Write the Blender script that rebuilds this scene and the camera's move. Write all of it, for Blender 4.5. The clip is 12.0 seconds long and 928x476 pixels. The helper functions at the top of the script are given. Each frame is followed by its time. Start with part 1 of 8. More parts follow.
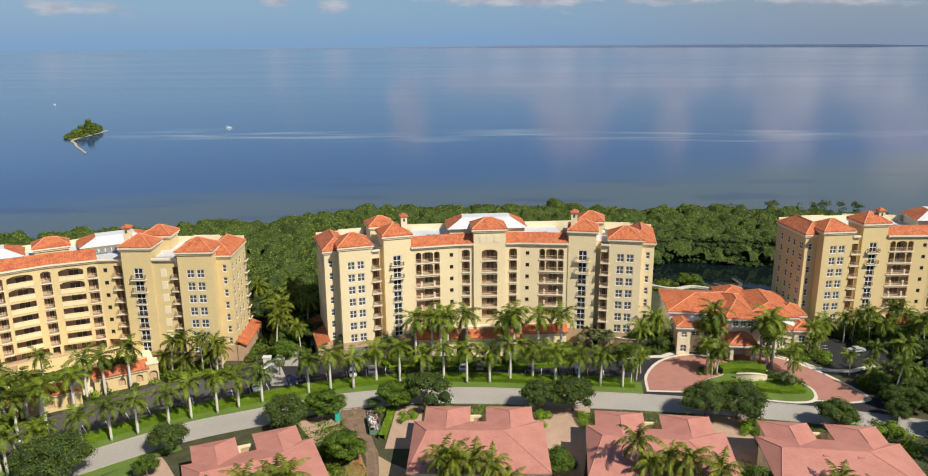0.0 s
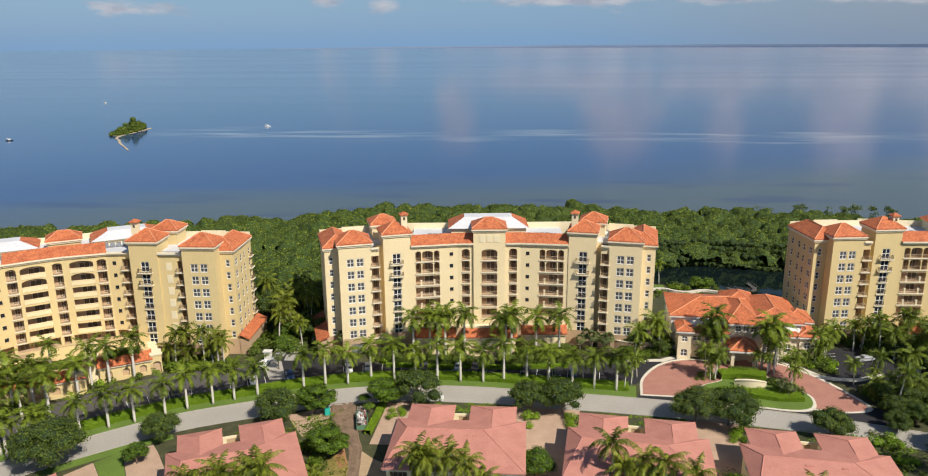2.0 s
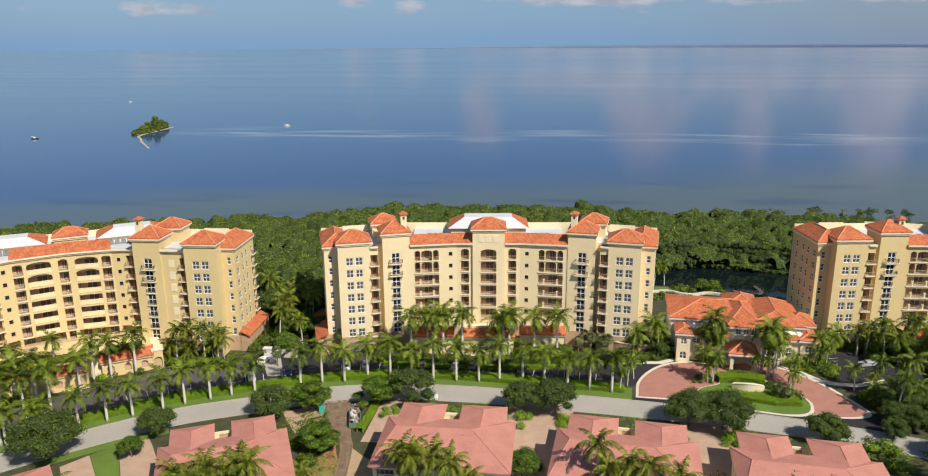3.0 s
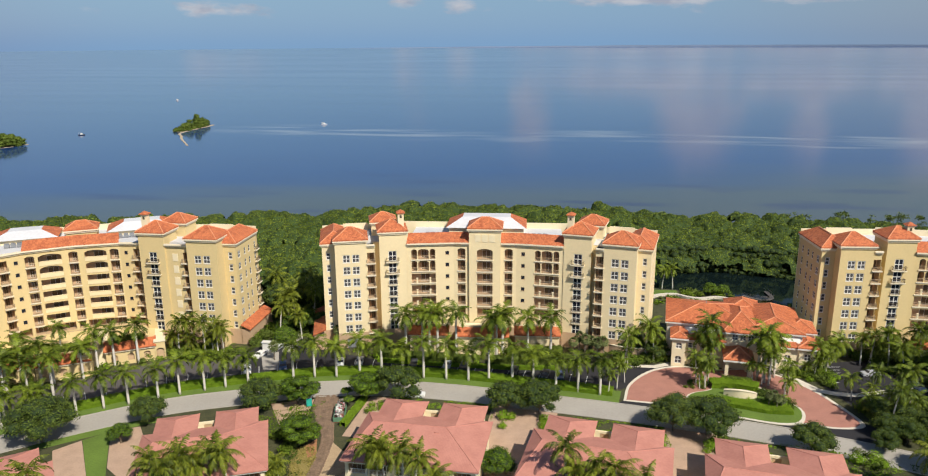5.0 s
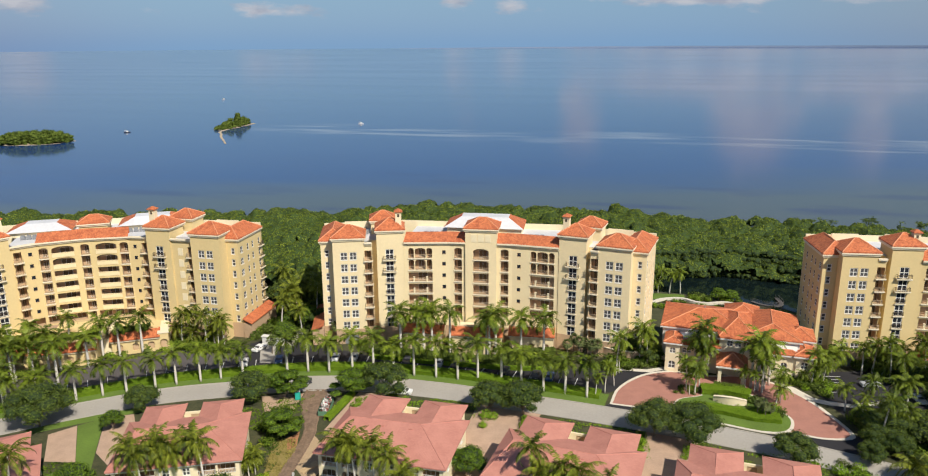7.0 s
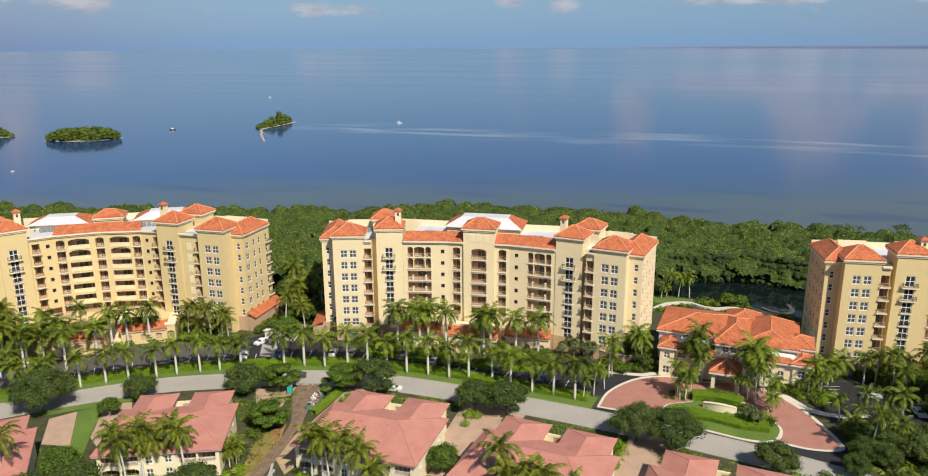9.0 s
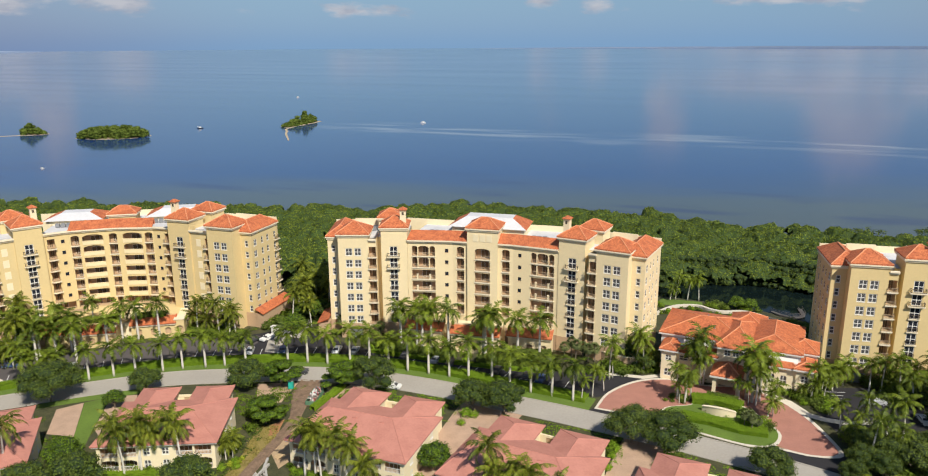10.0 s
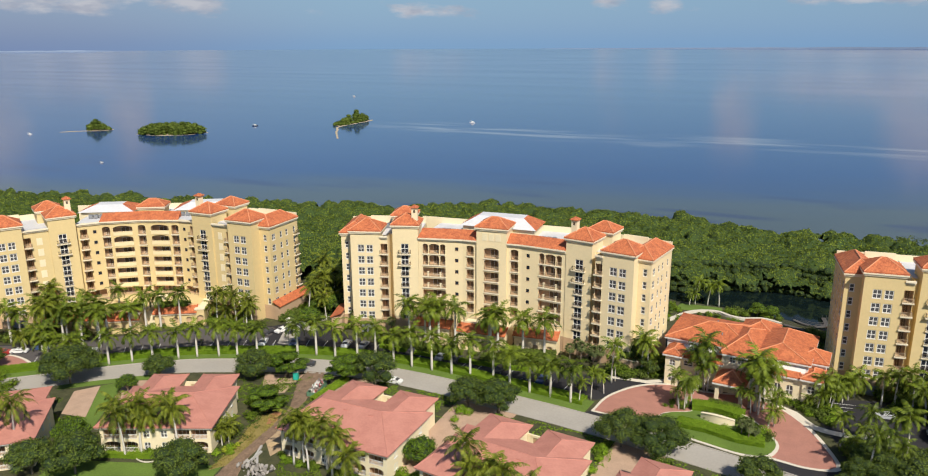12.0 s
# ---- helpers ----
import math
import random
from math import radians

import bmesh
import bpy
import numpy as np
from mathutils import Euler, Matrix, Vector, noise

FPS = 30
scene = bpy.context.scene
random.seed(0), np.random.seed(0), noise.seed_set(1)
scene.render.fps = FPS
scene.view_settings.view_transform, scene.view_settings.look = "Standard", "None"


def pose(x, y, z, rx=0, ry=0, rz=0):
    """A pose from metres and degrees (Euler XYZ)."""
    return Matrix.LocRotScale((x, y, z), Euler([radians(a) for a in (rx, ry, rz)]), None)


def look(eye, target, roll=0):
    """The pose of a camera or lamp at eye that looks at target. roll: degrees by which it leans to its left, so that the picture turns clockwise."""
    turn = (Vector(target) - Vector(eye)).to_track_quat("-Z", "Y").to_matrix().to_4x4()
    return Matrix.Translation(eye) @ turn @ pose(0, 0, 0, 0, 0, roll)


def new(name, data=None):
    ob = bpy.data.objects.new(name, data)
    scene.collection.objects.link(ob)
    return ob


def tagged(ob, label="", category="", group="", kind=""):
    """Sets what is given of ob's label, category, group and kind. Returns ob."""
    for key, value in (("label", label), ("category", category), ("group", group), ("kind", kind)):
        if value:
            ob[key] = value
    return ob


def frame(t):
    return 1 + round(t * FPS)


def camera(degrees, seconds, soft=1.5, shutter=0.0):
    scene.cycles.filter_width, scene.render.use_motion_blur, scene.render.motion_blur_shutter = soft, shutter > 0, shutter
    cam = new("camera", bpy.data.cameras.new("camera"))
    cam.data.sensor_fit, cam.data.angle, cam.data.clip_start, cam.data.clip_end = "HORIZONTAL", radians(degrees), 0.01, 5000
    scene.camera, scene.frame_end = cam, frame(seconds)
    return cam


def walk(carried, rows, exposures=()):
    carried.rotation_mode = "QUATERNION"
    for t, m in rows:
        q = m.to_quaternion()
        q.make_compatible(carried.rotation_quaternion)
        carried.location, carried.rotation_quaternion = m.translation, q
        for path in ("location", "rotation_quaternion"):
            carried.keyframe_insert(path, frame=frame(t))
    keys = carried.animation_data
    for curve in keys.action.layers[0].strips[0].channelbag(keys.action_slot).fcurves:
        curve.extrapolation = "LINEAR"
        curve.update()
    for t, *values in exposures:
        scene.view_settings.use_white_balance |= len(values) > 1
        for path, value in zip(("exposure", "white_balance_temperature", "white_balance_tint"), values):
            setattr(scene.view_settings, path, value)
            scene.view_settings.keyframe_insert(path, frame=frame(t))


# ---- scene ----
cam = camera(63.4, 12.0, soft=1.1)
METRES, EYE, TILT, LEAN, TURN = 80.0, 81.0, 0.0, 0.0, 0.0
ROWS = [
    (0.0, 0.0, 0.0, 0.0, -0.09, -14.96, 0.33),
    (0.5, 0.036, -0.0018, -0.0001, 0.78, -14.96, 0.35),
    (1.0, 0.0736, -0.0028, 0.0002, 1.68, -14.96, 0.36),
    (1.5, 0.1121, -0.0036, 0.0002, 2.57, -14.96, 0.36),
    (2.0, 0.1517, -0.0041, -0.0001, 3.51, -14.95, 0.37),
    (2.5, 0.1921, -0.0038, -0.0001, 4.45, -14.94, 0.37),
    (3.0, 0.233, -0.0028, -0.0002, 5.38, -14.93, 0.36),
    (5.0, 0.3985, 0.0061, 0.0009, 9.03, -14.93, 0.35),
    (5.5, 0.4408, 0.0097, 0.0012, 9.97, -14.92, 0.35),
    (6.0, 0.4835, 0.0138, 0.0014, 10.91, -14.9, 0.35),
    (6.5, 0.5258, 0.0185, 0.0014, 11.84, -14.89, 0.32),
    (7.0, 0.5683, 0.0239, 0.0016, 12.77, -14.88, 0.32),
    (9.0, 0.7374, 0.0533, 0.0047, 16.65, -14.88, 0.31),
    (9.5, 0.7795, 0.0623, 0.0047, 17.79, -14.87, 0.3),
    (10.0, 0.8214, 0.0719, 0.0045, 18.96, -14.86, 0.29),
    (10.5, 0.8633, 0.0824, 0.0046, 20.18, -14.85, 0.27),
    (11.0, 0.9049, 0.0935, 0.0041, 21.38, -14.83, 0.25),
    (11.5, 0.9464, 0.1055, 0.0037, 22.56, -14.83, 0.23),
    (12.0, 0.9877, 0.1181, 0.0035, 23.73, -14.82, 0.22),
]
walk(cam, [(t, pose(0, 0, EYE, TILT, LEAN, TURN) @ pose(METRES * x, METRES * y, METRES * z, 90 + pitch, roll, yaw)) for t, x, y, z, yaw, pitch, roll in ROWS])


# ---- world, sun ----
SUN_AZ, SUN_EL = 134.0, 46.0  # degrees clockwise from +y, and above the horizon


CLOUDS = [(-26.5, 2.0, 4.6, 0.75, 0.30), (-13.0, 2.6, 1.8, 1.1, 0.32), (-9.5, 2.3, 1.6, 0.8, 0.30), (4.0, 3.1, 9.5, 1.25, 0.60), (15.0, 3.2, 6.0, 1.3, 0.60), (25.0, 3.1, 8.0, 1.5, 0.60),
          (-43.0, 2.4, 3.4, 1.1, 0.38), (-51.0, 2.7, 6.0, 1.4, 0.40), (-4.2, 6.0, 2.4, 4.0, 0.36), (-12.5, 5.5, 1.6, 3.0, 0.20), (8.0, 6.0, 4.2, 4.6, 0.42), (15.5, 6.5, 2.0, 3.6, 0.38),
          (23.0, 6.0, 3.2, 4.6, 0.46), (30.5, 6.5, 4.0, 5.0, 0.42), (-47.5, 5.5, 2.4, 3.8, 0.40), (-57.0, 6.5, 4.5, 5.0, 0.42), (20.0, 14.0, 30.0, 4.0, 0.20), (-70.0, 14.0, 20.0, 6.0, 0.25)]


def make_world():
    w = bpy.data.worlds.new("sky")
    scene.world = w
    w.use_nodes = True
    nt = w.node_tree
    nt.nodes.clear()
    N, L = nt.nodes.new, nt.links.new
    out, bg = N("ShaderNodeOutputWorld"), N("ShaderNodeBackground")
    sky = N("ShaderNodeTexSky")
    sky.sky_type, sky.sun_disc = "NISHITA", False
    sky.sun_elevation, sky.sun_rotation = radians(SUN_EL), radians(SUN_AZ)
    sky.altitude, sky.air_density, sky.dust_density, sky.ozone_density = 0, 1.0, 0.4, 2.5
    co = N("ShaderNodeTexCoord")
    sep = N("ShaderNodeSeparateXYZ")
    L(co.outputs["Generated"], sep.inputs[0])
    def calc(op, p, q=None, r=None):
        m = N("ShaderNodeMath"); m.operation = op
        for k, v in enumerate((p, q, r)):
            if v is None:
                continue
            if isinstance(v, (int, float)):
                m.inputs[k].default_value = v
            else:
                L(v, m.inputs[k])
        return m.outputs[0]
    az = calc("MULTIPLY", calc("ARCTAN2", sep.outputs["X"], sep.outputs["Y"]), 57.2958)
    el = calc("MULTIPLY", calc("ARCSINE", sep.outputs["Z"]), 57.2958)
    east = N("ShaderNodeMapRange"); east.interpolation_type = "SMOOTHSTEP"
    east.inputs["From Min"].default_value, east.inputs["From Max"].default_value = 0.0, 0.5
    L(sep.outputs["X"], east.inputs["Value"])
    # cloud banks: bearing, height, half widths (degrees), density
    bank = None
    for a0, e0, wa, we, gain in CLOUDS:
        da, de = calc("DIVIDE", calc("SUBTRACT", az, a0), wa), calc("DIVIDE", calc("SUBTRACT", el, e0), we)
        d2 = calc("MULTIPLY_ADD", da, da, calc("MULTIPLY", de, de))
        g = calc("MULTIPLY", calc("MAXIMUM", calc("SUBTRACT", 1.0, d2), 0.0), gain)
        bank = g if bank is None else calc("MAXIMUM", bank, g)
    spot = N("ShaderNodeCombineXYZ")
    L(calc("MULTIPLY", az, 0.30), spot.inputs[0]); L(calc("MULTIPLY", el, 0.85), spot.inputs[1])
    big = N("ShaderNodeTexNoise")
    big.inputs["Scale"].default_value, big.inputs["Detail"].default_value, big.inputs["Roughness"].default_value = 1.0, 8.0, 0.62
    L(spot.outputs[0], big.inputs["Vector"])
    ramp = N("ShaderNodeMapRange"); ramp.interpolation_type = "SMOOTHSTEP"
    ramp.inputs["From Min"].default_value, ramp.inputs["From Max"].default_value = 0.60, 0.92
    L(calc("ADD", big.outputs["Fac"], bank), ramp.inputs["Value"])
    # clouds thin out in the haze at the horizon
    fade = N("ShaderNodeMapRange")
    fade.inputs["From Min"].default_value, fade.inputs["From Max"].default_value = 0.3, 1.8
    L(el, fade.inputs["Value"])
    cloud = calc("MULTIPLY", calc("MULTIPLY", ramp.outputs[0], fade.outputs[0]), 0.9)
    # grey undersides
    under = N("ShaderNodeTexNoise")
    under.inputs["Scale"].default_value, under.inputs["Detail"].default_value = 1.6, 4.0
    L(spot.outputs[0], under.inputs["Vector"])
    lit = N("ShaderNodeMix"); lit.data_type = "RGBA"
    lr = N("ShaderNodeMapRange"); lr.inputs["From Min"].default_value, lr.inputs["From Max"].default_value = 0.38, 0.6
    L(under.outputs["Fac"], lr.inputs["Value"]); L(lr.outputs[0], lit.inputs[0])
    lit.inputs[6].default_value, lit.inputs[7].default_value = (4.4, 4.75, 5.8, 1), (6.5, 6.6, 7.2, 1)
    # blue-grey haze towards the horizon, going on below it
    haze = N("ShaderNodeMapRange")
    haze.inputs["From Min"].default_value, haze.inputs["From Max"].default_value = -0.02, 0.26
    haze.inputs["To Min"].default_value, haze.inputs["To Max"].default_value = 0.93, 0.0
    L(sep.outputs["Z"], haze.inputs["Value"])
    hmix = N("ShaderNodeMix"); hmix.data_type = "RGBA"
    L(haze.outputs[0], hmix.inputs[0])
    L(sky.outputs[0], hmix.inputs[6])
    low = N("ShaderNodeMapRange")
    low.inputs["From Min"].default_value, low.inputs["From Max"].default_value = 0.0, 0.085
    L(sep.outputs["Z"], low.inputs["Value"])
    tint = N("ShaderNodeMix"); tint.data_type = "RGBA"
    L(low.outputs[0], tint.inputs[0])
    tint.inputs[6].default_value, tint.inputs[7].default_value = (2.2, 4.25, 7.2, 1), (1.9, 4.1, 6.8, 1)
    veil = N("ShaderNodeMix"); veil.data_type = "RGBA"
    L(east.outputs[0], veil.inputs[0])
    L(tint.outputs[2], veil.inputs[6])
    veil.inputs[7].default_value = (2.55, 3.55, 5.25, 1)
    west = N("ShaderNodeMapRange"); west.interpolation_type = "SMOOTHSTEP"
    west.inputs["From Min"].default_value, west.inputs["From Max"].default_value = -0.50, -0.85
    L(sep.outputs["X"], west.inputs["Value"])
    dusk = N("ShaderNodeMix"); dusk.data_type = "RGBA"
    L(west.outputs[0], dusk.inputs[0]); L(veil.outputs[2], dusk.inputs[6])
    dusk.inputs[7].default_value = (1.95, 2.95, 5.5, 1)
    L(dusk.outputs[2], hmix.inputs[7])
    cmix = N("ShaderNodeMix"); cmix.data_type = "RGBA"
    L(cloud, cmix.inputs[0])
    L(hmix.outputs[2], cmix.inputs[6])
    L(lit.outputs[2], cmix.inputs[7])
    L(cmix.outputs[2], bg.inputs["Color"])
    bg.inputs["Strength"].default_value = 0.082
    L(bg.outputs[0], out.inputs["Surface"])


make_world()
sun = new("sun", bpy.data.lights.new("sun", "SUN"))
sun.data.energy, sun.data.angle, sun.data.color = 5.2, radians(0.53), (1.0, 0.935, 0.81)
_a, _e = radians(SUN_AZ), radians(SUN_EL)
sun.matrix_world = look((200 * math.sin(_a) * math.cos(_e), 200 * math.cos(_a) * math.cos(_e), 200 * math.sin(_e)), (0, 0, 0))


# ---- materials ----
def mat(name, color, rough=0.8, var=0.15, scale=1.0, scale2=0.12, bump=0.2, bscale=8.0, metal=0.0, island=0.0, objvar=0.0, spec=0.5, hue=0.0, warm=None, trans=0.0):
    """A surface with variation at two scales (metres), relief, and an offset for each object or loose piece."""
    m = bpy.data.materials.new(name)
    m.use_nodes = True
    nt = m.node_tree
    N, L = nt.nodes.new, nt.links.new
    b = nt.nodes["Principled BSDF"]
    b.inputs["Roughness"].default_value, b.inputs["Metallic"].default_value = rough, metal
    b.inputs["Specular IOR Level"].default_value = spec
    co = N("ShaderNodeTexCoord")
    n1, n2 = N("ShaderNodeTexNoise"), N("ShaderNodeTexNoise")
    n1.inputs["Scale"].default_value, n2.inputs["Scale"].default_value = 1.0 / scale2, 1.0 / scale
    n1.inputs["Detail"].default_value = n2.inputs["Detail"].default_value = 4.0
    geo = N("ShaderNodeNewGeometry")
    L(geo.outputs["Position"], n1.inputs["Vector"]); L(geo.outputs["Position"], n2.inputs["Vector"])
    s = N("ShaderNodeMath"); s.operation = "ADD"
    L(n1.outputs["Fac"], s.inputs[0]); L(n2.outputs["Fac"], s.inputs[1])
    val = s
    if objvar:
        oi = N("ShaderNodeObjectInfo")
        k = N("ShaderNodeMath"); k.operation = "MULTIPLY_ADD"; k.inputs[1].default_value = objvar
        L(oi.outputs["Random"], k.inputs[0]); L(val.outputs[0], k.inputs[2])
        val = k
    if island:
        k = N("ShaderNodeMath"); k.operation = "MULTIPLY_ADD"; k.inputs[1].default_value = island
        L(geo.outputs["Random Per Island"], k.inputs[0]); L(val.outputs[0], k.inputs[2])
        val = k
    mr = N("ShaderNodeMapRange")
    mr.inputs["From Min"].default_value = 0.55 + 0.25 * (objvar + island)
    mr.inputs["From Max"].default_value = 1.45 + 0.75 * (objvar + island)
    if trans:  # leaves: full range
        k_ = objvar + island
        mr.inputs["From Min"].default_value, mr.inputs["From Max"].default_value = 0.72 + 0.22 * k_, 1.28 + 0.78 * k_
    L(val.outputs[0], mr.inputs["Value"])
    mix = N("ShaderNodeMix"); mix.data_type = "RGBA"
    c = np.array(color)
    lo, hi = c * (1 - var), np.minimum(c * (1 + var), 1.0)
    if warm:
        hi = np.array(warm)
    mix.inputs[6].default_value, mix.inputs[7].default_value = (*lo, 1), (*hi, 1)
    L(mr.outputs[0], mix.inputs[0])
    L(mix.outputs[2], b.inputs["Base Color"])
    if bump:
        n3 = N("ShaderNodeTexNoise"); n3.inputs["Scale"].default_value, n3.inputs["Detail"].default_value = bscale, 3.0
        L(geo.outputs["Position"], n3.inputs["Vector"])
        bp = N("ShaderNodeBump"); bp.inputs["Strength"].default_value, bp.inputs["Distance"].default_value = bump, 0.05
        L(n3.outputs["Fac"], bp.inputs["Height"]); L(bp.outputs[0], b.inputs["Normal"])
    if trans:
        tr = N("ShaderNodeBsdfTranslucent")
        L(mix.outputs[2], tr.inputs["Color"])
        ms = N("ShaderNodeMixShader"); ms.inputs[0].default_value = trans
        L(b.outputs[0], ms.inputs[1]); L(tr.outputs[0], ms.inputs[2])
        L(ms.outputs[0], nt.nodes["Material Output"].inputs["Surface"])
    return m


def tile_mat(name, color, dark, course=0.42, roll=0.33, strength=0.6, blot=3.0, each=0.45):
    """Barrel roof tile: rolls run down the slope, courses across it (UV in metres)."""
    m = bpy.data.materials.new(name)
    m.use_nodes = True
    nt = m.node_tree
    N, L = nt.nodes.new, nt.links.new
    b = nt.nodes["Principled BSDF"]
    b.inputs["Roughness"].default_value = 0.75
    uv = N("ShaderNodeUVMap")
    sep = N("ShaderNodeSeparateXYZ"); L(uv.outputs[0], sep.inputs[0])

    def saw(sock, period):
        d = N("ShaderNodeMath"); d.operation = "DIVIDE"; d.inputs[1].default_value = period
        L(sock, d.inputs[0])
        f = N("ShaderNodeMath"); f.operation = "FRACT"; L(d.outputs[0], f.inputs[0])
        fl = N("ShaderNodeMath"); fl.operation = "FLOOR"; L(d.outputs[0], fl.inputs[0])
        return f, fl
    fu, iu = saw(sep.outputs["X"], roll)
    fv, iv = saw(sep.outputs["Y"], course)
    pi = N("ShaderNodeMath"); pi.operation = "MULTIPLY"; pi.inputs[1].default_value = math.pi
    L(fu.outputs[0], pi.inputs[0])
    sn = N("ShaderNodeMath"); sn.operation = "SINE"; L(pi.outputs[0], sn.inputs[0])
    hsum = N("ShaderNodeMath"); hsum.operation = "MULTIPLY_ADD"; hsum.inputs[1].default_value = -0.35
    L(fv.outputs[0], hsum.inputs[0]); L(sn.outputs[0], hsum.inputs[2])
    bp = N("ShaderNodeBump"); bp.inputs["Strength"].default_value, bp.inputs["Distance"].default_value = strength, 0.09
    L(hsum.outputs[0], bp.inputs["Height"]); L(bp.outputs[0], b.inputs["Normal"])
    cell = N("ShaderNodeCombineXYZ"); L(iu.outputs[0], cell.inputs[0]); L(iv.outputs[0], cell.inputs[1])
    wn = N("ShaderNodeTexWhiteNoise"); wn.noise_dimensions = "2D"; L(cell.outputs[0], wn.inputs["Vector"])
    geo = N("ShaderNodeNewGeometry")
    n2 = N("ShaderNodeTexNoise"); n2.inputs["Scale"].default_value, n2.inputs["Detail"].default_value = 1.0 / blot, 5.0
    L(geo.outputs["Position"], n2.inputs["Vector"])
    s = N("ShaderNodeMath"); s.operation = "MULTIPLY_ADD"; s.inputs[1].default_value = each
    L(wn.outputs["Value"], s.inputs[0]); L(n2.outputs["Fac"], s.inputs[2])
    mr = N("ShaderNodeMapRange"); mr.inputs["From Min"].default_value, mr.inputs["From Max"].default_value = 0.4, 0.6 + each * 0.9
    L(s.outputs[0], mr.inputs["Value"])
    mix = N("ShaderNodeMix"); mix.data_type = "RGBA"
    mix.inputs[6].default_value, mix.inputs[7].default_value = (*dark, 1), (*color, 1)
    L(mr.outputs[0], mix.inputs[0]); L(mix.outputs[2], b.inputs["Base Color"])
    return m


def water_mat(name, deep, shallow, rough, wave, y0, y1, foam=-900.0):
    """Water: gloss over a body colour that pales over the shallows near the shore, with slicks drawn out along the coast."""
    m = bpy.data.materials.new(name)
    m.use_nodes = True
    nt = m.node_tree
    N, L = nt.nodes.new, nt.links.new
    b = nt.nodes["Principled BSDF"]
    b.inputs["Roughness"].default_value, b.inputs["IOR"].default_value = rough, 1.33
    geo = N("ShaderNodeNewGeometry")
    sep = N("ShaderNodeSeparateXYZ"); L(geo.outputs["Position"], sep.inputs[0])
    mp = N("ShaderNodeMapping"); mp.inputs["Scale"].default_value = (0.0035, 0.016, 1)
    L(geo.outputs["Position"], mp.inputs["Vector"])
    n = N("ShaderNodeTexNoise"); n.inputs["Scale"].default_value, n.inputs["Detail"].default_value = 1.0, 6.0
    L(mp.outputs[0], n.inputs["Vector"])
    wob = N("ShaderNodeMath"); wob.operation = "MULTIPLY_ADD"; wob.inputs[1].default_value = 150.0
    off = N("ShaderNodeMath"); off.operation = "MULTIPLY_ADD"; off.inputs[1].default_value = -0.3
    L(sep.outputs["X"], off.inputs[0]); L(sep.outputs["Y"], off.inputs[2])
    L(n.outputs["Fac"], wob.inputs[0]); L(off.outputs[0], wob.inputs[2])
    mr = N("ShaderNodeMapRange"); mr.interpolation_type = "SMOOTHSTEP"
    mr.inputs["From Min"].default_value, mr.inputs["From Max"].default_value = y0 + 75, y1 + 75
    L(wob.outputs[0], mr.inputs["Value"])
    mix = N("ShaderNodeMix"); mix.data_type = "RGBA"
    mix.inputs[6].default_value, mix.inputs[7].default_value = (*shallow, 1), (*deep, 1)
    L(mr.outputs[0], mix.inputs[0])
    # a broken pale foam line off the shore, where two waters meet
    mp2 = N("ShaderNodeMapping"); mp2.inputs["Scale"].default_value = (0.006, 0.03, 1)
    L(geo.outputs["Position"], mp2.inputs["Vector"])
    n4 = N("ShaderNodeTexNoise"); n4.inputs["Scale"].default_value, n4.inputs["Detail"].default_value = 1.0, 7.0
    L(mp2.outputs[0], n4.inputs["Vector"])
    fy = N("ShaderNodeMath"); fy.operation = "MULTIPLY_ADD"; fy.inputs[1].default_value = 0.02
    L(sep.outputs["X"], fy.inputs[0]); L(sep.outputs["Y"], fy.inputs[2])
    fw = N("ShaderNodeMath"); fw.operation = "MULTIPLY_ADD"; fw.inputs[1].default_value = 130.0
    L(n4.outputs["Fac"], fw.inputs[0]); L(fy.outputs[0], fw.inputs[2])
    fc = N("ShaderNodeMath"); fc.operation = "SUBTRACT"; fc.inputs[1].default_value = foam + 65.0
    L(fw.outputs[0], fc.inputs[0])
    fa = N("ShaderNodeMath"); fa.operation = "ABSOLUTE"; L(fc.outputs[0], fa.inputs[0])
    fm = N("ShaderNodeMapRange"); fm.inputs["From Min"].default_value, fm.inputs["From Max"].default_value = 1.0, 38.0
    fm.inputs["To Min"].default_value, fm.inputs["To Max"].default_value = 0.55, 0.0
    L(fa.outputs[0], fm.inputs["Value"])
    fx = N("ShaderNodeMapRange"); fx.inputs["From Min"].default_value, fx.inputs["From Max"].default_value = -330.0, -250.0
    L(sep.outputs["X"], fx.inputs["Value"])
    fb = N("ShaderNodeMath"); fb.operation = "MULTIPLY"
    L(fm.outputs[0], fb.inputs[0]); L(fx.outputs[0], fb.inputs[1])
    # the line breaks up
    mp3 = N("ShaderNodeMapping"); mp3.inputs["Scale"].default_value = (0.012, 0.06, 1)
    L(geo.outputs["Position"], mp3.inputs["Vector"])
    n5 = N("ShaderNodeTexNoise"); n5.inputs["Scale"].default_value, n5.inputs["Detail"].default_value = 1.0, 5.0
    L(mp3.outputs[0], n5.inputs["Vector"])
    brk = N("ShaderNodeMapRange"); brk.inputs["From Min"].default_value, brk.inputs["From Max"].default_value = 0.42, 0.66
    L(n5.outputs["Fac"], brk.inputs["Value"])
    fg = N("ShaderNodeMath"); fg.operation = "MULTIPLY"
    L(fb.outputs[0], fg.inputs[0]); L(brk.outputs[0], fg.inputs[1])
    fm = fg
    # dark weed beds in the shallows
    mp5 = N("ShaderNodeMapping"); mp5.inputs["Scale"].default_value, mp5.inputs["Location"].default_value = (0.010, 0.045, 1), (7.3, 2.1, 0)
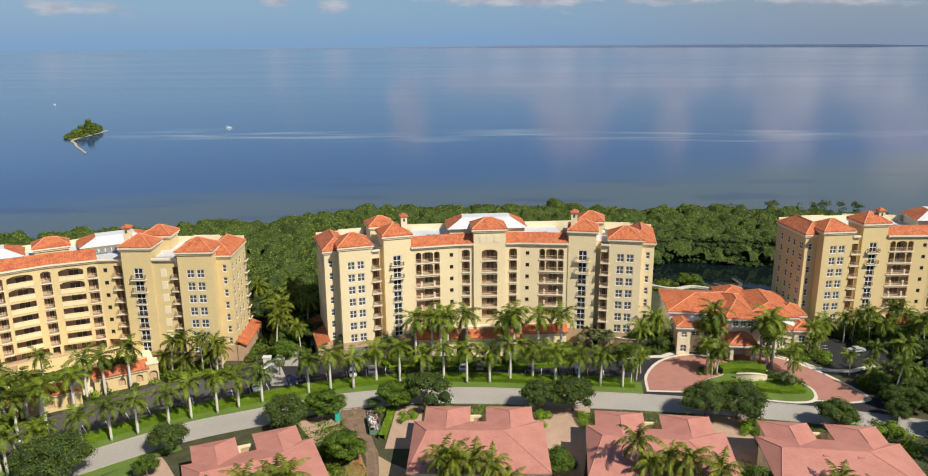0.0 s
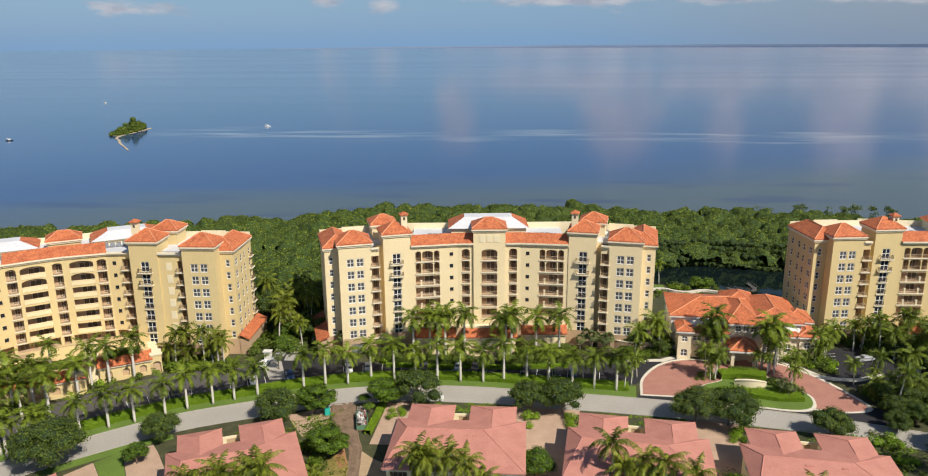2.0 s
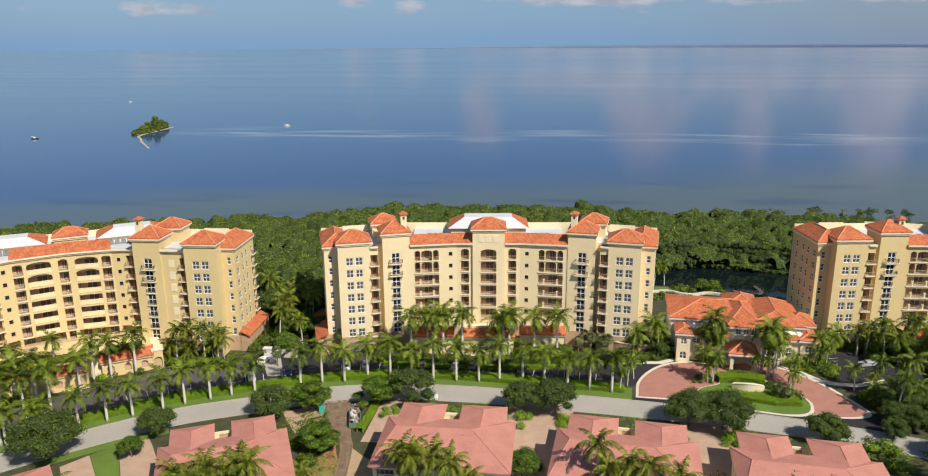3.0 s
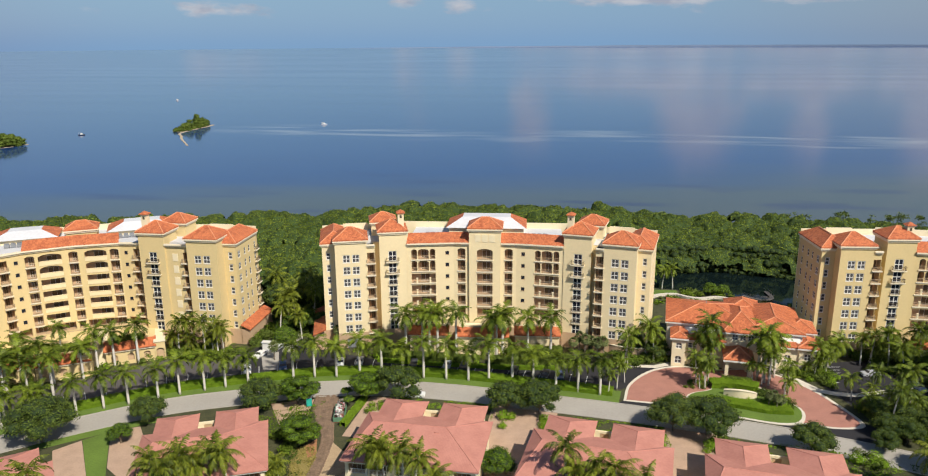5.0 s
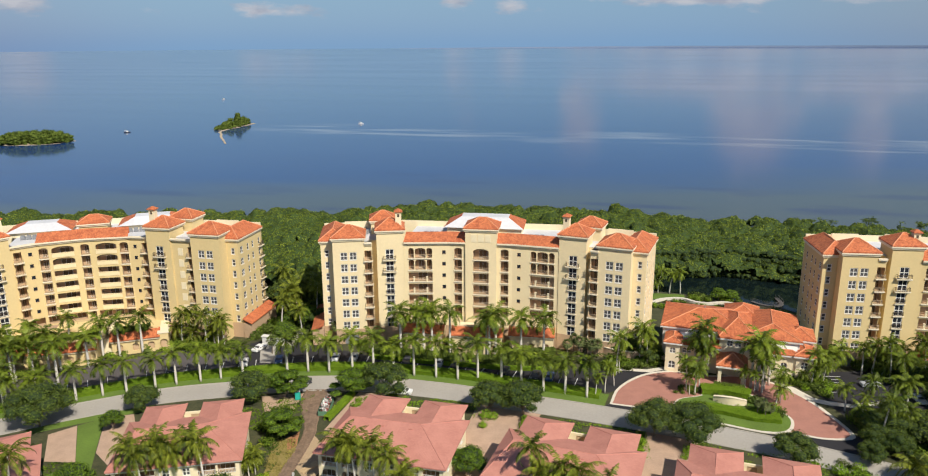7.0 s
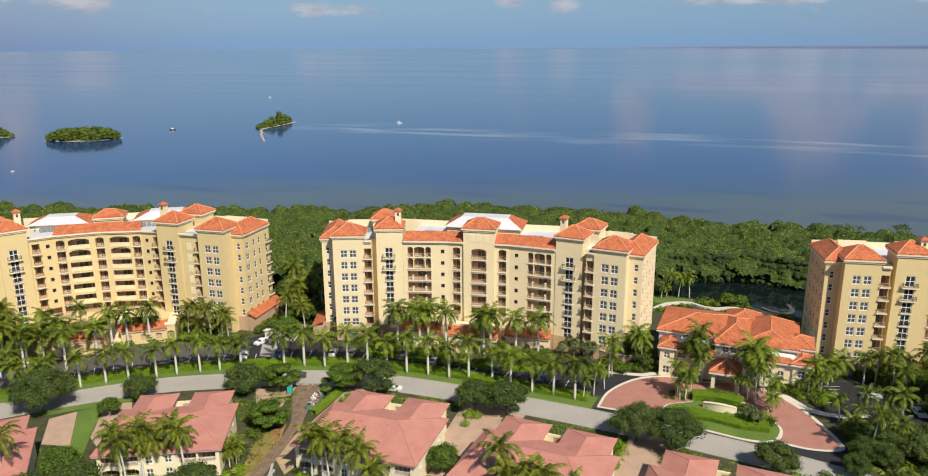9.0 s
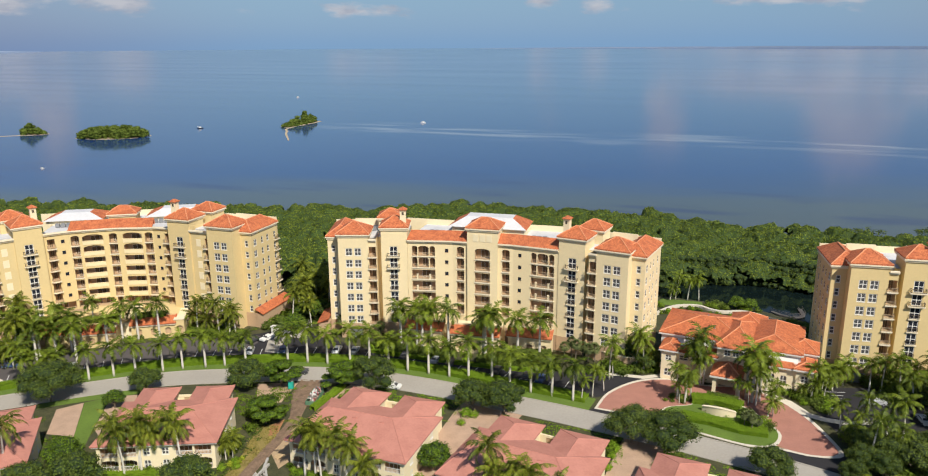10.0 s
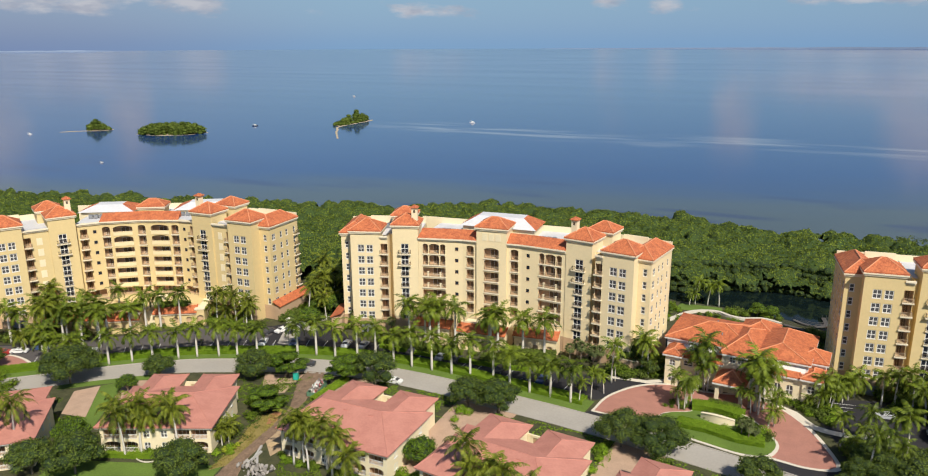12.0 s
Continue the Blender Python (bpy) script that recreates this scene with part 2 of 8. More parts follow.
    L(geo.outputs["Position"], mp5.inputs["Vector"])
    n7 = N("ShaderNodeTexNoise"); n7.inputs["Scale"].default_value, n7.inputs["Detail"].default_value = 1.0, 6.0
    L(mp5.outputs[0], n7.inputs["Vector"])
    wd = N("ShaderNodeMapRange"); wd.interpolation_type = "SMOOTHSTEP"
    wd.inputs["From Min"].default_value, wd.inputs["From Max"].default_value, wd.inputs["To Max"].default_value = 0.54, 0.66, 0.6
    L(n7.outputs["Fac"], wd.inputs["Value"])
    near = N("ShaderNodeMapRange"); near.interpolation_type = "SMOOTHSTEP"
    near.inputs["From Min"].default_value, near.inputs["From Max"].default_value = y1 + 110, y0 - 20
    L(sep.outputs["Y"], near.inputs["Value"])
    wn_ = N("ShaderNodeMath"); wn_.operation = "MULTIPLY"
    L(wd.outputs[0], wn_.inputs[0]); L(near.outputs[0], wn_.inputs[1])
    weed = N("ShaderNodeMix"); weed.data_type = "RGBA"
    L(wn_.outputs[0], weed.inputs[0]); L(mix.outputs[2], weed.inputs[6])
    weed.inputs[7].default_value = (deep[0] * 1.2, deep[1] * 0.5, deep[2] * 0.55, 1)
    mix = weed
    mix2 = N("ShaderNodeMix"); mix2.data_type = "RGBA"
    L(fm.outputs[0], mix2.inputs[0]); L(mix.outputs[2], mix2.inputs[6])
    mix2.inputs[7].default_value = (0.42, 0.44, 0.45, 1)
    L(mix2.outputs[2], b.inputs["Base Color"])
    # wind ripples, patchy: calm slicks between
    n2 = N("ShaderNodeTexNoise"); n2.inputs["Scale"].default_value, n2.inputs["Detail"].default_value = 0.35, 4.0
    L(geo.outputs["Position"], n2.inputs["Vector"])
    bp = N("ShaderNodeBump"); bp.inputs["Strength"].default_value, bp.inputs["Distance"].default_value = wave, 0.25
    L(n2.outputs["Fac"], bp.inputs["Height"])
    L(bp.outputs[0], b.inputs["Normal"])
    # bands of wind and calm drawn out along the bay
    mp4 = N("ShaderNodeMapping"); mp4.inputs["Scale"].default_value = (0.0011, 0.0085, 1)
    L(geo.outputs["Position"], mp4.inputs["Vector"])
    n6 = N("ShaderNodeTexNoise"); n6.inputs["Scale"].default_value, n6.inputs["Detail"].default_value, n6.inputs["Roughness"].default_value = 1.0, 7.0, 0.6
    L(mp4.outputs[0], n6.inputs["Vector"])
    rr = N("ShaderNodeMapRange"); rr.inputs["From Min"].default_value, rr.inputs["From Max"].default_value = 0.35, 0.65
    rr.inputs["To Min"].default_value, rr.inputs["To Max"].default_value = rough * 0.85, rough * 1.22
    L(n6.outputs["Fac"], rr.inputs["Value"]); L(rr.outputs[0], b.inputs["Roughness"])
    return m


def glass_mat(name, color):
    m = bpy.data.materials.new(name)
    m.use_nodes = True
    b = m.node_tree.nodes["Principled BSDF"]
    b.inputs["Base Color"].default_value = (*color, 1)
    b.inputs["Roughness"].default_value, b.inputs["IOR"].default_value = 0.08, 1.5
    b.inputs["Specular IOR Level"].default_value = 0.2
    return m


STUCCO = mat("yellow_stucco", (0.79, 0.65, 0.40), 0.9, 0.06, 6.0, 0.5, 0.08, 20)
# the yellow stucco darkened, imitating less light on the two outer buildings
STUCCO_DIM = mat("dimmed_yellow_stucco", (0.67, 0.52, 0.262), 0.9, 0.06, 6.0, 0.5, 0.08, 20)
STUCCO_PALE = mat("cream_stucco", (0.80, 0.69, 0.47), 0.9, 0.06, 5.0, 0.5, 0.08, 20)
BASE_TAN = mat("tan_base_stucco", (0.48, 0.33, 0.21), 0.9, 0.12, 3.0, 0.4, 0.1, 15)
# one even brown for recess walls and arch backs, darker than the outer stucco
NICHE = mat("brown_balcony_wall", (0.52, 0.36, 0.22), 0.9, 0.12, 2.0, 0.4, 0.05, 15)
CORNICE = mat("pale_cornice", (0.80, 0.70, 0.52), 0.8, 0.06, 3.0, 0.3, 0.05, 15)
WHITE = mat("white_frame", (0.70, 0.68, 0.64), 0.6, 0.05, 2.0, 0.2, 0.0)
DECK = mat("white_roof_deck", (0.60, 0.60, 0.62), 0.8, 0.12, 5.0, 0.6, 0.05, 5)
GREY = mat("grey_metal", (0.30, 0.31, 0.33), 0.5, 0.15, 1.0, 0.2, 0.0, metal=0.4)
RAIL = mat("dark_railing", (0.10, 0.075, 0.05), 0.5, 0.2, 1.0, 0.2, 0.0)
PANE = glass_mat("grey_window_glass", (0.085, 0.083, 0.085))
TILE = tile_mat("orange_barrel_tile", (0.60, 0.185, 0.070), (0.36, 0.088, 0.035), 0.42, 0.33, 0.5, 1.6, 0.45)
TILE_PINK = tile_mat("pink_barrel_tile", (0.54, 0.235, 0.180), (0.46, 0.190, 0.145), 0.38, 0.30, 0.18, 3.0, 0.20)
TILE_CAP = mat("tile_ridge_cap", (0.64, 0.26, 0.13), 0.8, 0.2, 1.0, 0.3, 0.1, 6)
PINK_CAP = mat("pink_ridge_cap", (0.50, 0.215, 0.165), 0.8, 0.15, 1.0, 0.3, 0.1, 6)
LAWN = mat("mown_lawn", (0.112, 0.178, 0.024), 0.95, 0.35, 6.0, 0.3, 0.4, 12)
SOIL = mat("mulch_and_groundcover", (0.032, 0.048, 0.014), 0.95, 0.5, 2.2, 0.35, 0.8, 4, warm=(0.100, 0.095, 0.040))
CONCRETE = mat("pale_road_concrete", (0.38, 0.35, 0.31), 0.9, 0.14, 9.0, 0.5, 0.1, 10)
KERB = mat("kerb_concrete", (0.66, 0.60, 0.50), 0.9, 0.1, 3.0, 0.4, 0.1, 10)
ASPHALT = mat("dark_asphalt", (0.022, 0.021, 0.025), 0.85, 0.25, 5.0, 0.3, 0.1, 20)
ASPHALT_GREY = mat("grey_asphalt", (0.095, 0.084, 0.082), 0.9, 0.2, 5.0, 0.4, 0.1, 20)
BRICK = mat("red_paver", (0.40, 0.185, 0.14), 0.85, 0.18, 2.5, 0.3, 0.1, 10)
BRICK_TAN = mat("tan_paver", (0.46, 0.315, 0.225), 0.85, 0.2, 2.5, 0.3, 0.1, 10)
DIRT = mat("bare_dirt", (0.205, 0.135, 0.088), 0.95, 0.5, 1.6, 0.35, 0.4, 4)
BARK = mat("grey_bark", (0.20, 0.16, 0.12), 0.9, 0.3, 1.0, 0.2, 0.4, 6)
PALM_TRUNK = mat("pale_palm_trunk", (0.60, 0.56, 0.50), 0.85, 0.15, 1.5, 0.2, 0.2, 8)
CROWNSHAFT = mat("green_crownshaft", (0.16, 0.26, 0.06), 0.6, 0.15, 1.0, 0.3, 0.0)
FROND = mat("palm_frond", (0.017, 0.043, 0.007), 0.48, 0.35, 3.0, 0.8, 0.0, island=0.4, objvar=0.4, spec=0.16, warm=(0.205, 0.262, 0.022), trans=0.06)
FROND_COCO = mat("yellowing_coconut_frond", (0.020, 0.044, 0.007), 0.5, 0.3, 3.0, 0.8, 0.0, island=0.5, objvar=0.3, spec=0.12, warm=(0.235, 0.262, 0.026), trans=0.05)
FAN_LEAF = mat("fan_palm_leaf", (0.040, 0.066, 0.020), 0.6, 0.35, 3.0, 0.8, 0.0, island=0.6, objvar=0.3, spec=0.2, warm=(0.190, 0.220, 0.075), trans=0.05)
LEAF_OAK = mat("oak_leaf", (0.034, 0.072, 0.013), 0.8, 0.4, 2.5, 0.6, 0.0, island=0.7, objvar=0.4, spec=0.05, warm=(0.152, 0.196, 0.040), trans=0.08)
LEAF_BRIGHT = mat("bright_leaf", (0.044, 0.092, 0.012), 0.8, 0.4, 2.5, 0.6, 0.0, island=0.7, objvar=0.4, spec=0.05, warm=(0.180, 0.255, 0.028), trans=0.10)
LEAF_GARDEN = mat("garden_tree_leaf", (0.038, 0.088, 0.012), 0.8, 0.4, 2.5, 0.6, 0.0, island=0.7, objvar=0.4, spec=0.05, warm=(0.190, 0.285, 0.030), trans=0.10)
LEAF_HEDGE = mat("hedge_leaf", (0.125, 0.225, 0.016), 0.8, 0.1, 2.5, 0.6, 0.0, island=0.5, objvar=0.2, spec=0.05, warm=(0.225, 0.335, 0.028), trans=0.10)
LEAF_LIME = mat("lime_leaf", (0.24, 0.32, 0.02), 0.8, 0.3, 2.5, 0.6, 0.0, island=0.4, spec=0.05, warm=(0.42, 0.46, 0.05), trans=0.10)
LEAF_MANGROVE = mat("mangrove_leaf", (0.036, 0.074, 0.010), 0.8, 0.4, 6.0, 1.4, 0.0, island=0.45, spec=0.05, warm=(0.220, 0.270, 0.042), trans=0.06)
# leaf tone darkened to give the shade inside crowns and under canopies
LEAF_SHADE = mat("leaf_gap_shade", (0.020, 0.040, 0.008), 0.9, 0.4, 6.0, 1.0, 0.6, 1.0)
# darker leaf tone; paints the shade in gaps of the mangrove canopy
MANGROVE_GAP_SHADE = mat("mangrove_gap_shade", (0.032, 0.060, 0.009), 0.9, 0.4, 5.0, 1.2, 0.3, 1.0)
LEAF_ISLET = mat("islet_leaf", (0.052, 0.092, 0.015), 0.8, 0.4, 5.0, 1.2, 0.0, island=0.3, spec=0.05, warm=(0.165, 0.215, 0.042), trans=0.10)
SEA = water_mat("sea_water", (0.016, 0.050, 0.165), (0.070, 0.090, 0.090), 0.09, 0.03, 370, 480, 655.0)
PANE_DARK = glass_mat("dark_window_glass", (0.022, 0.026, 0.036))
# brown put into the glass so doors match the shade of their recess
PANE_BROWN = glass_mat("shaded_recess_glass", (0.17, 0.12, 0.075))
RAIL_TAN = mat("tan_railing", (0.42, 0.31, 0.20), 0.7, 0.15, 1.0, 0.2, 0.0)
CREEK = water_mat("creek_water", (0.006, 0.012, 0.012), (0.006, 0.012, 0.012), 0.05, 0.05, 0, 1)


# ---- mesh helpers ----
class MB:
    """Collects polygons for one mesh."""

    def __init__(self):
        self.v, self.f = [], []

    def poly(self, *pts):
        i = len(self.v)
        self.v += [tuple(p) for p in pts]
        self.f.append(tuple(range(i, i + len(pts))))

    def box(self, x0, x1, y0, y1, z0, z1):
        i = len(self.v)
        self.v += [(x, y, z) for z in (z0, z1) for x, y in ((x0, y0), (x1, y0), (x1, y1), (x0, y1))]
        self.f += [tuple(i + k for k in q) for q in ((3, 2, 1, 0), (4, 5, 6, 7), (0, 1, 5, 4), (1, 2, 6, 5), (2, 3, 7, 6), (3, 0, 4, 7))]

    def prism(self, pts, z0, z1):
        """Upright solid on a plan polygon given anticlockwise."""
        n, i = len(pts), len(self.v)
        self.v += [(x, y, z0) for x, y in pts] + [(x, y, z1) for x, y in pts]
        self.f.append(tuple(reversed(range(i, i + n))))
        self.f.append(tuple(range(i + n, i + 2 * n)))
        for k in range(n):
            j = (k + 1) % n
            self.f.append((i + k, i + j, i + n + j, i + n + k))

    def tube(self, pts, radii, sides=8, cap=True):
        """A round bar along points, with a radius at each."""
        i0, n = len(self.v), len(pts)
        for k, (p, r) in enumerate(zip(pts, radii)):
            p = Vector(p)
            d = (Vector(pts[min(k + 1, n - 1)]) - Vector(pts[max(k - 1, 0)])).normalized()
            a = d.orthogonal().normalized() if abs(d.z) < 0.95 else Vector((1, 0, 0))
            a = (a - d * a.dot(d)).normalized()
            b = d.cross(a)
            for s in range(sides):
                w = 2 * math.pi * s / sides
                self.v.append(tuple(p + (a * math.cos(w) + b * math.sin(w)) * r))
        for k in range(n - 1):
            for s in range(sides):
                t = (s + 1) % sides
                self.f.append((i0 + k * sides + s, i0 + k * sides + t, i0 + (k + 1) * sides + t, i0 + (k + 1) * sides + s))
        if cap:
            self.f.append(tuple(reversed(range(i0, i0 + sides))))
            self.f.append(tuple(range(i0 + (n - 1) * sides, i0 + n * sides)))

    def mesh(self, name, material, smooth=False, slope_uv=False):
        me = bpy.data.meshes.new(name)
        at, verts, back = {}, [], []
        for p in self.v:  # weld corners that coincide
            key = (round(p[0], 3), round(p[1], 3), round(p[2], 3))
            if key not in at:
                at[key] = len(verts)
                verts.append(p)
            back.append(at[key])
        me.from_pydata(verts, [], [tuple(back[i] for i in f) for f in self.f])
        me.materials.append(material)
        if smooth:
            me.polygons.foreach_set("use_smooth", [True] * len(me.polygons))
        if slope_uv:
            uv = me.uv_layers.new(name="slope").data
            for p in me.polygons:
                n = p.normal
                h = Vector((-n.y, n.x, 0))
                h = h.normalized() if h.length > 1e-4 else Vector((1, 0, 0))
                w = n.cross(h)
                for li in p.loop_indices:
                    q = me.vertices[me.loops[li].vertex_index].co
                    uv[li].uv = (q.dot(h), q.dot(w))
        me.update()
        return me


def quads_mesh(name, corners, material):
    """A mesh of loose quads from an (n, 4, 3) array."""
    c = np.asarray(corners, dtype=np.float32)
    n = len(c)
    me = bpy.data.meshes.new(name)
    me.vertices.add(4 * n); me.loops.add(4 * n); me.polygons.add(n)
    me.vertices.foreach_set("co", c.reshape(-1))
    me.loops.foreach_set("vertex_index", np.arange(4 * n, dtype=np.int32))
    me.polygons.foreach_set("loop_start", np.arange(0, 4 * n, 4, dtype=np.int32))
    me.update(calc_edges=True)
    me.materials.append(material)
    return me


WING = [None]  # pose of the wing that is being built, in its building


def part(name, src, material, parent, label="", smooth=False, slope_uv=False, at=None):
    """One mesh object under a thing or a part. src: an MB, or mesh data to share."""
    me = src.mesh(name, material, smooth, slope_uv) if isinstance(src, MB) else src
    ob = new(name, me)
    ob.parent = parent
    if at is not None:
        ob.matrix_basis = at
    if WING[0] is not None and parent.parent is None:
        ob.matrix_basis = WING[0] @ ob.matrix_basis
    return tagged(ob, label=label)


def thing(name, label, category, at=None, group="", kind=""):
    ob = new(name)
    if at is not None:
        ob.matrix_basis = at
    return tagged(ob, label, category, group, kind)


def solo(name, src, material, label, category="", group="", kind="", at=None, smooth=False, slope_uv=False):
    me = src.mesh(name, material, smooth, slope_uv) if isinstance(src, MB) else src
    ob = new(name, me)
    if at is not None:
        ob.matrix_basis = at
    return tagged(ob, label, category, group, kind)


def smooth_line(pts, step=2.0):
    """Catmull-Rom through plan points."""
    P = [np.array(p, float) for p in pts]
    P = [2 * P[0] - P[1]] + P + [2 * P[-1] - P[-2]]
    out = []
    for a, b, c, d in zip(P, P[1:], P[2:], P[3:]):
        n = max(1, int(np.linalg.norm(c - b) / step))
        for k in range(n):
            t = k / n
            out.append(0.5 * (2 * b + (c - a) * t + (2 * a - 5 * b + 4 * c - d) * t * t + (3 * b - a - 3 * c + d) * t ** 3))
    out.append(P[-2])
    return out


def offset_line(line, d):
    out = []
    for k, p in enumerate(line):
        t = line[min(k + 1, len(line) - 1)] - line[max(k - 1, 0)]
        t = t / np.linalg.norm(t)
        out.append(p + d * np.array((-t[1], t[0])))
    return out


def strip(mb, left, right, z0, z1):
    """A band between two lines, from z0 up to z1."""
    for k in range(len(left) - 1):
        a, b, c, d = right[k], right[k + 1], left[k + 1], left[k]
        mb.poly((*a, z1), (*b, z1), (*c, z1), (*d, z1))
        mb.poly((*a, z0), (*b, z0), (*b, z1), (*a, z1))
        mb.poly((*c, z0), (*d, z0), (*d, z1), (*c, z1))


# ---- land, water, roads ----
SHORE = smooth_line([(-1500, -60), (-700, 90), (-420, 195), (-300, 246), (-231, 266), (-175, 279), (-121, 291), (-80, 302), (-40, 313), (0, 320), (39, 326), (94, 323), (132, 322), (180, 315), (260, 325), (420, 300), (800, 240), (1600, 180)], 12)
g = MB()
g.prism([tuple(p) for p in reversed(SHORE)] + [(-1500, -1500), (1600, -1500)], -3.0, 0.0)
solo("ground", g, SOIL, "dark mulch and ground cover under planting", "ground", kind="structure")

w = MB()
RINGS = [(r, -1.0) for r in (0, 300, 700, 1200, 1800, 2400)] + [(2400 + 2550 * k / 16, -1.0 + 23.3 * (k / 16) ** 2) for k in range(1, 17)]
for (ra, za), (rb, zb) in zip(RINGS, RINGS[1:]):  # raised far out so its edge meets the horizon in the camera's view
    for k in range(120):
        a, b = 2 * math.pi * k / 120, 2 * math.pi * (k + 1) / 120
        q = [(rb * math.cos(a), rb * math.sin(a), zb), (rb * math.cos(b), rb * math.sin(b), zb)]
        w.poly(*([(ra * math.cos(a), ra * math.sin(a), za)] + q + ([(ra * math.cos(b), ra * math.sin(b), za)] if ra else [])))
solo("sea", w, SEA, "calm blue bay with pale slicks and shallows", "water", kind="structure", smooth=True)

ROAD_FAR = smooth_line([(-190, 20), (-140, 78), (-112, 106), (-93, 122), (-77, 136), (-62, 147), (-47, 154), (-31, 160.5), (-14, 163.8), (4, 164), (22, 162.2), (40, 160.3), (66, 156.2), (86, 151.5), (110, 143), (150, 124), (230, 70)])


def band(name, line, d0, d1, z0, z1, m, label, cat="road"):
    mb = MB()
    strip(mb, offset_line(line, d1), offset_line(line, d0), z0, z1)
    return solo(name, mb, m, label, cat, kind="structure")


band("road", ROAD_FAR, -7.6, 0.0, 0.0, 0.03, CONCRETE, "pale sunlit concrete road curving past the palms")
band("kerb", ROAD_FAR, 0.004, 0.32, 0.0, 0.15, CONCRETE, "grey concrete kerb along the road", "kerb")
band("kerb", ROAD_FAR, -7.95, -7.604, 0.0, 0.15, CONCRETE, "grey concrete kerb along the road", "kerb")
i0 = min(range(len(ROAD_FAR)), key=lambda k: abs(ROAD_FAR[k][0] + 108))
i1 = min(range(len(ROAD_FAR)), key=lambda k: abs(ROAD_FAR[k][0] - 43))
VERGE = ROAD_FAR[i0:i1]
band("verge_lawn", VERGE, 0.33, 6.6, 0.0, 0.06, LAWN, "narrow mown verge under the royal palms", "lawn")


j0 = min(range(len(ROAD_FAR)), key=lambda k: abs(ROAD_FAR[k][0] + 84))
j1 = min(range(len(ROAD_FAR)), key=lambda k: abs(ROAD_FAR[k][0] + 62))
band("verge_lawn", ROAD_FAR[j0:j1], -10.6, -7.96, 0.0, 0.03, LAWN, "mown verge between road and driveways", "lawn")


def slab(name, pts, z, m, label, cat, bottom=0.0):
    mb = MB()
    mb.prism(pts, bottom, z)
    return solo(name, mb, m, label, cat, kind="structure")


PK = offset_line(VERGE, 7.6)
slab("parking", [tuple(p) for p in PK] + [(46, 172), (58, 184), (44, 182), (30, 178), (28, 176), (-14, 174.4), (-24, 177), (-40, 181), (-47, 186), (-56, 176), (-74, 168), (-92, 152), (-104, 140), (-118, 134)], 0.035, ASPHALT, "dark asphalt car park behind the palm hedge", "car park")
slab("parking", [tuple(p) for p in PK if p[0] < -51] + [(-52, 171), (-57, 175), (-74, 167.5), (-92, 151.5), (-104, 139.5), (-117, 133.6)], 0.039, ASPHALT_GREY, "grey asphalt car park in front of the solid-balcony building", "car park")
slab("apron", [(42, 160.6), (57, 158.2), (57, 161.2), (43.2, 163.0)], 0.036, ASPHALT, "dark asphalt apron between road and brick forecourt", "driveway")
slab("apron", [(76, 154.2), (97, 148.5), (95, 158), (82, 158.2), (76.5, 157.6)], 0.036, ASPHALT, "dark asphalt apron between road and brick forecourt", "driveway")
slab("parking", [(91.5, 172), (94.6, 165.5), (97, 164.5), (106, 162), (150, 151), (175, 176), (150, 196), (112, 196), (104, 193), (91, 189), (90, 178)], 0.035, ASPHALT, "dark asphalt car park beside the clubhouse", "car park")


def rounded(pts, step=1.5):
    return [tuple(p) for p in smooth_line(list(pts) + [pts[0]], step)[:-1]]


# brick forecourt round a planted island
slab("forecourt", rounded([(43.6, 162.4), (45.2, 170.5), (50.5, 178.5), (57.5, 182.3), (66, 181.5), (74, 183), (81, 180.5), (87, 173.5), (91, 165), (92.8, 158), (88, 156), (81.5, 157), (66, 160), (54, 161.7)], 1.5), 0.05, BRICK, "red brick paved forecourt with concrete edging", "driveway")
slab("forecourt_edge", rounded([(42.9, 161.8), (44.6, 170.8), (50.0, 179.2), (57.3, 183.1), (66, 182.3), (74, 183.8), (81.4, 181.2), (87.7, 174), (91.8, 165.2), (93.7, 157.4), (88, 155.3), (81.5, 156.2), (66, 159.2), (54, 160.9)], 1.5), 0.04, KERB, "pale concrete border of the brick forecourt", "kerb")
slab("sidewalk", [(81.6, 182.0), (85.6, 179.6), (89.2, 174.6), (92, 173.6), (96.5, 173.2), (104, 176.2), (104, 174.6), (96.4, 171.4), (91.8, 171.6), (88.8, 172.6), (84.6, 177.8)], 0.06, KERB, "pale concrete walk between forecourt and car park", "path")
slab("sidewalk", [(41.5, 180.2), (47, 180.8), (52.0, 181.0), (57.0, 184.2), (56.2, 185.6), (51.4, 182.6), (46.8, 182.2), (41.5, 181.6)], 0.06, KERB, "pale concrete walk beside the asphalt drive", "path")
ISLAND = [(56.5, 159.6), (66, 157.4), (75.5, 155.3), (80.6, 156.6), (82.4, 162), (80.4, 166.5), (76.5, 172), (71, 175.5), (65, 175.5), (63.6, 170.5), (58, 167)]
slab("island_kerb", rounded(ISLAND), 0.2, KERB, "concrete kerb of the planted island", "kerb", 0.051)
slab("island_lawn", rounded([(68.5 + (x - 68.5) * 0.955, 167 + (y - 167) * 0.94) for x, y in ISLAND]), 0.24, LAWN, "mown lawn island in front of the clubhouse", "lawn", 0.051)

BR2 = [(-128, 118), (-116, 127.5), (-108, 130.6), (-101, 130.2), (-94.5, 127.6), (-92.8, 125), (-94, 122.6), (-99, 118), (-108, 108), (-118, 104)]
slab("forecourt", rounded(BR2), 0.05, BRICK, "red brick paved forecourt of the neighbouring building", "driveway")
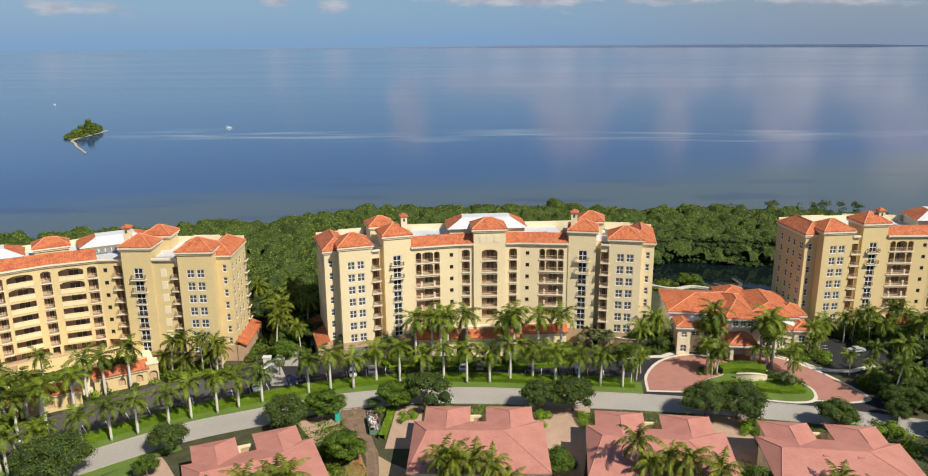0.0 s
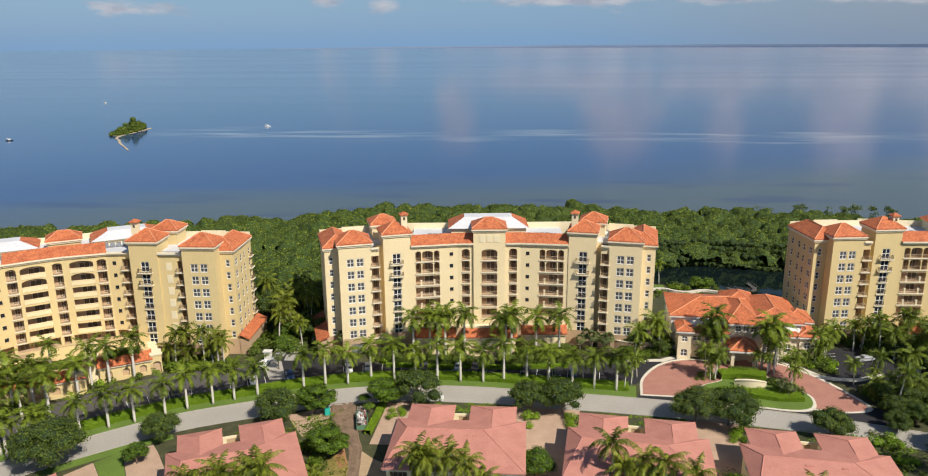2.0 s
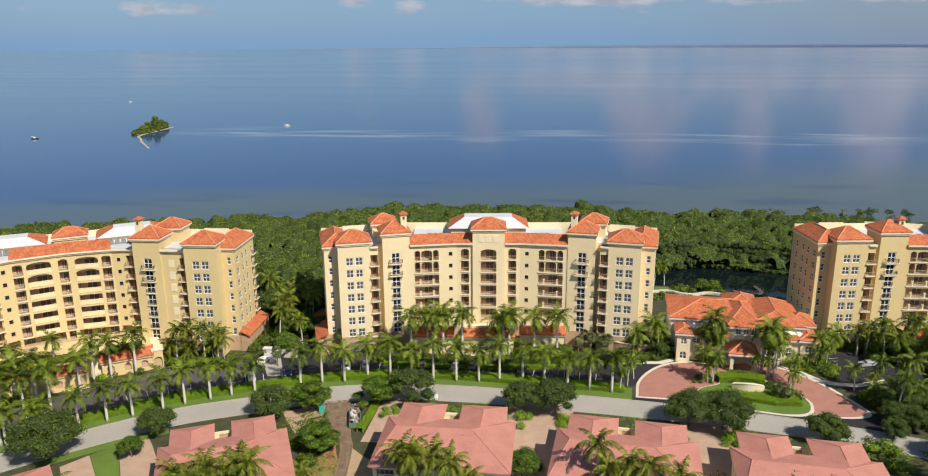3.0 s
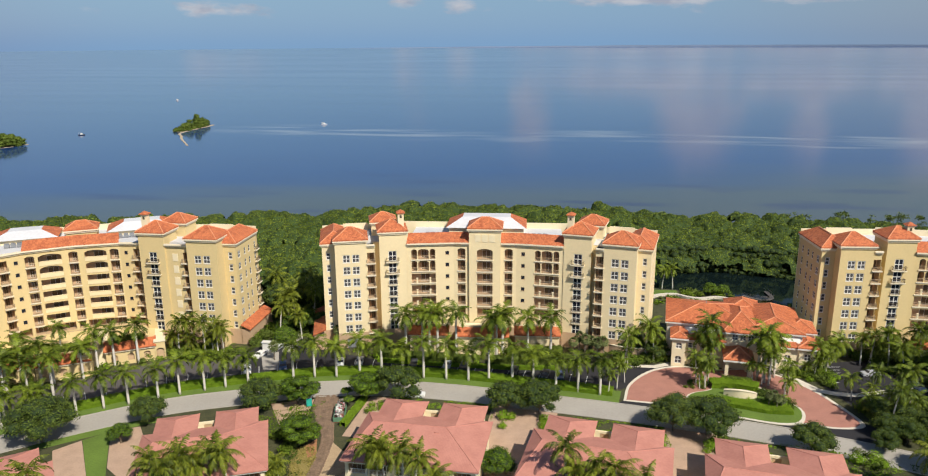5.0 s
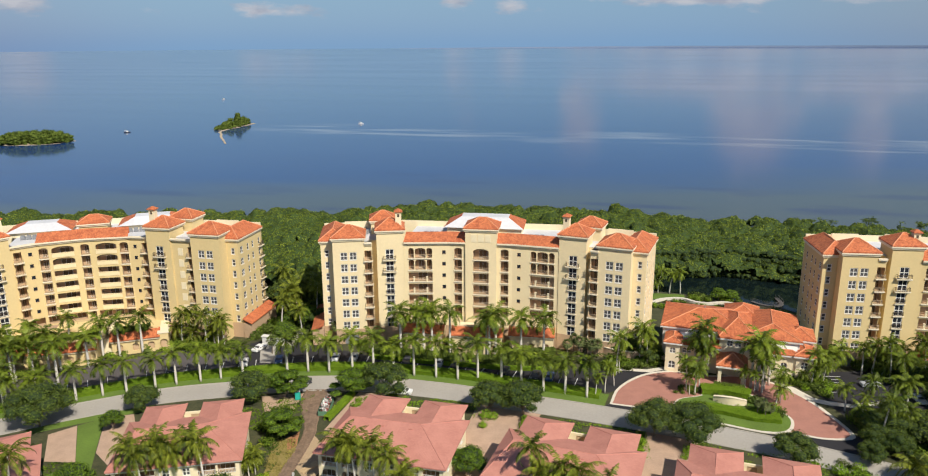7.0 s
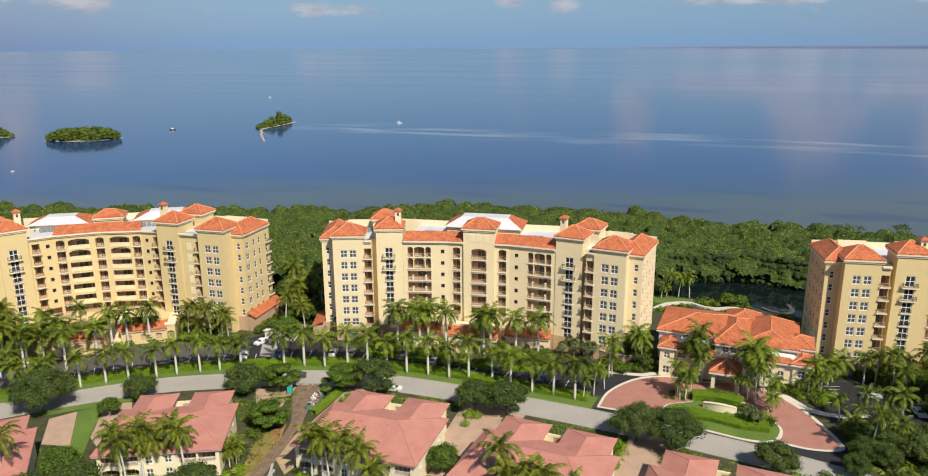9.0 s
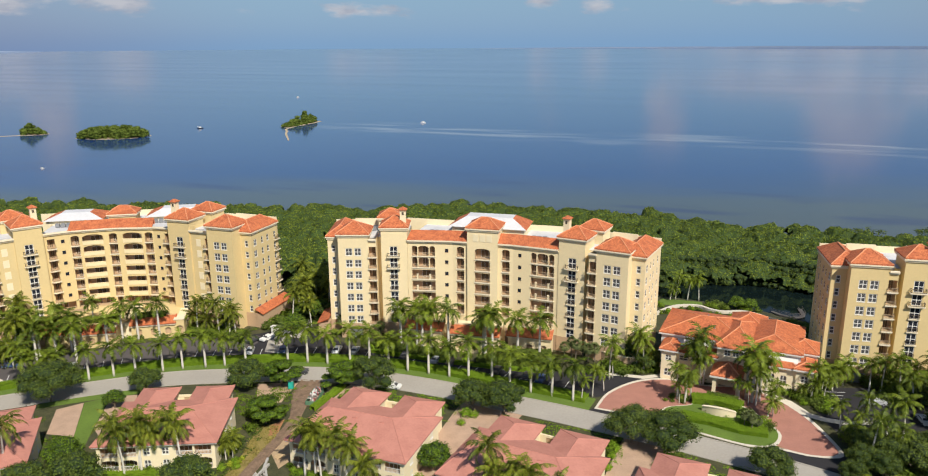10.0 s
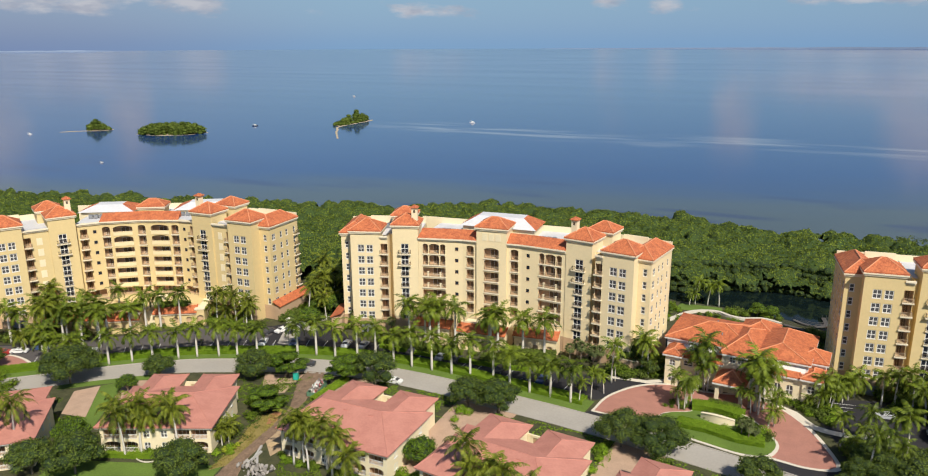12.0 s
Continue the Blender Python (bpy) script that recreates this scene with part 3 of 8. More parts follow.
slab("forecourt_edge", rounded([(-110 + (x + 110) * 1.05, 119 + (y - 119) * 1.06) for x, y in BR2]), 0.04, KERB, "pale concrete border of the brick forecourt", "kerb")

# driveways and lawns between the villas
slab("driveway", [(-16.4, 137), (-9.5, 137), (-9.5, 155.8), (-15.4, 155.4)], 0.04, BRICK_TAN, "tan brick driveway beside the villa", "driveway")
slab("driveway", [(13.0, 122.6), (22.0, 124), (24.3, 134.6), (26.5, 143), (28.2, 153.6), (13.4, 156.4)], 0.04, BRICK_TAN, "tan brick driveway between two villas", "driveway")
slab("driveway", [(48.4, 123), (54.6, 121.4), (58.5, 131), (61.8, 149.4), (51.0, 151.4), (49.8, 140)], 0.04, BRICK_TAN, "tan brick driveway between two villas", "driveway")
slab("driveway", [(-31, 139), (-26.3, 142), (-28, 152.4), (-37, 148.4)], 0.04, BRICK_TAN, "tan brick driveway under the trees", "driveway")
slab("driveway", [(-73.2, 122.6), (-66.2, 113.4), (-59.8, 114.4), (-69.8, 127.2)], 0.04, BRICK_TAN, "tan brick driveway between two villas", "driveway")
slab("driveway", [(-66, 131.5), (-58.2, 118.4), (-51.5, 114), (-52, 122), (-58.6, 131.5), (-61, 134.5)], 0.04, BRICK_TAN, "tan brick driveway of the villa", "driveway")
slab("lawn", [(-69.75, 127.3), (-59.75, 114.4), (-62, 109), (-52, 108), (-58.3, 118.3), (-66.1, 131.4)], 0.05, LAWN, "sunlit lawn strip beside the villa", "lawn")
slab("lawn", [(-46, 86), (-14, 92), (-18, 111), (-40, 103), (-50, 100)], 0.05, LAWN, "back lawn of the villa with a curved bed", "lawn")
def rutted_track():
    """Churned track: two wheel ruts, a raised middle, lumps on the shoulders."""
    line = smooth_line([(-25.6, 154.4), (-23.9, 147.5), (-21.2, 141), (-18.8, 134.5), (-17.9, 128), (-17.3, 122), (-16.8, 116.5), (-16, 112), (-14.5, 107), (-12, 100), (-9, 93)], 0.5)
    mb, cols = MB(), 15
    rows = []
    for k, p in enumerate(line):
        half = 1.35 + 1.5 * max(0.0, min(1.0, (p[1] - 138) / 12)) + 1.2 * max(0.0, min(1.0, (114 - p[1]) / 8))
        d = line[min(k + 1, len(line) - 1)] - line[max(k - 1, 0)]
        n = np.array((-d[1], d[0])) / np.linalg.norm(d)
        row = []
        for c in range(cols):
            u = (2 * c / (cols - 1) - 1) * half * (1 + 0.10 * noise.noise((p[1] * 0.5, c > 7, 0.3)))
            q = p + n * u
            z = 0.15 - 0.09 * math.exp(-((abs(u) - 0.85) / 0.28) ** 2) + 0.09 * noise.noise((q[0] * 1.3, q[1] * 1.3, 2.0)) + 0.05 * noise.noise((q[0] * 3.1, q[1] * 3.1, 5.0))
            row.append((q[0], q[1], 0.0 if c in (0, cols - 1) else max(0.07, z)))
        rows.append(row)
    for a, b in zip(rows, rows[1:]):
        for c in range(cols - 1):
            mb.poly(a[c], a[c + 1], b[c + 1], b[c])
    return mb


solo("dirt_track", rutted_track(), DIRT, "churned bare dirt track of a building site with wheel ruts", "ground", kind="structure")
slab("dry_grass", [(-21.0, 134), (-18.6, 128), (-18.0, 122), (-17.4, 111.2), (-19.5, 108.5), (-21.5, 120), (-24.8, 130)], 0.055, mat("dry_grass", (0.26, 0.20, 0.06), 0.95, 0.35, 2.0, 0.3, 0.4, 6), "dry yellowed grass bank beside the dirt track", "grass")

slab("bare_earth", [(-16.2, 122), (-11.6, 117.5), (-9.6, 128), (-14.6, 131.5), (-17.4, 134.2)], 0.057, mat("tan_earth", (0.42, 0.30, 0.18), 0.95, 0.25, 2.0, 0.3, 0.4, 5), "bare tan earth between track and villa", "ground")
slab("bare_earth", [(-21.2, 135.2), (-19.4, 129.5), (-20.4, 127.4), (-22.6, 131.8)], 0.0585, mat("rust_earth", (0.36, 0.17, 0.08), 0.95, 0.3, 2.0, 0.3, 0.4, 5), "rusty orange earth beside the dirt track", "ground")
edging = MB()
el_ = smooth_line([(-37.0, 107.6), (-35.6, 106.0), (-33.0, 105.8), (-30.6, 107.6), (-28.4, 109.2)], 0.6)
strip(edging, offset_line(el_, 0.09), offset_line(el_, -0.09), 0.0, 0.2)
solo("bed_edging", edging, KERB, "curved cream edging of a planting bed on the lawn", "edging", kind="structure")

slab("driveway", [(-46.6, 165.9), (-42.5, 166.3), (-46.9, 177.0), (-52.0, 177.0)], 0.042, CONCRETE, "pale concrete drive between the two apartment buildings", "driveway")

# creek behind the clubhouse, laid just over the bed
slab("creek", rounded([(40, 246.5), (52, 245.4), (63, 244.6), (74, 243.2), (82, 240.6), (90, 236.6), (100, 233), (130, 228), (190, 222), (260, 220), (262, 244), (190, 250), (140, 258), (100, 264.5), (80, 268.5), (60, 264.5), (48, 255), (40, 252)], 4), 0.03, CREEK, "dark still creek in front of the mangroves", "water", -1.2)
PLANKS = mat("weathered_grey_planks", (0.10, 0.09, 0.085), 0.9, 0.2, 2.0, 0.3, 0.2)
for pts in ([(81.4, 235.2), (85, 233.4), (88.5, 232.6), (93, 232.6)], [(84, 240.4), (86.6, 238), (90, 236.9), (92.7, 239.2), (92.2, 245.4)]):
    bl_ = smooth_line(pts, 1.0)
    bw = MB()
    strip(bw, offset_line(bl_, 0.6), offset_line(bl_, -0.6), 0.3, 0.5)
    for side in (-0.58, 0.58):
        strip(bw, offset_line(bl_, side + 0.03), offset_line(bl_, side - 0.03), 1.3, 1.4)
        for p in offset_line(bl_, side)[::2]:
            bw.box(p[0] - 0.04, p[0] + 0.04, p[1] - 0.04, p[1] + 0.04, 0.0, 1.3)
    solo("boardwalk", bw, PLANKS, "grey railed boardwalk curving at the creek", "boardwalk", kind="structure")
gp = MB()
gl = smooth_line([(50, 226), (53.2, 232.4), (55.9, 236), (59.5, 238), (63.1, 238.4), (66.3, 236.2), (70.2, 235.4), (75.2, 237.4), (78, 236.8), (80.8, 235.3)], 1.0)
strip(gp, offset_line(gl, 0.5), offset_line(gl, -0.5), 0.0, 0.7)
solo("garden_wall", gp, KERB, "low cream garden wall curving behind the clubhouse", "wall", kind="structure")
slab("garden_lawn", [(50.4, 237.4), (54.6, 237.6), (59.6, 239.6), (64, 240), (63.6, 243.6), (51, 243.2)], 0.05, LAWN, "small bright lawn by the creek", "lawn")

# blue-grey base colour imitates haze over the distance
COAST = mat("hazy_far_shore", (0.25, 0.32, 0.44), 1.0, 0.1, 400, 60, 0.0)


def far_coast(a0, a1, top):
    """A low wooded shore on the horizon, between two bearings."""
    mb = MB()
    n = 90
    pts = []
    for k in range(n + 1):
        a = radians(a0 + (a1 - a0) * k / n)
        t = k / n
        z = top * min(1.0, 2.2 * t + 0.1, 5 * (1 - t) + 0.2) * (0.8 + 0.3 * noise.noise((k * 0.21, top, 0)))
        pts.append((4900 * math.sin(a), 4900 * math.cos(a), 21.5 + z))
    for p, q in zip(pts, pts[1:]):
        mb.poly((p[0], p[1], 19.0), (q[0], q[1], 19.0), q, p)
    solo("far_shore", mb, COAST, "hazy low far shore on the horizon", "shore", kind="structure")


far_coast(-17, 34, 11)
far_coast(-62, -47, 8)


# ---- building kit ----
def arch_pts(x0, x1, zs, zt, n=8):
    """Points of a flat arch from the left springing to the right one."""
    c, r = (x0 + x1) / 2, (x1 - x0) / 2
    return [(c - r * math.cos(math.pi * k / n), zs + (zt - zs) * math.sin(math.pi * k / n)) for k in range(n + 1)]


def wall_mesh(mb, p0, p1, z0, z1, holes, depth=0.25):
    """A wall from p0 to p1 (outside on the right-hand side going back to front), with openings through it.
    holes: (x0, x1, z0, z1, rise of the arch)."""
    p0, p1 = np.array(p0, float), np.array(p1, float)
    W = np.linalg.norm(p1 - p0)
    u = (p1 - p0) / W
    n = np.array((u[1], -u[0]))

    def P(x, z, d=0.0):
        q = p0 + u * x - n * d
        return (q[0], q[1], z)
    xs = sorted({0.0, W, *[h[0] for h in holes], *[h[1] for h in holes]})
    zs = sorted({z0, z1, *[h[2] for h in holes], *[h[3] for h in holes]})
    for a, b in zip(xs, xs[1:]):
        start = None
        for c, d in zip(zs, zs[1:]):
            m = ((a + b) / 2, (c + d) / 2)
            solid = not any(h[0] < m[0] < h[1] and h[2] < m[1] < h[3] for h in holes)
            if solid and start is None:
                start = c
            if start is not None and not solid:
                mb.poly(P(a, start), P(b, start), P(b, c), P(a, c))
                start = None
        if start is not None:
            mb.poly(P(a, start), P(b, start), P(b, z1), P(a, z1))
    for x0, x1, c, d, rise in holes:
        mb.poly(P(x0, c), P(x0, c, depth), P(x1, c, depth), P(x1, c))
        mb.poly(P(x0, c), P(x0, d - rise), P(x0, d - rise, depth), P(x0, c, depth))
        mb.poly(P(x1, c), P(x1, c, depth), P(x1, d - rise, depth), P(x1, d - rise))
        if rise > 0:
            a = arch_pts(x0, x1, d - rise, d)
            for (xa, za), (xb, zb) in zip(a, a[1:]):
                mb.poly(P(xa, za), P(xb, zb), P(xb, d), P(xa, d))
                mb.poly(P(xa, za), P(xa, za, depth), P(xb, zb, depth), P(xb, zb))
        else:
            mb.poly(P(x0, d), P(x1, d), P(x1, d, depth), P(x0, d, depth))
    return P, u, n, W


def frame_at(P, n, x, z, d=0.0):
    """Pose in the wall: local x along it, y into it, z up."""
    q = P(x, z, d)
    return Matrix.Translation(q) @ Matrix.Rotation(math.atan2(n[0], -n[1]), 4, "Z")


CACHE = {}


def shared(key, make):
    if key not in CACHE:
        CACHE[key] = make()
    return CACHE[key]


def window_meshes(w, h, cols, rows, bar=0.17, dark=False):
    if w < 1.05:
        bar = 0.05
    def frame_():
        mb = MB()
        xs = [float(e) for x in np.linspace(-w / 2, w / 2 - bar, cols + 1) for e in (x, x + bar)]
        zs = [float(e) for z in np.linspace(0, h - bar, rows + 1) for e in (z, z + bar)]

        def bar_at(i, j):  # one lattice of bars: only odd cells are open
            return 0 <= i < len(xs) - 1 and 0 <= j < len(zs) - 1 and not (i % 2 and j % 2)
        for i in range(len(xs) - 1):
            for j in range(len(zs) - 1):
                if bar_at(i, j):
                    a, b, c, d = xs[i], xs[i + 1], zs[j], zs[j + 1]
                    mb.poly((a, 0, c), (b, 0, c), (b, 0, d), (a, 0, d))
                    mb.poly((b, 0.09, c), (a, 0.09, c), (a, 0.09, d), (b, 0.09, d))
                    if not bar_at(i - 1, j):
                        mb.poly((a, 0.09, c), (a, 0, c), (a, 0, d), (a, 0.09, d))
                    if not bar_at(i + 1, j):
                        mb.poly((b, 0, c), (b, 0.09, c), (b, 0.09, d), (b, 0, d))
                    if not bar_at(i, j - 1):
                        mb.poly((a, 0.09, c), (b, 0.09, c), (b, 0, c), (a, 0, c))
                    if not bar_at(i, j + 1):
                        mb.poly((a, 0, d), (b, 0, d), (b, 0.09, d), (a, 0.09, d))
        if not dark:
            mb.box(-w / 2 - 0.06, w / 2 + 0.06, -0.14, 0.0, -0.1, -0.003)
        return mb.mesh("window", WHITE if w > 1.05 else NICHE)

    def pane_():
        mb = MB()
        mb.box(-w / 2 + 0.02, w / 2 - 0.02, 0.03, 0.06, 0.02, h - 0.02)
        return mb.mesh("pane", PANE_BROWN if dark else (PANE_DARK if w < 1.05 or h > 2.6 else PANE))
    return shared(("win", w, h, cols, rows), frame_), shared(("pane", w, h, dark), pane_)


def add_window(parent, at, w, h, cols, rows, name="window"):
    f, p = window_meshes(w, h, cols, rows, 0.17 if name != "sliding_door" else 0.06, name == "sliding_door")
    ob = part(name, f, None, parent, at=at)
    part("pane", p, None, ob)
    return ob


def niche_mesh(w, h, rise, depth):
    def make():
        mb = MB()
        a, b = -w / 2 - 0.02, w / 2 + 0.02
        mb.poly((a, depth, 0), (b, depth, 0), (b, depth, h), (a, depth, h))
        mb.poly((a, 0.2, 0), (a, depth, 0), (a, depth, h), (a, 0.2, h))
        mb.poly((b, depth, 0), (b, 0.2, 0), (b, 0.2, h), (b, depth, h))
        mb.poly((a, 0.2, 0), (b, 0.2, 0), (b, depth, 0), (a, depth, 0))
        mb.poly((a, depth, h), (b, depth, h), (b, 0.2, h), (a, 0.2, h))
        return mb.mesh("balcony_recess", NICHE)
    return shared(("niche", w, h, depth), make)


def railing_mesh(w, out, h=1.05, tan=False):
    """Rail with balusters across w; out > 0: it stands out and turns back to the wall at both ends."""
    def make():
        mb = MB()
        for z in (0.08, h - 0.08):
            mb.box(-w / 2, w / 2, -out - 0.04, -out + 0.04, z, z + 0.08)
        k = int(w / 0.28)
        for i in range(k + 1):
            x = -w / 2 + 0.02 + (w - 0.08) * i / k
            mb.box(x, x + 0.05, -out - 0.025, -out + 0.025, 0.16, h - 0.08)
        if out > 0.1:
            for x in (-w / 2, w / 2 - 0.08):
                mb.box(x, x + 0.08, -out + 0.05, 0, h - 0.08, h)
                for i in range(int(out / 0.28) + 1):
                    mb.box(x + 0.015, x + 0.065, -out + 0.06 + 0.26 * i, -out + 0.11 + 0.26 * i, 0, h - 0.08)
        return mb.mesh("railing", RAIL_TAN if tan else RAIL)
    return shared(("rail", w, out, h, tan), make)


def slab_mesh(w, out, t=0.24):
    def make():
        mb = MB()
        mb.box(-w / 2 - 0.15, w / 2 + 0.15, -out - 0.12, 0.05, -t, 0)
        mb.box(-w / 2, w / 2, -out, 0.0, -t - 0.16, -t - 0.003)
        return mb.mesh("balcony_slab", CORNICE)
    return shared(("slab", w, out), make)


def parapet_mesh(w, h, out=0.12):
    def make():
        mb = MB()
        mb.box(-w / 2, w / 2, -out, 0.12, 0, h)
        mb.box(-w / 2 - 0.06, w / 2 + 0.06, -out - 0.06, 0.16, h + 0.002, h + 0.12)
        return mb.mesh("parapet", STUCCO)
    return shared(("para", w, h, out), make)


def add_balcony(parent, P, n, x, z, w, h, rise, style, depth=1.9):
    """A recessed balcony behind an opening whose sill is at z."""
    at = frame_at(P, n, x, z)
    b = part("balcony", niche_mesh(w, h, rise, depth), None, parent, at=at)
    dw = min(w * 0.5, 2.4)
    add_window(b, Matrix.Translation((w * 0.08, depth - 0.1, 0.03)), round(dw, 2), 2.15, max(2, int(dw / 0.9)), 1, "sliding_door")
    if style == "solid":
        part("parapet", parapet_mesh(w, 1.1), None, b)
    elif style == "out":
        part("balcony_slab", slab_mesh(w + 0.3, 0.75), None, b)
        part("railing", railing_mesh(w + 0.3, 0.72, tan=True), None, b)
    else:
        part("balcony_slab", slab_mesh(w, 0.12), None, b)
        part("railing", railing_mesh(w, 0.0, tan=True), None, b)
        if style == "posts":
            mb = shared(("post", h), lambda: post_mesh(h))
            for px in (-w * 0.27, w * 0.27):
                part("post", mb, None, b, at=Matrix.Translation((px, 0.1, 0)))


def post_mesh(h):
    mb = MB()
    mb.box(-0.2, 0.2, -0.18, 0.18, 0, 1.25)
    mb.box(-0.26, 0.26, -0.24, 0.24, 1.252, 1.37)
    return mb.mesh("post", STUCCO_PALE)


def hip_faces(mb, x0, x1, y0, y1, z, h, t=0.28, run=None):
    """Hip roof over a rectangle (eaves included); run: how far the ridge ends stand in from the short sides."""
    w, d = x1 - x0, y1 - y0
    mb.box(x0, x1, y0, y1, z - t, z)
    mb.f.pop(-5)
    if w >= d:
        r = d / 2
        k = run or r * 0.95
        a, b = (x0 + k, (y0 + y1) / 2, z + h), (x1 - k, (y0 + y1) / 2, z + h)
        mb.poly((x0, y0, z), (x1, y0, z), b, a)
        mb.poly((x1, y1, z), (x0, y1, z), a, b)
        mb.poly((x0, y1, z), (x0, y0, z), a)
        mb.poly((x1, y0, z), (x1, y1, z), b)
        return [((x0, y0, z), a), ((x0, y1, z), a), ((x1, y0, z), b), ((x1, y1, z), b), (a, b)]
    r = w / 2
    k = run or r * 0.95
    a, b = ((x0 + x1) / 2, y0 + k, z + h), ((x0 + x1) / 2, y1 - k, z + h)
    mb.poly((x1, y0, z), (x1, y1, z), b, a)
    mb.poly((x0, y1, z), (x0, y0, z), a, b)
    mb.poly((x0, y0, z), (x1, y0, z), a)
    mb.poly((x1, y1, z), (x0, y1, z), b)
    return [((x0, y0, z), a), ((x1, y0, z), a), ((x0, y1, z), b), ((x1, y1, z), b), (a, b)]


def add_hip(parent, x0, x1, y0, y1, z, h, over=0.5, tile=None, cap=None, cornice=True, run=None):
    mb = MB()
    lines = hip_faces(mb, x0 - over, x1 + over, y0 - over, y1 + over, z, h, run=run)
    roof = part("roof", mb, tile or TILE, parent, slope_uv=True)
    cm = MB()
    for a, b in lines:
        if (Vector(a) - Vector(b)).length > 0.3:
            cm.tube([a, b], [0.15, 0.15], 6)
    part("ridge_cap", cm, cap or TILE_CAP, roof)
    if cornice:
        c = MB()
        for k, (e, za, zb) in enumerate(((0.55, -0.62, -0.285), (0.30, -1.05, -0.623))):
            c.box(x0 - e, x1 + e, y0 - e, y1 + e, z + za, z + zb)
        part("cornice", c, CORNICE, parent)
    return roof


def cornice_strip(parent, p0, p1, z, e=0.35):
    p0, p1 = np.array(p0, float), np.array(p1, float)
    u = (p1 - p0) / np.linalg.norm(p1 - p0)
    n = np.array((u[1], -u[0]))
    mb = MB()
    for out, za, zb in ((e * 1.95, -0.42, -0.02), (e, -0.85, -0.422)):
        q = [p0 + n * out, p1 + n * out, p1, p0]
        mb.prism([tuple(c) for c in q], z + za, z + zb)
    part("cornice", mb, CORNICE, parent)


PAINT = [STUCCO]  # wall colour of the building in hand
ST, TOP = 3.27, 26.1  # storey height; head of the topmost windows
BASE_Z = 4.3


def facade(bld, p0, p1, z1, cols, sides=(), back=9.0, high=None):
    """One stretch of front wall with its windows and balconies; cols: (kind, x). sides: which flanks show; high: depth of the part that rises over the deck."""
    ups, downs, place = [], [], []
    for kind, x in cols:
        for k in range(7):
            zt = TOP - ST * k
            if kind == "pair":
                for dx in (-1.22, 1.22):
                    ups.append((x + dx - 0.95, x + dx + 0.95, zt - 2.15, zt, 0)); place.append(("win", x + dx, zt - 2.15, 1.9, 2.15, 2, 2))
            elif kind == "single":
                ups.append((x - 0.55, x + 0.55, zt - 1.9, zt, 0)); place.append(("win", x, zt - 1.9, 1.1, 1.9, 1, 2))
            elif kind == "wide1":
                ups.append((x - 0.8, x + 0.8, zt - 1.9, zt, 0)); place.append(("win", x, zt - 1.9, 1.6, 1.9, 2, 2))
            elif kind == "french":
                ups.append((x - 1.1, x + 1.1, zt - 2.55, zt + 0.25, 0)); place.append(("french", x, zt - 2.55, 2.2, 2.8, 2, 2, k))
            elif kind == "sq" and k < 6:
                ups.append((x - 0.5, x + 0.5, zt - 1.35, zt - 0.3, 0)); place.append(("win", x, zt - 1.35, 1.0, 1.05, 1, 1))
            elif kind == "slot":
                ups.append((x - 0.95, x + 0.95, zt - 2.5, zt + 0.25, 0)); place.append(("balc", x, zt - 2.5, 1.9, 2.75, 0, "out"))
            elif kind == "narrow" and k < 6:
                r = 0.55 if k < 2 else 0
                ups.append((x - 1.05, x + 1.05, zt - 2.5, zt + (0.45 if k < 2 else 0.1), r)); place.append(("balc", x, zt - 2.5, 2.1, 2.6, r, "rail"))
            elif kind == "narrow_solid" and k < 6:
                r = 0.55 if k < 1 else 0
                ups.append((x - 1.1, x + 1.1, zt - 2.5, zt + (0.45 if k < 2 else 0.1), r)); place.append(("balc", x, zt - 2.5, 2.2, 2.6, r, "rail"))
            elif kind == "wide" and k < 6:
                r = 0.7 if k < 2 else 0
                ups.append((x - 2.1, x + 2.1, zt - 2.5, zt + (0.5 if k < 2 else 0.1), r)); place.append(("balc", x, zt - 2.5, 4.2, 2.6, r, "rail"))
            elif kind == "wide_solid" and k < 6:
                r = 0.75 if k < 2 else 0
                ups.append((x - 2.75, x + 2.75, zt - 2.5, zt + (0.5 if k < 2 else 0.15), r)); place.append(("balc", x, zt - 2.5, 5.5, 2.6, r, "solid"))
            elif kind == "triple" and k < 6:
                if k < 2:
                    for dx, w in ((-2.45, 1.5), (0, 2.9), (2.45, 1.5)):
                        r = 0.6
                        ups.append((x + dx - w / 2, x + dx + w / 2, zt - 2.45, zt + 0.4, r)); place.append(("balc", x + dx, zt - 2.45, w, 2.6, r, "rail"))
                else:
                    ups.append((x - 3.25, x + 3.25, zt - 2.5, zt + 0.1, 0)); place.append(("balc", x, zt - 2.5, 6.5, 2.6, 0, "posts"))
            elif kind == "garage" and k == 0:
                downs.append((x - 1.9, x + 1.9, 0.0, 2.6, 0)); place.append(("garage", x))
            elif kind == "rear" and k < 6:
                place.append(("rear", x, zt - 2.5))
            elif kind == "blank" and k < 6:
                place.append(("blank", x, zt - 2.2))
            elif kind == "panels" and k == 0:
                place.append(("panels", x))
            elif kind == "recess" and k == 0:
                W_ = math.dist(p0, p1)
                ups.append((0.4, W_ - 0.4, 4.62, 6.9, 0)); place.append(("recess", W_ / 2, W_ - 0.8))
    mb = MB()
    P, u, n, W = wall_mesh(mb, p0, p1, BASE_Z, z1, ups)
    for s in sides:
        q = p0 if s == "l" else p1
        a, b = (q[0], q[1]), (q[0], back)
        if s == "l":
            a, b = b, a
        top = z1 if high is None else 28.4
        mb.poly((*a, 0), (*b, 0), (*b, top), (*a, top))
        if high is not None:
            a, b = (q[0], q[1]), (q[0], high)
            if s == "l":
                a, b = b, a
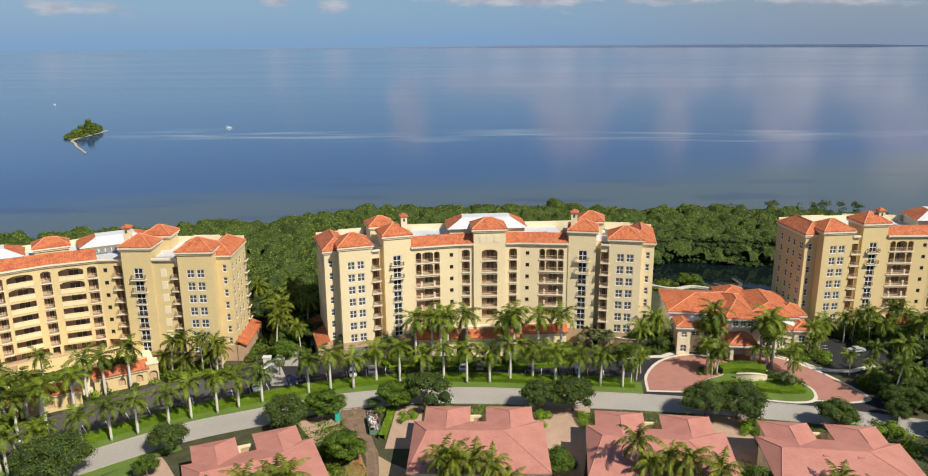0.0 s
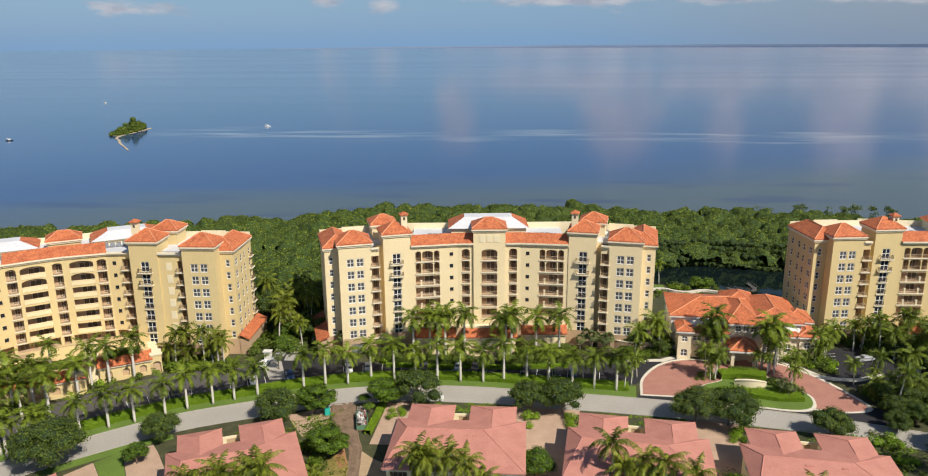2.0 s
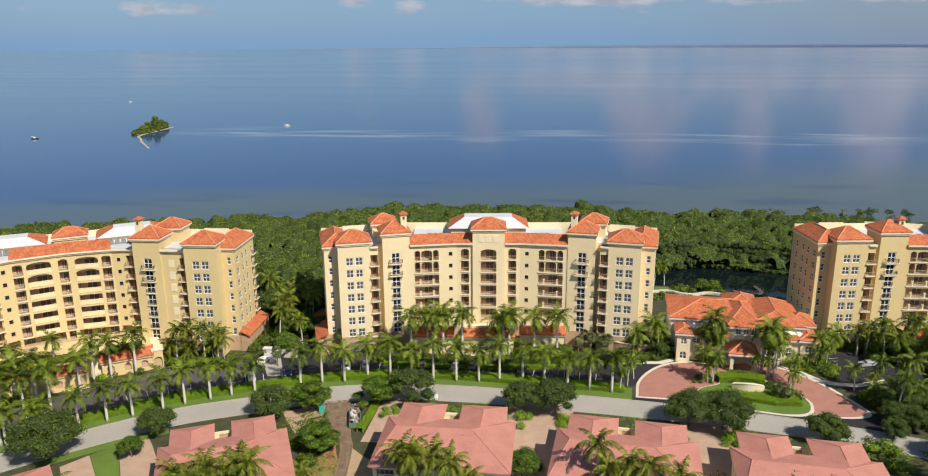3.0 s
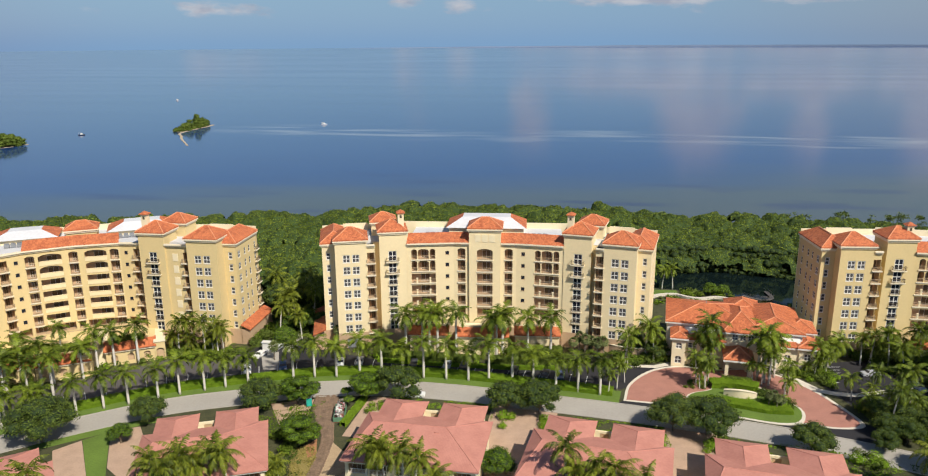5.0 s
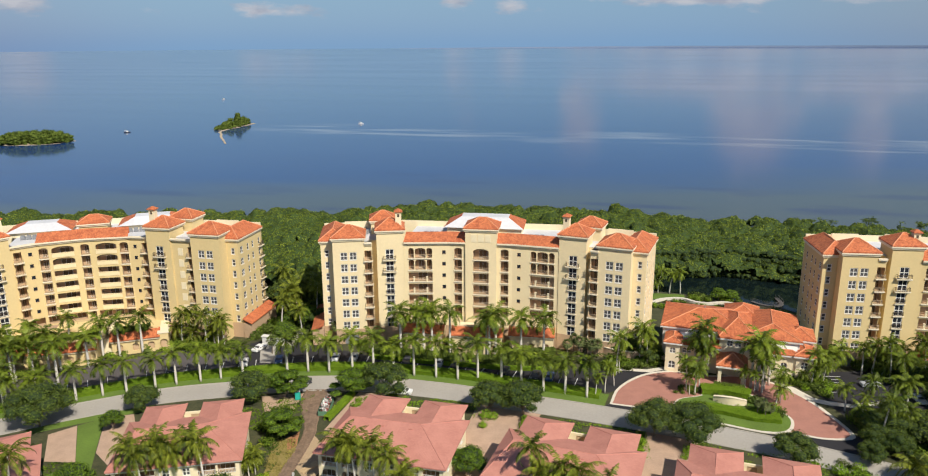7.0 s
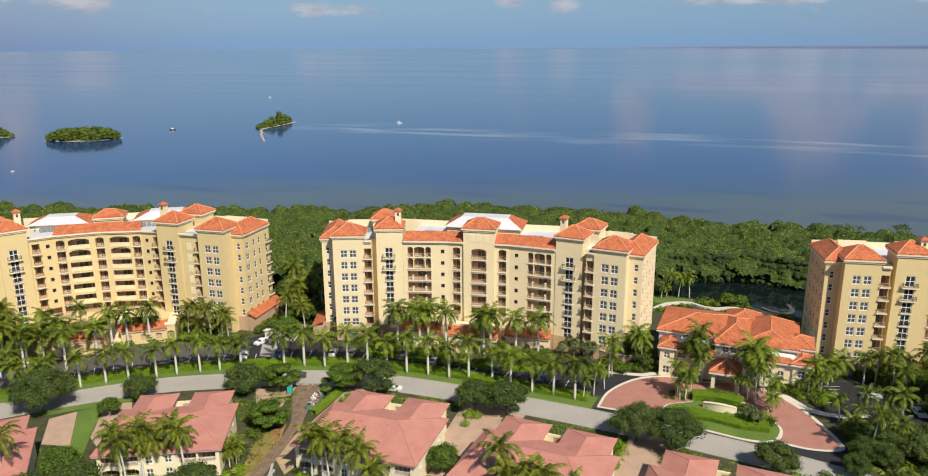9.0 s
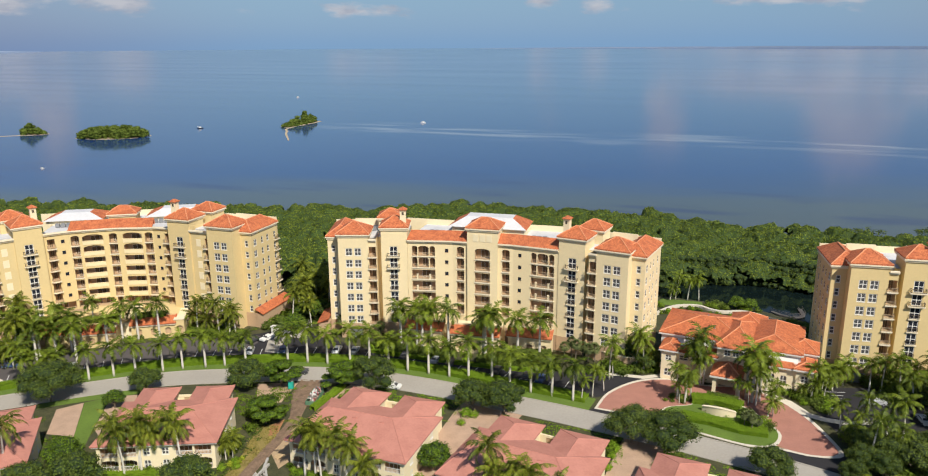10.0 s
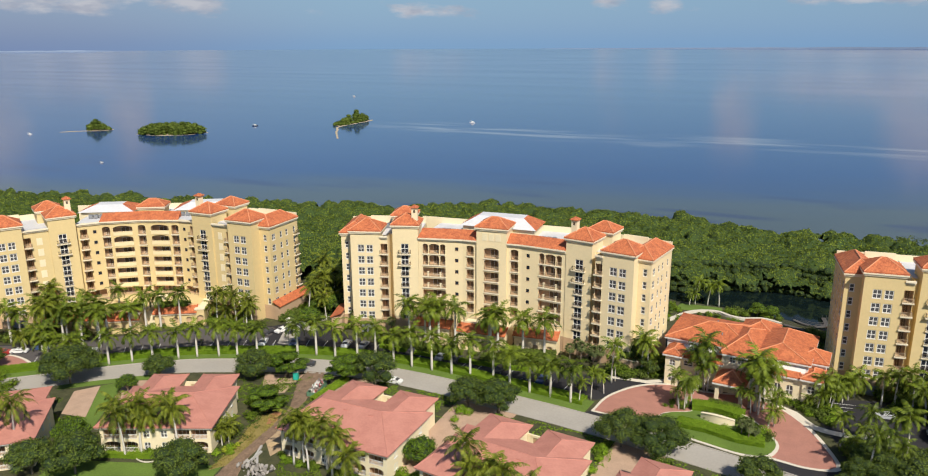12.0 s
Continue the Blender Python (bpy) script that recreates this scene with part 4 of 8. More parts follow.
            mb.poly((*a, top), (*b, top), (*b, z1), (*a, z1))
    if high is not None:
        mb.poly((p1[0], high, 28), (p0[0], high, 28), (p0[0], high, z1), (p1[0], high, z1))
    part("wall", mb, PAINT[0], bld)
    lo = MB()
    P2, *_ = wall_mesh(lo, np.array(p0) + n * 0.06, np.array(p1) + n * 0.06, 0, BASE_Z, downs)
    lo.poly(P2(0, BASE_Z), P2(W, BASE_Z), P2(W, BASE_Z, 0.07), P2(0, BASE_Z, 0.07))
    part("base_wall", lo, BASE_TAN, bld, "tan base course")
    for it in place:
        if it[0] == "win":
            add_window(bld, frame_at(P, n, it[1], it[2], 0.1), *it[3:7])
        elif it[0] == "french":
            w = add_window(bld, frame_at(P, n, it[1], it[2], 0.1), it[3], it[4], 2, 2, "french_window")
            out = 0.8 if it[7] < 2 else 0.25
            up = Matrix.Translation((0, -0.1, 0))
            if it[7] < 6:
                part("balcony_slab", slab_mesh(3.4 if it[7] < 2 else 2.3, out), None, w, at=up)
                part("railing", railing_mesh(3.4 if it[7] < 2 else 2.3, out), None, w, at=up)
        elif it[0] == "balc":
            add_balcony(bld, P, n, *it[1:])
        elif it[0] == "garage":
            g = MB()
            g.box(-1.9, 1.9, 0.18, 0.28, 0, 2.6)
            part("garage_door", g, GREY, bld, at=frame_at(P2, n, it[1], 0))
        elif it[0] == "rear":
            sl = part("balcony_slab", slab_mesh(2.2, 0.6), None, bld, at=frame_at(P, n, it[1], it[2]))
            part("railing", railing_mesh(2.2, 0.55), None, sl)
        elif it[0] == "blank":
            def plate():
                m_ = MB()
                m_.box(-0.75, 0.75, -0.05, 0.0, 0, 2.1)
                m_.box(-0.62, 0.62, -0.07, -0.051, 0.13, 1.97)
                return m_.mesh("relief_panel", STUCCO_PALE)
            part("relief_panel", shared("blank", plate), None, bld, at=frame_at(P, n, it[1], it[2]))
        elif it[0] == "recess":
            rc_ = part("ground_floor_recess", niche_mesh(it[2], 2.28, 0, 2.4), None, bld, at=frame_at(P, n, it[1], 4.62))
            for k in range(max(1, int(it[2] / 3.2))):
                dx = ((k + 0.5) / max(1, int(it[2] / 3.2)) - 0.5) * it[2]
                add_window(rc_, Matrix.Translation((dx, 2.25, 0.03)), 2.2, 1.9, 2, 1, "sliding_door")
        elif it[0] == "panels":
            g = MB()
            for dx in (-1.9, 0, 1.9):
                g.box(dx - 0.75, dx + 0.75, -0.07, 0.0, 28.5, 30.6)
                g.box(dx - 0.6, dx + 0.6, -0.09, -0.071, 28.7, 30.4)
            part("relief_panel", g, STUCCO_PALE, bld, at=frame_at(P, n, it[1], 0))


def chimney(bld, x, y, z0, z1):
    mb = MB()
    mb.box(x - 0.8, x + 0.8, y - 0.8, y + 0.8, z0, z1 - 1.0)
    mb.box(x - 0.95, x + 0.95, y - 0.95, y + 0.95, z1 - 0.998, z1 - 0.8)
    c = part("chimney", mb, STUCCO_PALE, bld)
    d = MB()
    d.box(x - 0.28, x + 0.28, y - 0.83, y - 0.802, z1 - 2.1, z1 - 1.3)
    part("vent", d, RAIL, c)
    r = MB()
    hip_faces(r, x - 1.15, x + 1.15, y - 1.15, y + 1.15, z1 - 0.6, 0.7, 0.18)
    part("roof", r, TILE, c, slope_uv=True)


def rooftop_units(bld, spots, z):
    def make():
        mb = MB()
        mb.box(-0.6, 0.6, -0.45, 0.45, 0.15, 1.1)
        mb.box(-0.5, 0.5, -0.35, 0.35, 1.102, 1.2)
        mb.box(-0.5, -0.4, -0.4, 0.4, 0, 0.15)
        mb.box(0.4, 0.5, -0.4, 0.4, 0, 0.15)
        return mb.mesh("air_conditioner", GREY)
    for x, y in spots:
        part("air_conditioner", shared("acu", make), None, bld, at=Matrix.Translation((x, y, z)))


def lean_roof(bld, x0, x1, y0, y1, z0, z1, low):
    """A one-way slope over a rectangle; low: the side of its eave."""
    zz = {"-y": (z0, z0, z1, z1), "+x": (z1, z0, z0, z1), "-x": (z0, z1, z1, z0)}[low]
    mb = MB()
    c = [(x0, y0, zz[0]), (x1, y0, zz[1]), (x1, y1, zz[2]), (x0, y1, zz[3])]
    mb.poly(*c)
    lo = [(x, y, z - 0.25) for x, y, z in c]
    mb.poly(*reversed(lo))
    for k in range(4):
        j = (k + 1) % 4
        mb.poly(lo[k], lo[j], c[j], c[k])
    return part("roof", mb, TILE, bld, slope_uv=True)


def arcade(bld, x0, x1, y, z1, depth, step=3.4, back=None):
    """A low yellow front with round-headed openings and a tiled lean-to on top."""
    back = y + depth
    k = max(1, int((x1 - x0) / step))
    W = x1 - x0
    holes = [((i + 0.5) * W / k - 0.8, (i + 0.5) * W / k + 0.8, 0.9, 2.9, 0.6) for i in range(k)]
    mb = MB()
    wall_mesh(mb, (x0, y), (x1, y), 0, z1, holes, 0.35)
    mb.poly((x0, back, 0), (x0, y, 0), (x0, y, z1), (x0, back, z1))
    mb.poly((x1, y, 0), (x1, back, 0), (x1, back, z1), (x1, y, z1))
    part("arcade_wall", mb, PAINT[0], bld)
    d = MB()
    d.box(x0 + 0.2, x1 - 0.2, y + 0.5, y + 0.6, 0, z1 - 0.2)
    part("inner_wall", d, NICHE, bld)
    lean_roof(bld, x0 - 0.4, x1 + 0.4, y - 0.7, y + 2.6, z1, z1 + 1.5, "-y")
    e = MB()
    e.box(x0 - 0.2, x1 + 0.2, y - 0.45, y - 0.05, z1 - 0.7, z1 - 0.27)
    part("cornice", e, CORNICE, bld)
    t = MB()
    t.box(x0, x1, y + 2.6, back, z1 - 0.1, z1 + 0.15)
    t.box(x0, x1, y + 2.3, y + 2.6, z1 + 0.152, z1 + 1.8)
    part("terrace", t, STUCCO_PALE if PAINT[0] == STUCCO else STUCCO_DIM, bld)


def penthouse(b, x0, x1, y0, ze, zr):
    """A set-back top floor under a white hip roof with tiled ends."""
    w = MB()
    w.box(x0 + 0.8, x1 - 0.8, y0 + 0.8, y0 + 10.5, 28.2, ze - 0.01)
    part("penthouse_wall", w, STUCCO_PALE, b)
    e = [(x0, y0, ze), (x1, y0, ze), (x1, y0 + 11.5, ze), (x0, y0 + 11.5, ze)]
    r = [(x0 + 4.4, y0 + 3.6, zr), (x1 - 4.4, y0 + 3.6, zr), (x1 - 4.4, y0 + 8.0, zr), (x0 + 4.4, y0 + 8.0, zr)]
    f = MB()
    f.poly(e[0], e[1], r[1], r[0]); f.poly(*r); f.poly(e[2], e[3], r[3], r[2]); f.poly(*e[::-1])
    part("white_roof", f, DECK, b, "white membrane hip roof")
    for q in ((e[1], e[2], r[2], r[1]), (e[3], e[0], r[0], r[3])):
        g = MB()
        g.poly(*q)
        part("roof", g, TILE, b, slope_uv=True)


def skirt_roof(b, line):
    """Tiled slope along the top of the middle front."""
    mb = MB()
    for (xa, ya), (xb, yb) in zip(line, line[1:]):
        a, c, d, e = (xa, ya - 0.6, 28.3), (xb, yb - 0.6, 28.3), (xb, yb + 3.4, 30.2), (xa, ya + 3.4, 30.2)
        mb.poly(a, c, d, e)
        a2, c2, d2, e2 = (xa, ya - 0.6, 28.0), (xb, yb - 0.6, 28.0), (xb, yb + 3.4, 28.0), (xa, ya + 3.4, 28.0)
        mb.poly(e2, d2, c2, a2)
        mb.poly(a2, c2, c, a)
        mb.poly(d2, e2, e, d)
    part("roof", mb, TILE, b, slope_uv=True)


def wing(b, s, x0, y0, turn, gap, tower_z, setback, rear=True, lean=True, loggia=False):
    """One end of the building, turned inwards: tall tower with chimney, balcony slot, end tower, outer strip."""
    WING[0] = pose(s * x0, y0, 0, 0, 0, -s * turn)
    BACK = 17.0

    def seg(xi, yi, xo, yo, z1, cols, sides="", high=None):
        W = math.hypot(xo - xi, yo - yi)
        sd = [{"i": "l" if s > 0 else "r", "o": "r" if s > 0 else "l"}[c] for c in sides]
        if s > 0:
            facade(b, (xi, yi), (xo, yo), z1, cols, sd, BACK - 0.2, high)
            return (xi, yi), (xo, yo)
        facade(b, (-xo, yo), (-xi, yi), z1, [(k, W - x) for k, x in cols], sd, BACK - 0.2, high)
        return (-xo, yo), (-xi, yi)
    seg(0.0, 0.0, 7.2, 0.0, 31.2, [("french", 3.8)], "io", 7.0)
    add_hip(b, *sorted((0.0, s * 7.2)), 0.0, 7.0, 31.9, 2.4)
    if rear:
        tb = MB()
        xa, xb = sorted((s * 2.2, s * 8.8))
        tb.box(xa, xb, 9.0, 15.0, 28, 31.8)
        part("wall", tb, PAINT[0], b)
        add_hip(b, xa, xb, 9.0, 15.0, 32.5, 2.0)
    chimney(b, s * 1.2, 2.6, 30, 36.9 if rear else 35.4)
    t0 = 7.2 + gap
    if gap < 4:
        seg(7.2, 2.6, t0 - 2.1, 2.6, 28.4, [])
        q = seg(t0 - 2.1, -0.6, t0, -0.6, 28.6, [("slot", 1.05)], "i")
    else:
        q = seg(7.2, 0.5, t0, 0.5, 28.6, [("slot", gap - 1.1), ("blank", 2.6)])
    cornice_strip(b, *q, 28.7)
    t1 = t0 + 8.3
    seg(t0, -1.0, t1, -1.0, tower_z - 0.7, [("pair", 4.15), ("garage", 4.15)], "io", 6.8)
    add_hip(b, *sorted((s * t0, s * t1)), -1.0, 6.8, tower_z, 2.5)
    t2, yo = t1 + 3.4, -1.0 + setback
    seg(t1, yo, t2, yo, 28.2, [("single", 1.8)])
    add_hip(b, *sorted((s * (t1 - 3.2), s * t2)), yo, BACK - 0.6, 28.9, 2.5)
    D = BACK - yo
    if s > 0:
        facade(b, (t2, yo), (t2, BACK), 28.2, [("wide1", 2.0), ("single", 5.6), ("single", 8.4), ("single", 12.2)] + ([("rear", D - 1.2)] if loggia else []))
    else:
        facade(b, (-t2, BACK), (-t2, yo), 28.2, [("wide1", D - 2.0), ("single", D - 5.6), ("single", D - 8.4), ("single", D - 12.2)])
    if lean:
        out, fr = (2.7, -0.8) if s > 0 else (3.4, -3.6)
        xa, xb = sorted((s * t2, s * (t2 + out)))
        w = MB()
        w.box(xa + (0.3 if s < 0 else 0), xb - (0.3 if s > 0 else 0), yo + fr + 0.5, BACK + 1.0, 0, 4.4)
        part("side_wall", w, BASE_TAN, b)
        lean_roof(b, xa, xb, yo + fr, BACK + 1.4, 4.6, 5.9, "+x" if s > 0 else "-x")
    xa, xb = sorted((s * 0.3, s * (t2 - 0.1)))
    d = MB()
    d.box(xa, xb, 3.0, BACK - 0.4, 27.9, 28.42)
    part("roof_deck", d, DECK, b)
    xa, xb = sorted((s * 0.2, s * t2))
    bw = MB()
    bw.box(xa, xb, BACK - 0.35, BACK + 0.05, 0, 30.0)
    part("back_wall", bw, STUCCO_PALE, b)
    bw = MB()
    xa, xb = sorted((s * (t0 - 1), s * (t1 - 2.5)))
    bw.box(xa, xb, BACK - 2.0, BACK - 1.6, 28.4, 30.7)
    part("parapet", bw, STUCCO_PALE, b)
    rooftop_units(b, [(s * (t0 - 0.5 + 1.5 * i), 9.2 + 1.4 * j) for i in range(4) for j in range(2)], 28.42)
    WING[0] = None


def condo(name, label, at, variant, rear=True, paint=None):
    PAINT[0] = paint or STUCCO
    b = thing(name, label, "apartment building", at)
    if variant == "shallow":
        for s in (-1, 1):
            wing(b, s, 20.8, -2.2, 14.0, 3.4, 30.3, 3.0, rear, s < 0 and rear)
        mid = [((-20.8, -2.0), (-8.4, 0.0), [("triple", 4.4), ("sq", 10.8)]), ((-8.4, 0.0), (-4.25, 0.0), [("narrow", 2.1)]),
               ((4.25, 0.0), (8.4, 0.0), [("narrow", 2.1)]), ((8.4, 0.0), (20.8, -2.0), [("sq", 1.8), ("triple", 8.2)])]
        back, fronts = 16.0, [(-20.8, -1.7), (-8.4, 0.3), (8.4, 0.3), (20.8, -1.7)]
        facade(b, (-4.25, -0.6), (4.25, -0.6), 31.6, [("wide", 4.25), ("panels", 4.25)], ("l", "r"), 6.0)
        add_hip(b, -4.25, 4.25, -0.6, 6.4, 32.4, 2.2)
        penthouse(b, -11.0, 11.0, 4.6, 31.0, 33.4)
        skirt_roof(b, [(-20.8, -2.0), (-8.4, 0.0), (-4.2, 0.0)])
        skirt_roof(b, [(4.2, 0.0), (8.4, 0.0), (20.8, -2.0)])
        rooftop_units(b, [(s * (13 + 1.5 * i), 5.4) for s in (-1, 1) for i in range(3)], 28.3)
        arcade(b, -19.5, -9.5, -8.2, 5.2, 6.0)
        arcade(b, -6.5, 6.5, -9.6, 5.6, 8.5)
        arcade(b, 8.5, 20.0, -6.8, 5.2, 4.2)
    else:
        for s in (-1, 1):
            wing(b, s, 16.7, 0.0, 29.0, 6.8, 30.9, 4.0, loggia=True)
        pts = [(-17.9, 2.2), (-11.6, 4.9), (-1.2, 6.2), (1.2, 6.2), (11.6, 4.9), (17.9, 2.2)]
        cols = ([("slot", 2.2), ("sq", 5.2)], [("narrow_solid", 1.5), ("wide_solid", 6.2)], [("narrow_solid", 1.2)], [("wide_solid", 4.3), ("narrow_solid", 9.0)], [("sq", 1.6), ("slot", 4.6)])
        mid = [(p, q, c + [("recess", 0)]) for p, q, c in zip(pts, pts[1:], cols)]
        back, fronts = 22.0, [(x, y + 0.3) for x, y in pts]
        skirt_roof(b, pts[1:5])
        penthouse(b, -20.5, -3.6, 12.0, 29.6, 31.3)
        penthouse(b, 8.2, 26.5, 12.0, 29.6, 31.4)
        tb = MB()
        tb.box(-1.6, 6.0, 10.4, 16.0, 28, 30.9)
        part("wall", tb, PAINT[0], b)
        add_hip(b, -1.6, 6.0, 10.4, 16.0, 31.6, 1.8)
        rooftop_units(b, [(8.8 + 1.5 * i, 9.4) for i in range(6)] + [(-15.5 + 1.5 * i, 9.3) for i in range(7)], 28.3)
        arcade(b, -22.0, -9.2, -15.6, 4.4, 17.0)
        arcade(b, -8.8, 3.4, -16.6, 4.4, 21.5)
        arcade(b, 6.6, 18.3, -12.4, 4.4, 16.5)
        link = MB()
        link.box(3.4, 6.6, -11.0, 4.6, 0, 4.55)
        part("terrace", link, STUCCO_PALE, b)
        for x0, x1, y0, y1, z in ((18.3, 20.8, -12.6, -9.4, 5.0), (0.9, 3.6, -16.9, -13.4, 5.4)):  # taller end bays with an arched doorway
            eb = MB()
            wall_mesh(eb, (x0, y0), (x1, y0), 0, z, [((x1 - x0) / 2 - 0.95, (x1 - x0) / 2 + 0.95, 0.1, 3.3, 0.7)], 0.5)
            eb.poly((x1, y0, 0), (x1, y1, 0), (x1, y1, z), (x1, y0, z))
            eb.poly((x1, y1, 0), (x0, y1, 0), (x0, y1, z), (x1, y1, z))
            eb.poly((x0, y1, 0), (x0, y0, 0), (x0, y0, z), (x0, y1, z))
            eb.poly((x0, y0, z), (x1, y0, z), (x1, y1, z), (x0, y1, z))
            bay = part("end_bay", eb, PAINT[0], b)
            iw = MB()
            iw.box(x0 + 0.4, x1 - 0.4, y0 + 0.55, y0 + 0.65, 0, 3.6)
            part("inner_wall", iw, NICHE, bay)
            cp_ = MB()
            cp_.box(x0 - 0.2, x1 + 0.2, y0 - 0.2, y1 + 0.2, z + 0.002, z + 0.3)
            part("coping", cp_, CORNICE, bay)
        tr = MB()
        tr.box(18.3, 20.4, -9.3, 2.0, 0, 4.5)
        part("terrace", tr, STUCCO_PALE, b)
        for pts in ([(-20, -9.5), (-14, -10.4), (-9, -9.4)], [(-7.5, -11.4), (-2, -12.6), (3, -11.6), (7, -8.6)], [(9, -7.6), (13, -6.6), (16.2, -7.2)]):  # curved pale walls on the terrace
            tw, tl = MB(), smooth_line(pts, 1.0)
            strip(tw, offset_line(tl, 0.2), offset_line(tl, -0.2), 4.4, 5.4)
            part("terrace_wall", tw, PAINT[0], b)
    for p, q, c in mid:
        facade(b, p, q, 28.3, c)
        cornice_strip(b, p, q, 28.3)
    d = MB()
    d.prism([*fronts, (fronts[-1][0], back), (fronts[0][0], back)], 27.7, 28.3)
    part("roof_deck", d, DECK, b)
    bw = MB()
    bw.box(fronts[0][0] - 6, fronts[-1][0] + 6, back - 0.2, back + 0.2, 0, 29.9)
    part("back_wall", bw, STUCCO_PALE, b)
    return b


condo("apartment_tower", "eight-storey yellow stucco crescent apartment building with orange tiled hip roofs", pose(6.75, 192.2, 0, 0, 0, 4.2), "shallow")
condo("apartment_tower", "eight-storey yellow stucco apartment building with solid balconies and orange tiled roofs", pose(-98.85, 169.1, 0, 0, 0, 30), "deep", True, STUCCO_DIM)
condo("apartment_tower", "eight-storey yellow stucco apartment building beside the clubhouse, orange hip roofs", pose(136.3, 196.9, 0, 0, 0, -8), "shallow", False, STUCCO_DIM)


# ---- villas ----
def villa(at, label, w=24.5):
    """Two-storey villa: pink tiled hip roof, two garage wings to the street, loggias to the garden (-y)."""
    b = thing("villa", label, "house", at, "pink-roofed villas")
    D, E = 17.2, 6.1
    holes, place = [], []
    for k in range(6):
        x = 2.3 + k * (w - 4.6) / 5
        if k in (2, 3):
            holes += [(x - 0.7, x + 0.7, 0.5, 2.4, 0.5), (x - 0.7, x + 0.7, 3.4, 5.0, 0)]
            place += [("win", x, 0.5, 1.4, 1.9), ("win", x, 3.4, 1.4, 1.6)]
        else:
            holes += [(x - 1.6, x + 1.6, 0.2, 2.5, 0.5), (x - 1.6, x + 1.6, 3.1, 5.1, 0)]
            place += [("log", x, 0.2, 3.2, 2.3), ("log", x, 3.1, 3.2, 2.0)]
    mb = MB()
    P, u, n, W = wall_mesh(mb, (0, 0), (w, 0), 0, E, holes)
    mb.poly((w, 0, 0), (w, D, 0), (w, D, E), (w, 0, E))
    mb.poly((0, D, 0), (0, 0, 0), (0, 0, E), (0, D, E))
    mb.poly((w, D, 0), (0, D, 0), (0, D, E), (w, D, E))
    part("wall", mb, STUCCO_PALE, b)
    for kind, x, z, ww, h in place:
        if kind == "win":
            add_window(b, frame_at(P, n, x, z, 0.1), ww, h, 2, 2)
        else:
            at_ = frame_at(P, n, x, z)
            bb = part("balcony", niche_mesh(ww, h, 0, 1.6), None, b, at=at_)
            add_window(bb, Matrix.Translation((0, 1.45, 0.03)), 2.6, 1.9, 3, 1, "sliding_door")
            part("railing", shared(("wrail", ww), lambda: white_rail(ww)), None, bb)
    # side windows
    for x, sgn in ((0, -1), (w, 1)):
        for y in (3.5, 8.5, 13.5):
            for z in (0.9, 3.5):
                m = Matrix.Translation((x + sgn * 0.02, y, z)) @ Matrix.Rotation(radians(90 * sgn), 4, "Z")
                add_window(b, m, 1.2, 1.3, 2, 1)
    # main roof: long ridge near the street side, hipped at one end, long slope to the garden
    o, ry, rh = 0.75, 11.0, 1.8
    x0, x1, y0, y1 = -o, w + o, -o, D + o
    a, c = (x0 + 3.0, ry, E + rh), (x1 - 8.2, ry, E + rh)
    r = MB()
    r.poly((x0, y0, E), (x1, y0, E), c, a)
    r.poly((x1, y1, E), (x0, y1, E), a, c)
    r.poly((x1, y0, E), (x1, y1, E), c)
    r.poly((x0, y1, E), (x0, y0, E), a)
    r.box(x0, x1, y0, y1, E - 0.25, E - 0.003)
    roof = part("roof", r, TILE_PINK, b, slope_uv=True)
    cm = MB()
    for p, q in ((a, c), (a, (x0, y0, E)), (c, (x1, y0, E)), (c, (x1, y1, E)), (a, (x0, y1, E))):
        cm.tube([p, q], [0.09, 0.09], 6)
    part("ridge_cap", cm, PINK_CAP, roof)
    f = MB()
    f.box(x0 + 0.15, x1 - 0.15, y0 + 0.15, y1 - 0.15, E - 0.5, E - 0.252)
    part("fascia", f, WHITE, b)
    # wings
    for xa, xb in ((1.2, w * 0.5 - 1.7), (w * 0.5 + 1.5, w - 1.2)):
        wb = MB()
        wb.box(xa + 0.6, xb - 0.6, D, D + 6.4, 0, E - 0.05)
        wing = part("wing_wall", wb, STUCCO_PALE, b)
        gd = MB()
        gd.box((xa + xb) / 2 - 2.4, (xa + xb) / 2 + 2.4, D + 6.41, D + 6.5, 0, 2.3)
        part("garage_door", gd, WHITE, wing)
        q = MB()
        ye, xm = D + 7.1, (xa + xb) / 2
        zr = E + 1.35
        ap, bk = (xm, ye - 4.4, zr), (xm, 11.4, zr)
        q.poly((xb, ye, E), (xa, ye, E), ap)
        q.poly((xa, ye, E), (xa, 11.4, E), bk, ap)
        q.poly((xb, 11.4, E), (xb, ye, E), ap, bk)
        q.box(xa, xb, D - 2, ye, E - 0.25, E - 0.003)
        wr = part("wing_roof", q, TILE_PINK, b, slope_uv=True)
        cc = MB()
        for p, t in ((ap, (xa, ye, E)), (ap, (xb, ye, E)), (ap, (xm, D - 2.0, zr))):
            cc.tube([p, t], [0.09, 0.09], 6)
        part("ridge_cap", cc, PINK_CAP, wr)
    # vents on the back slope and an entry wall between the wings
    for x in (9.5, 15.5):
        v = MB()
        v.box(x - 0.5, x + 0.5, 9.0, 9.5, E + 1.2, E + 1.65)
        part("roof_vent", v, PINK_CAP, b)
    fl = MB()
    fl.box(w / 2 - 2.3, w / 2 + 2.1, D, D + 6.9, 0.02, 0.09)
    part("courtyard_paving", fl, BRICK_TAN, b)
    gw = MB()
    gw.box(w / 2 - 2.3, w / 2 - 1.0, D + 5.6, D + 5.9, 0, 4.3)
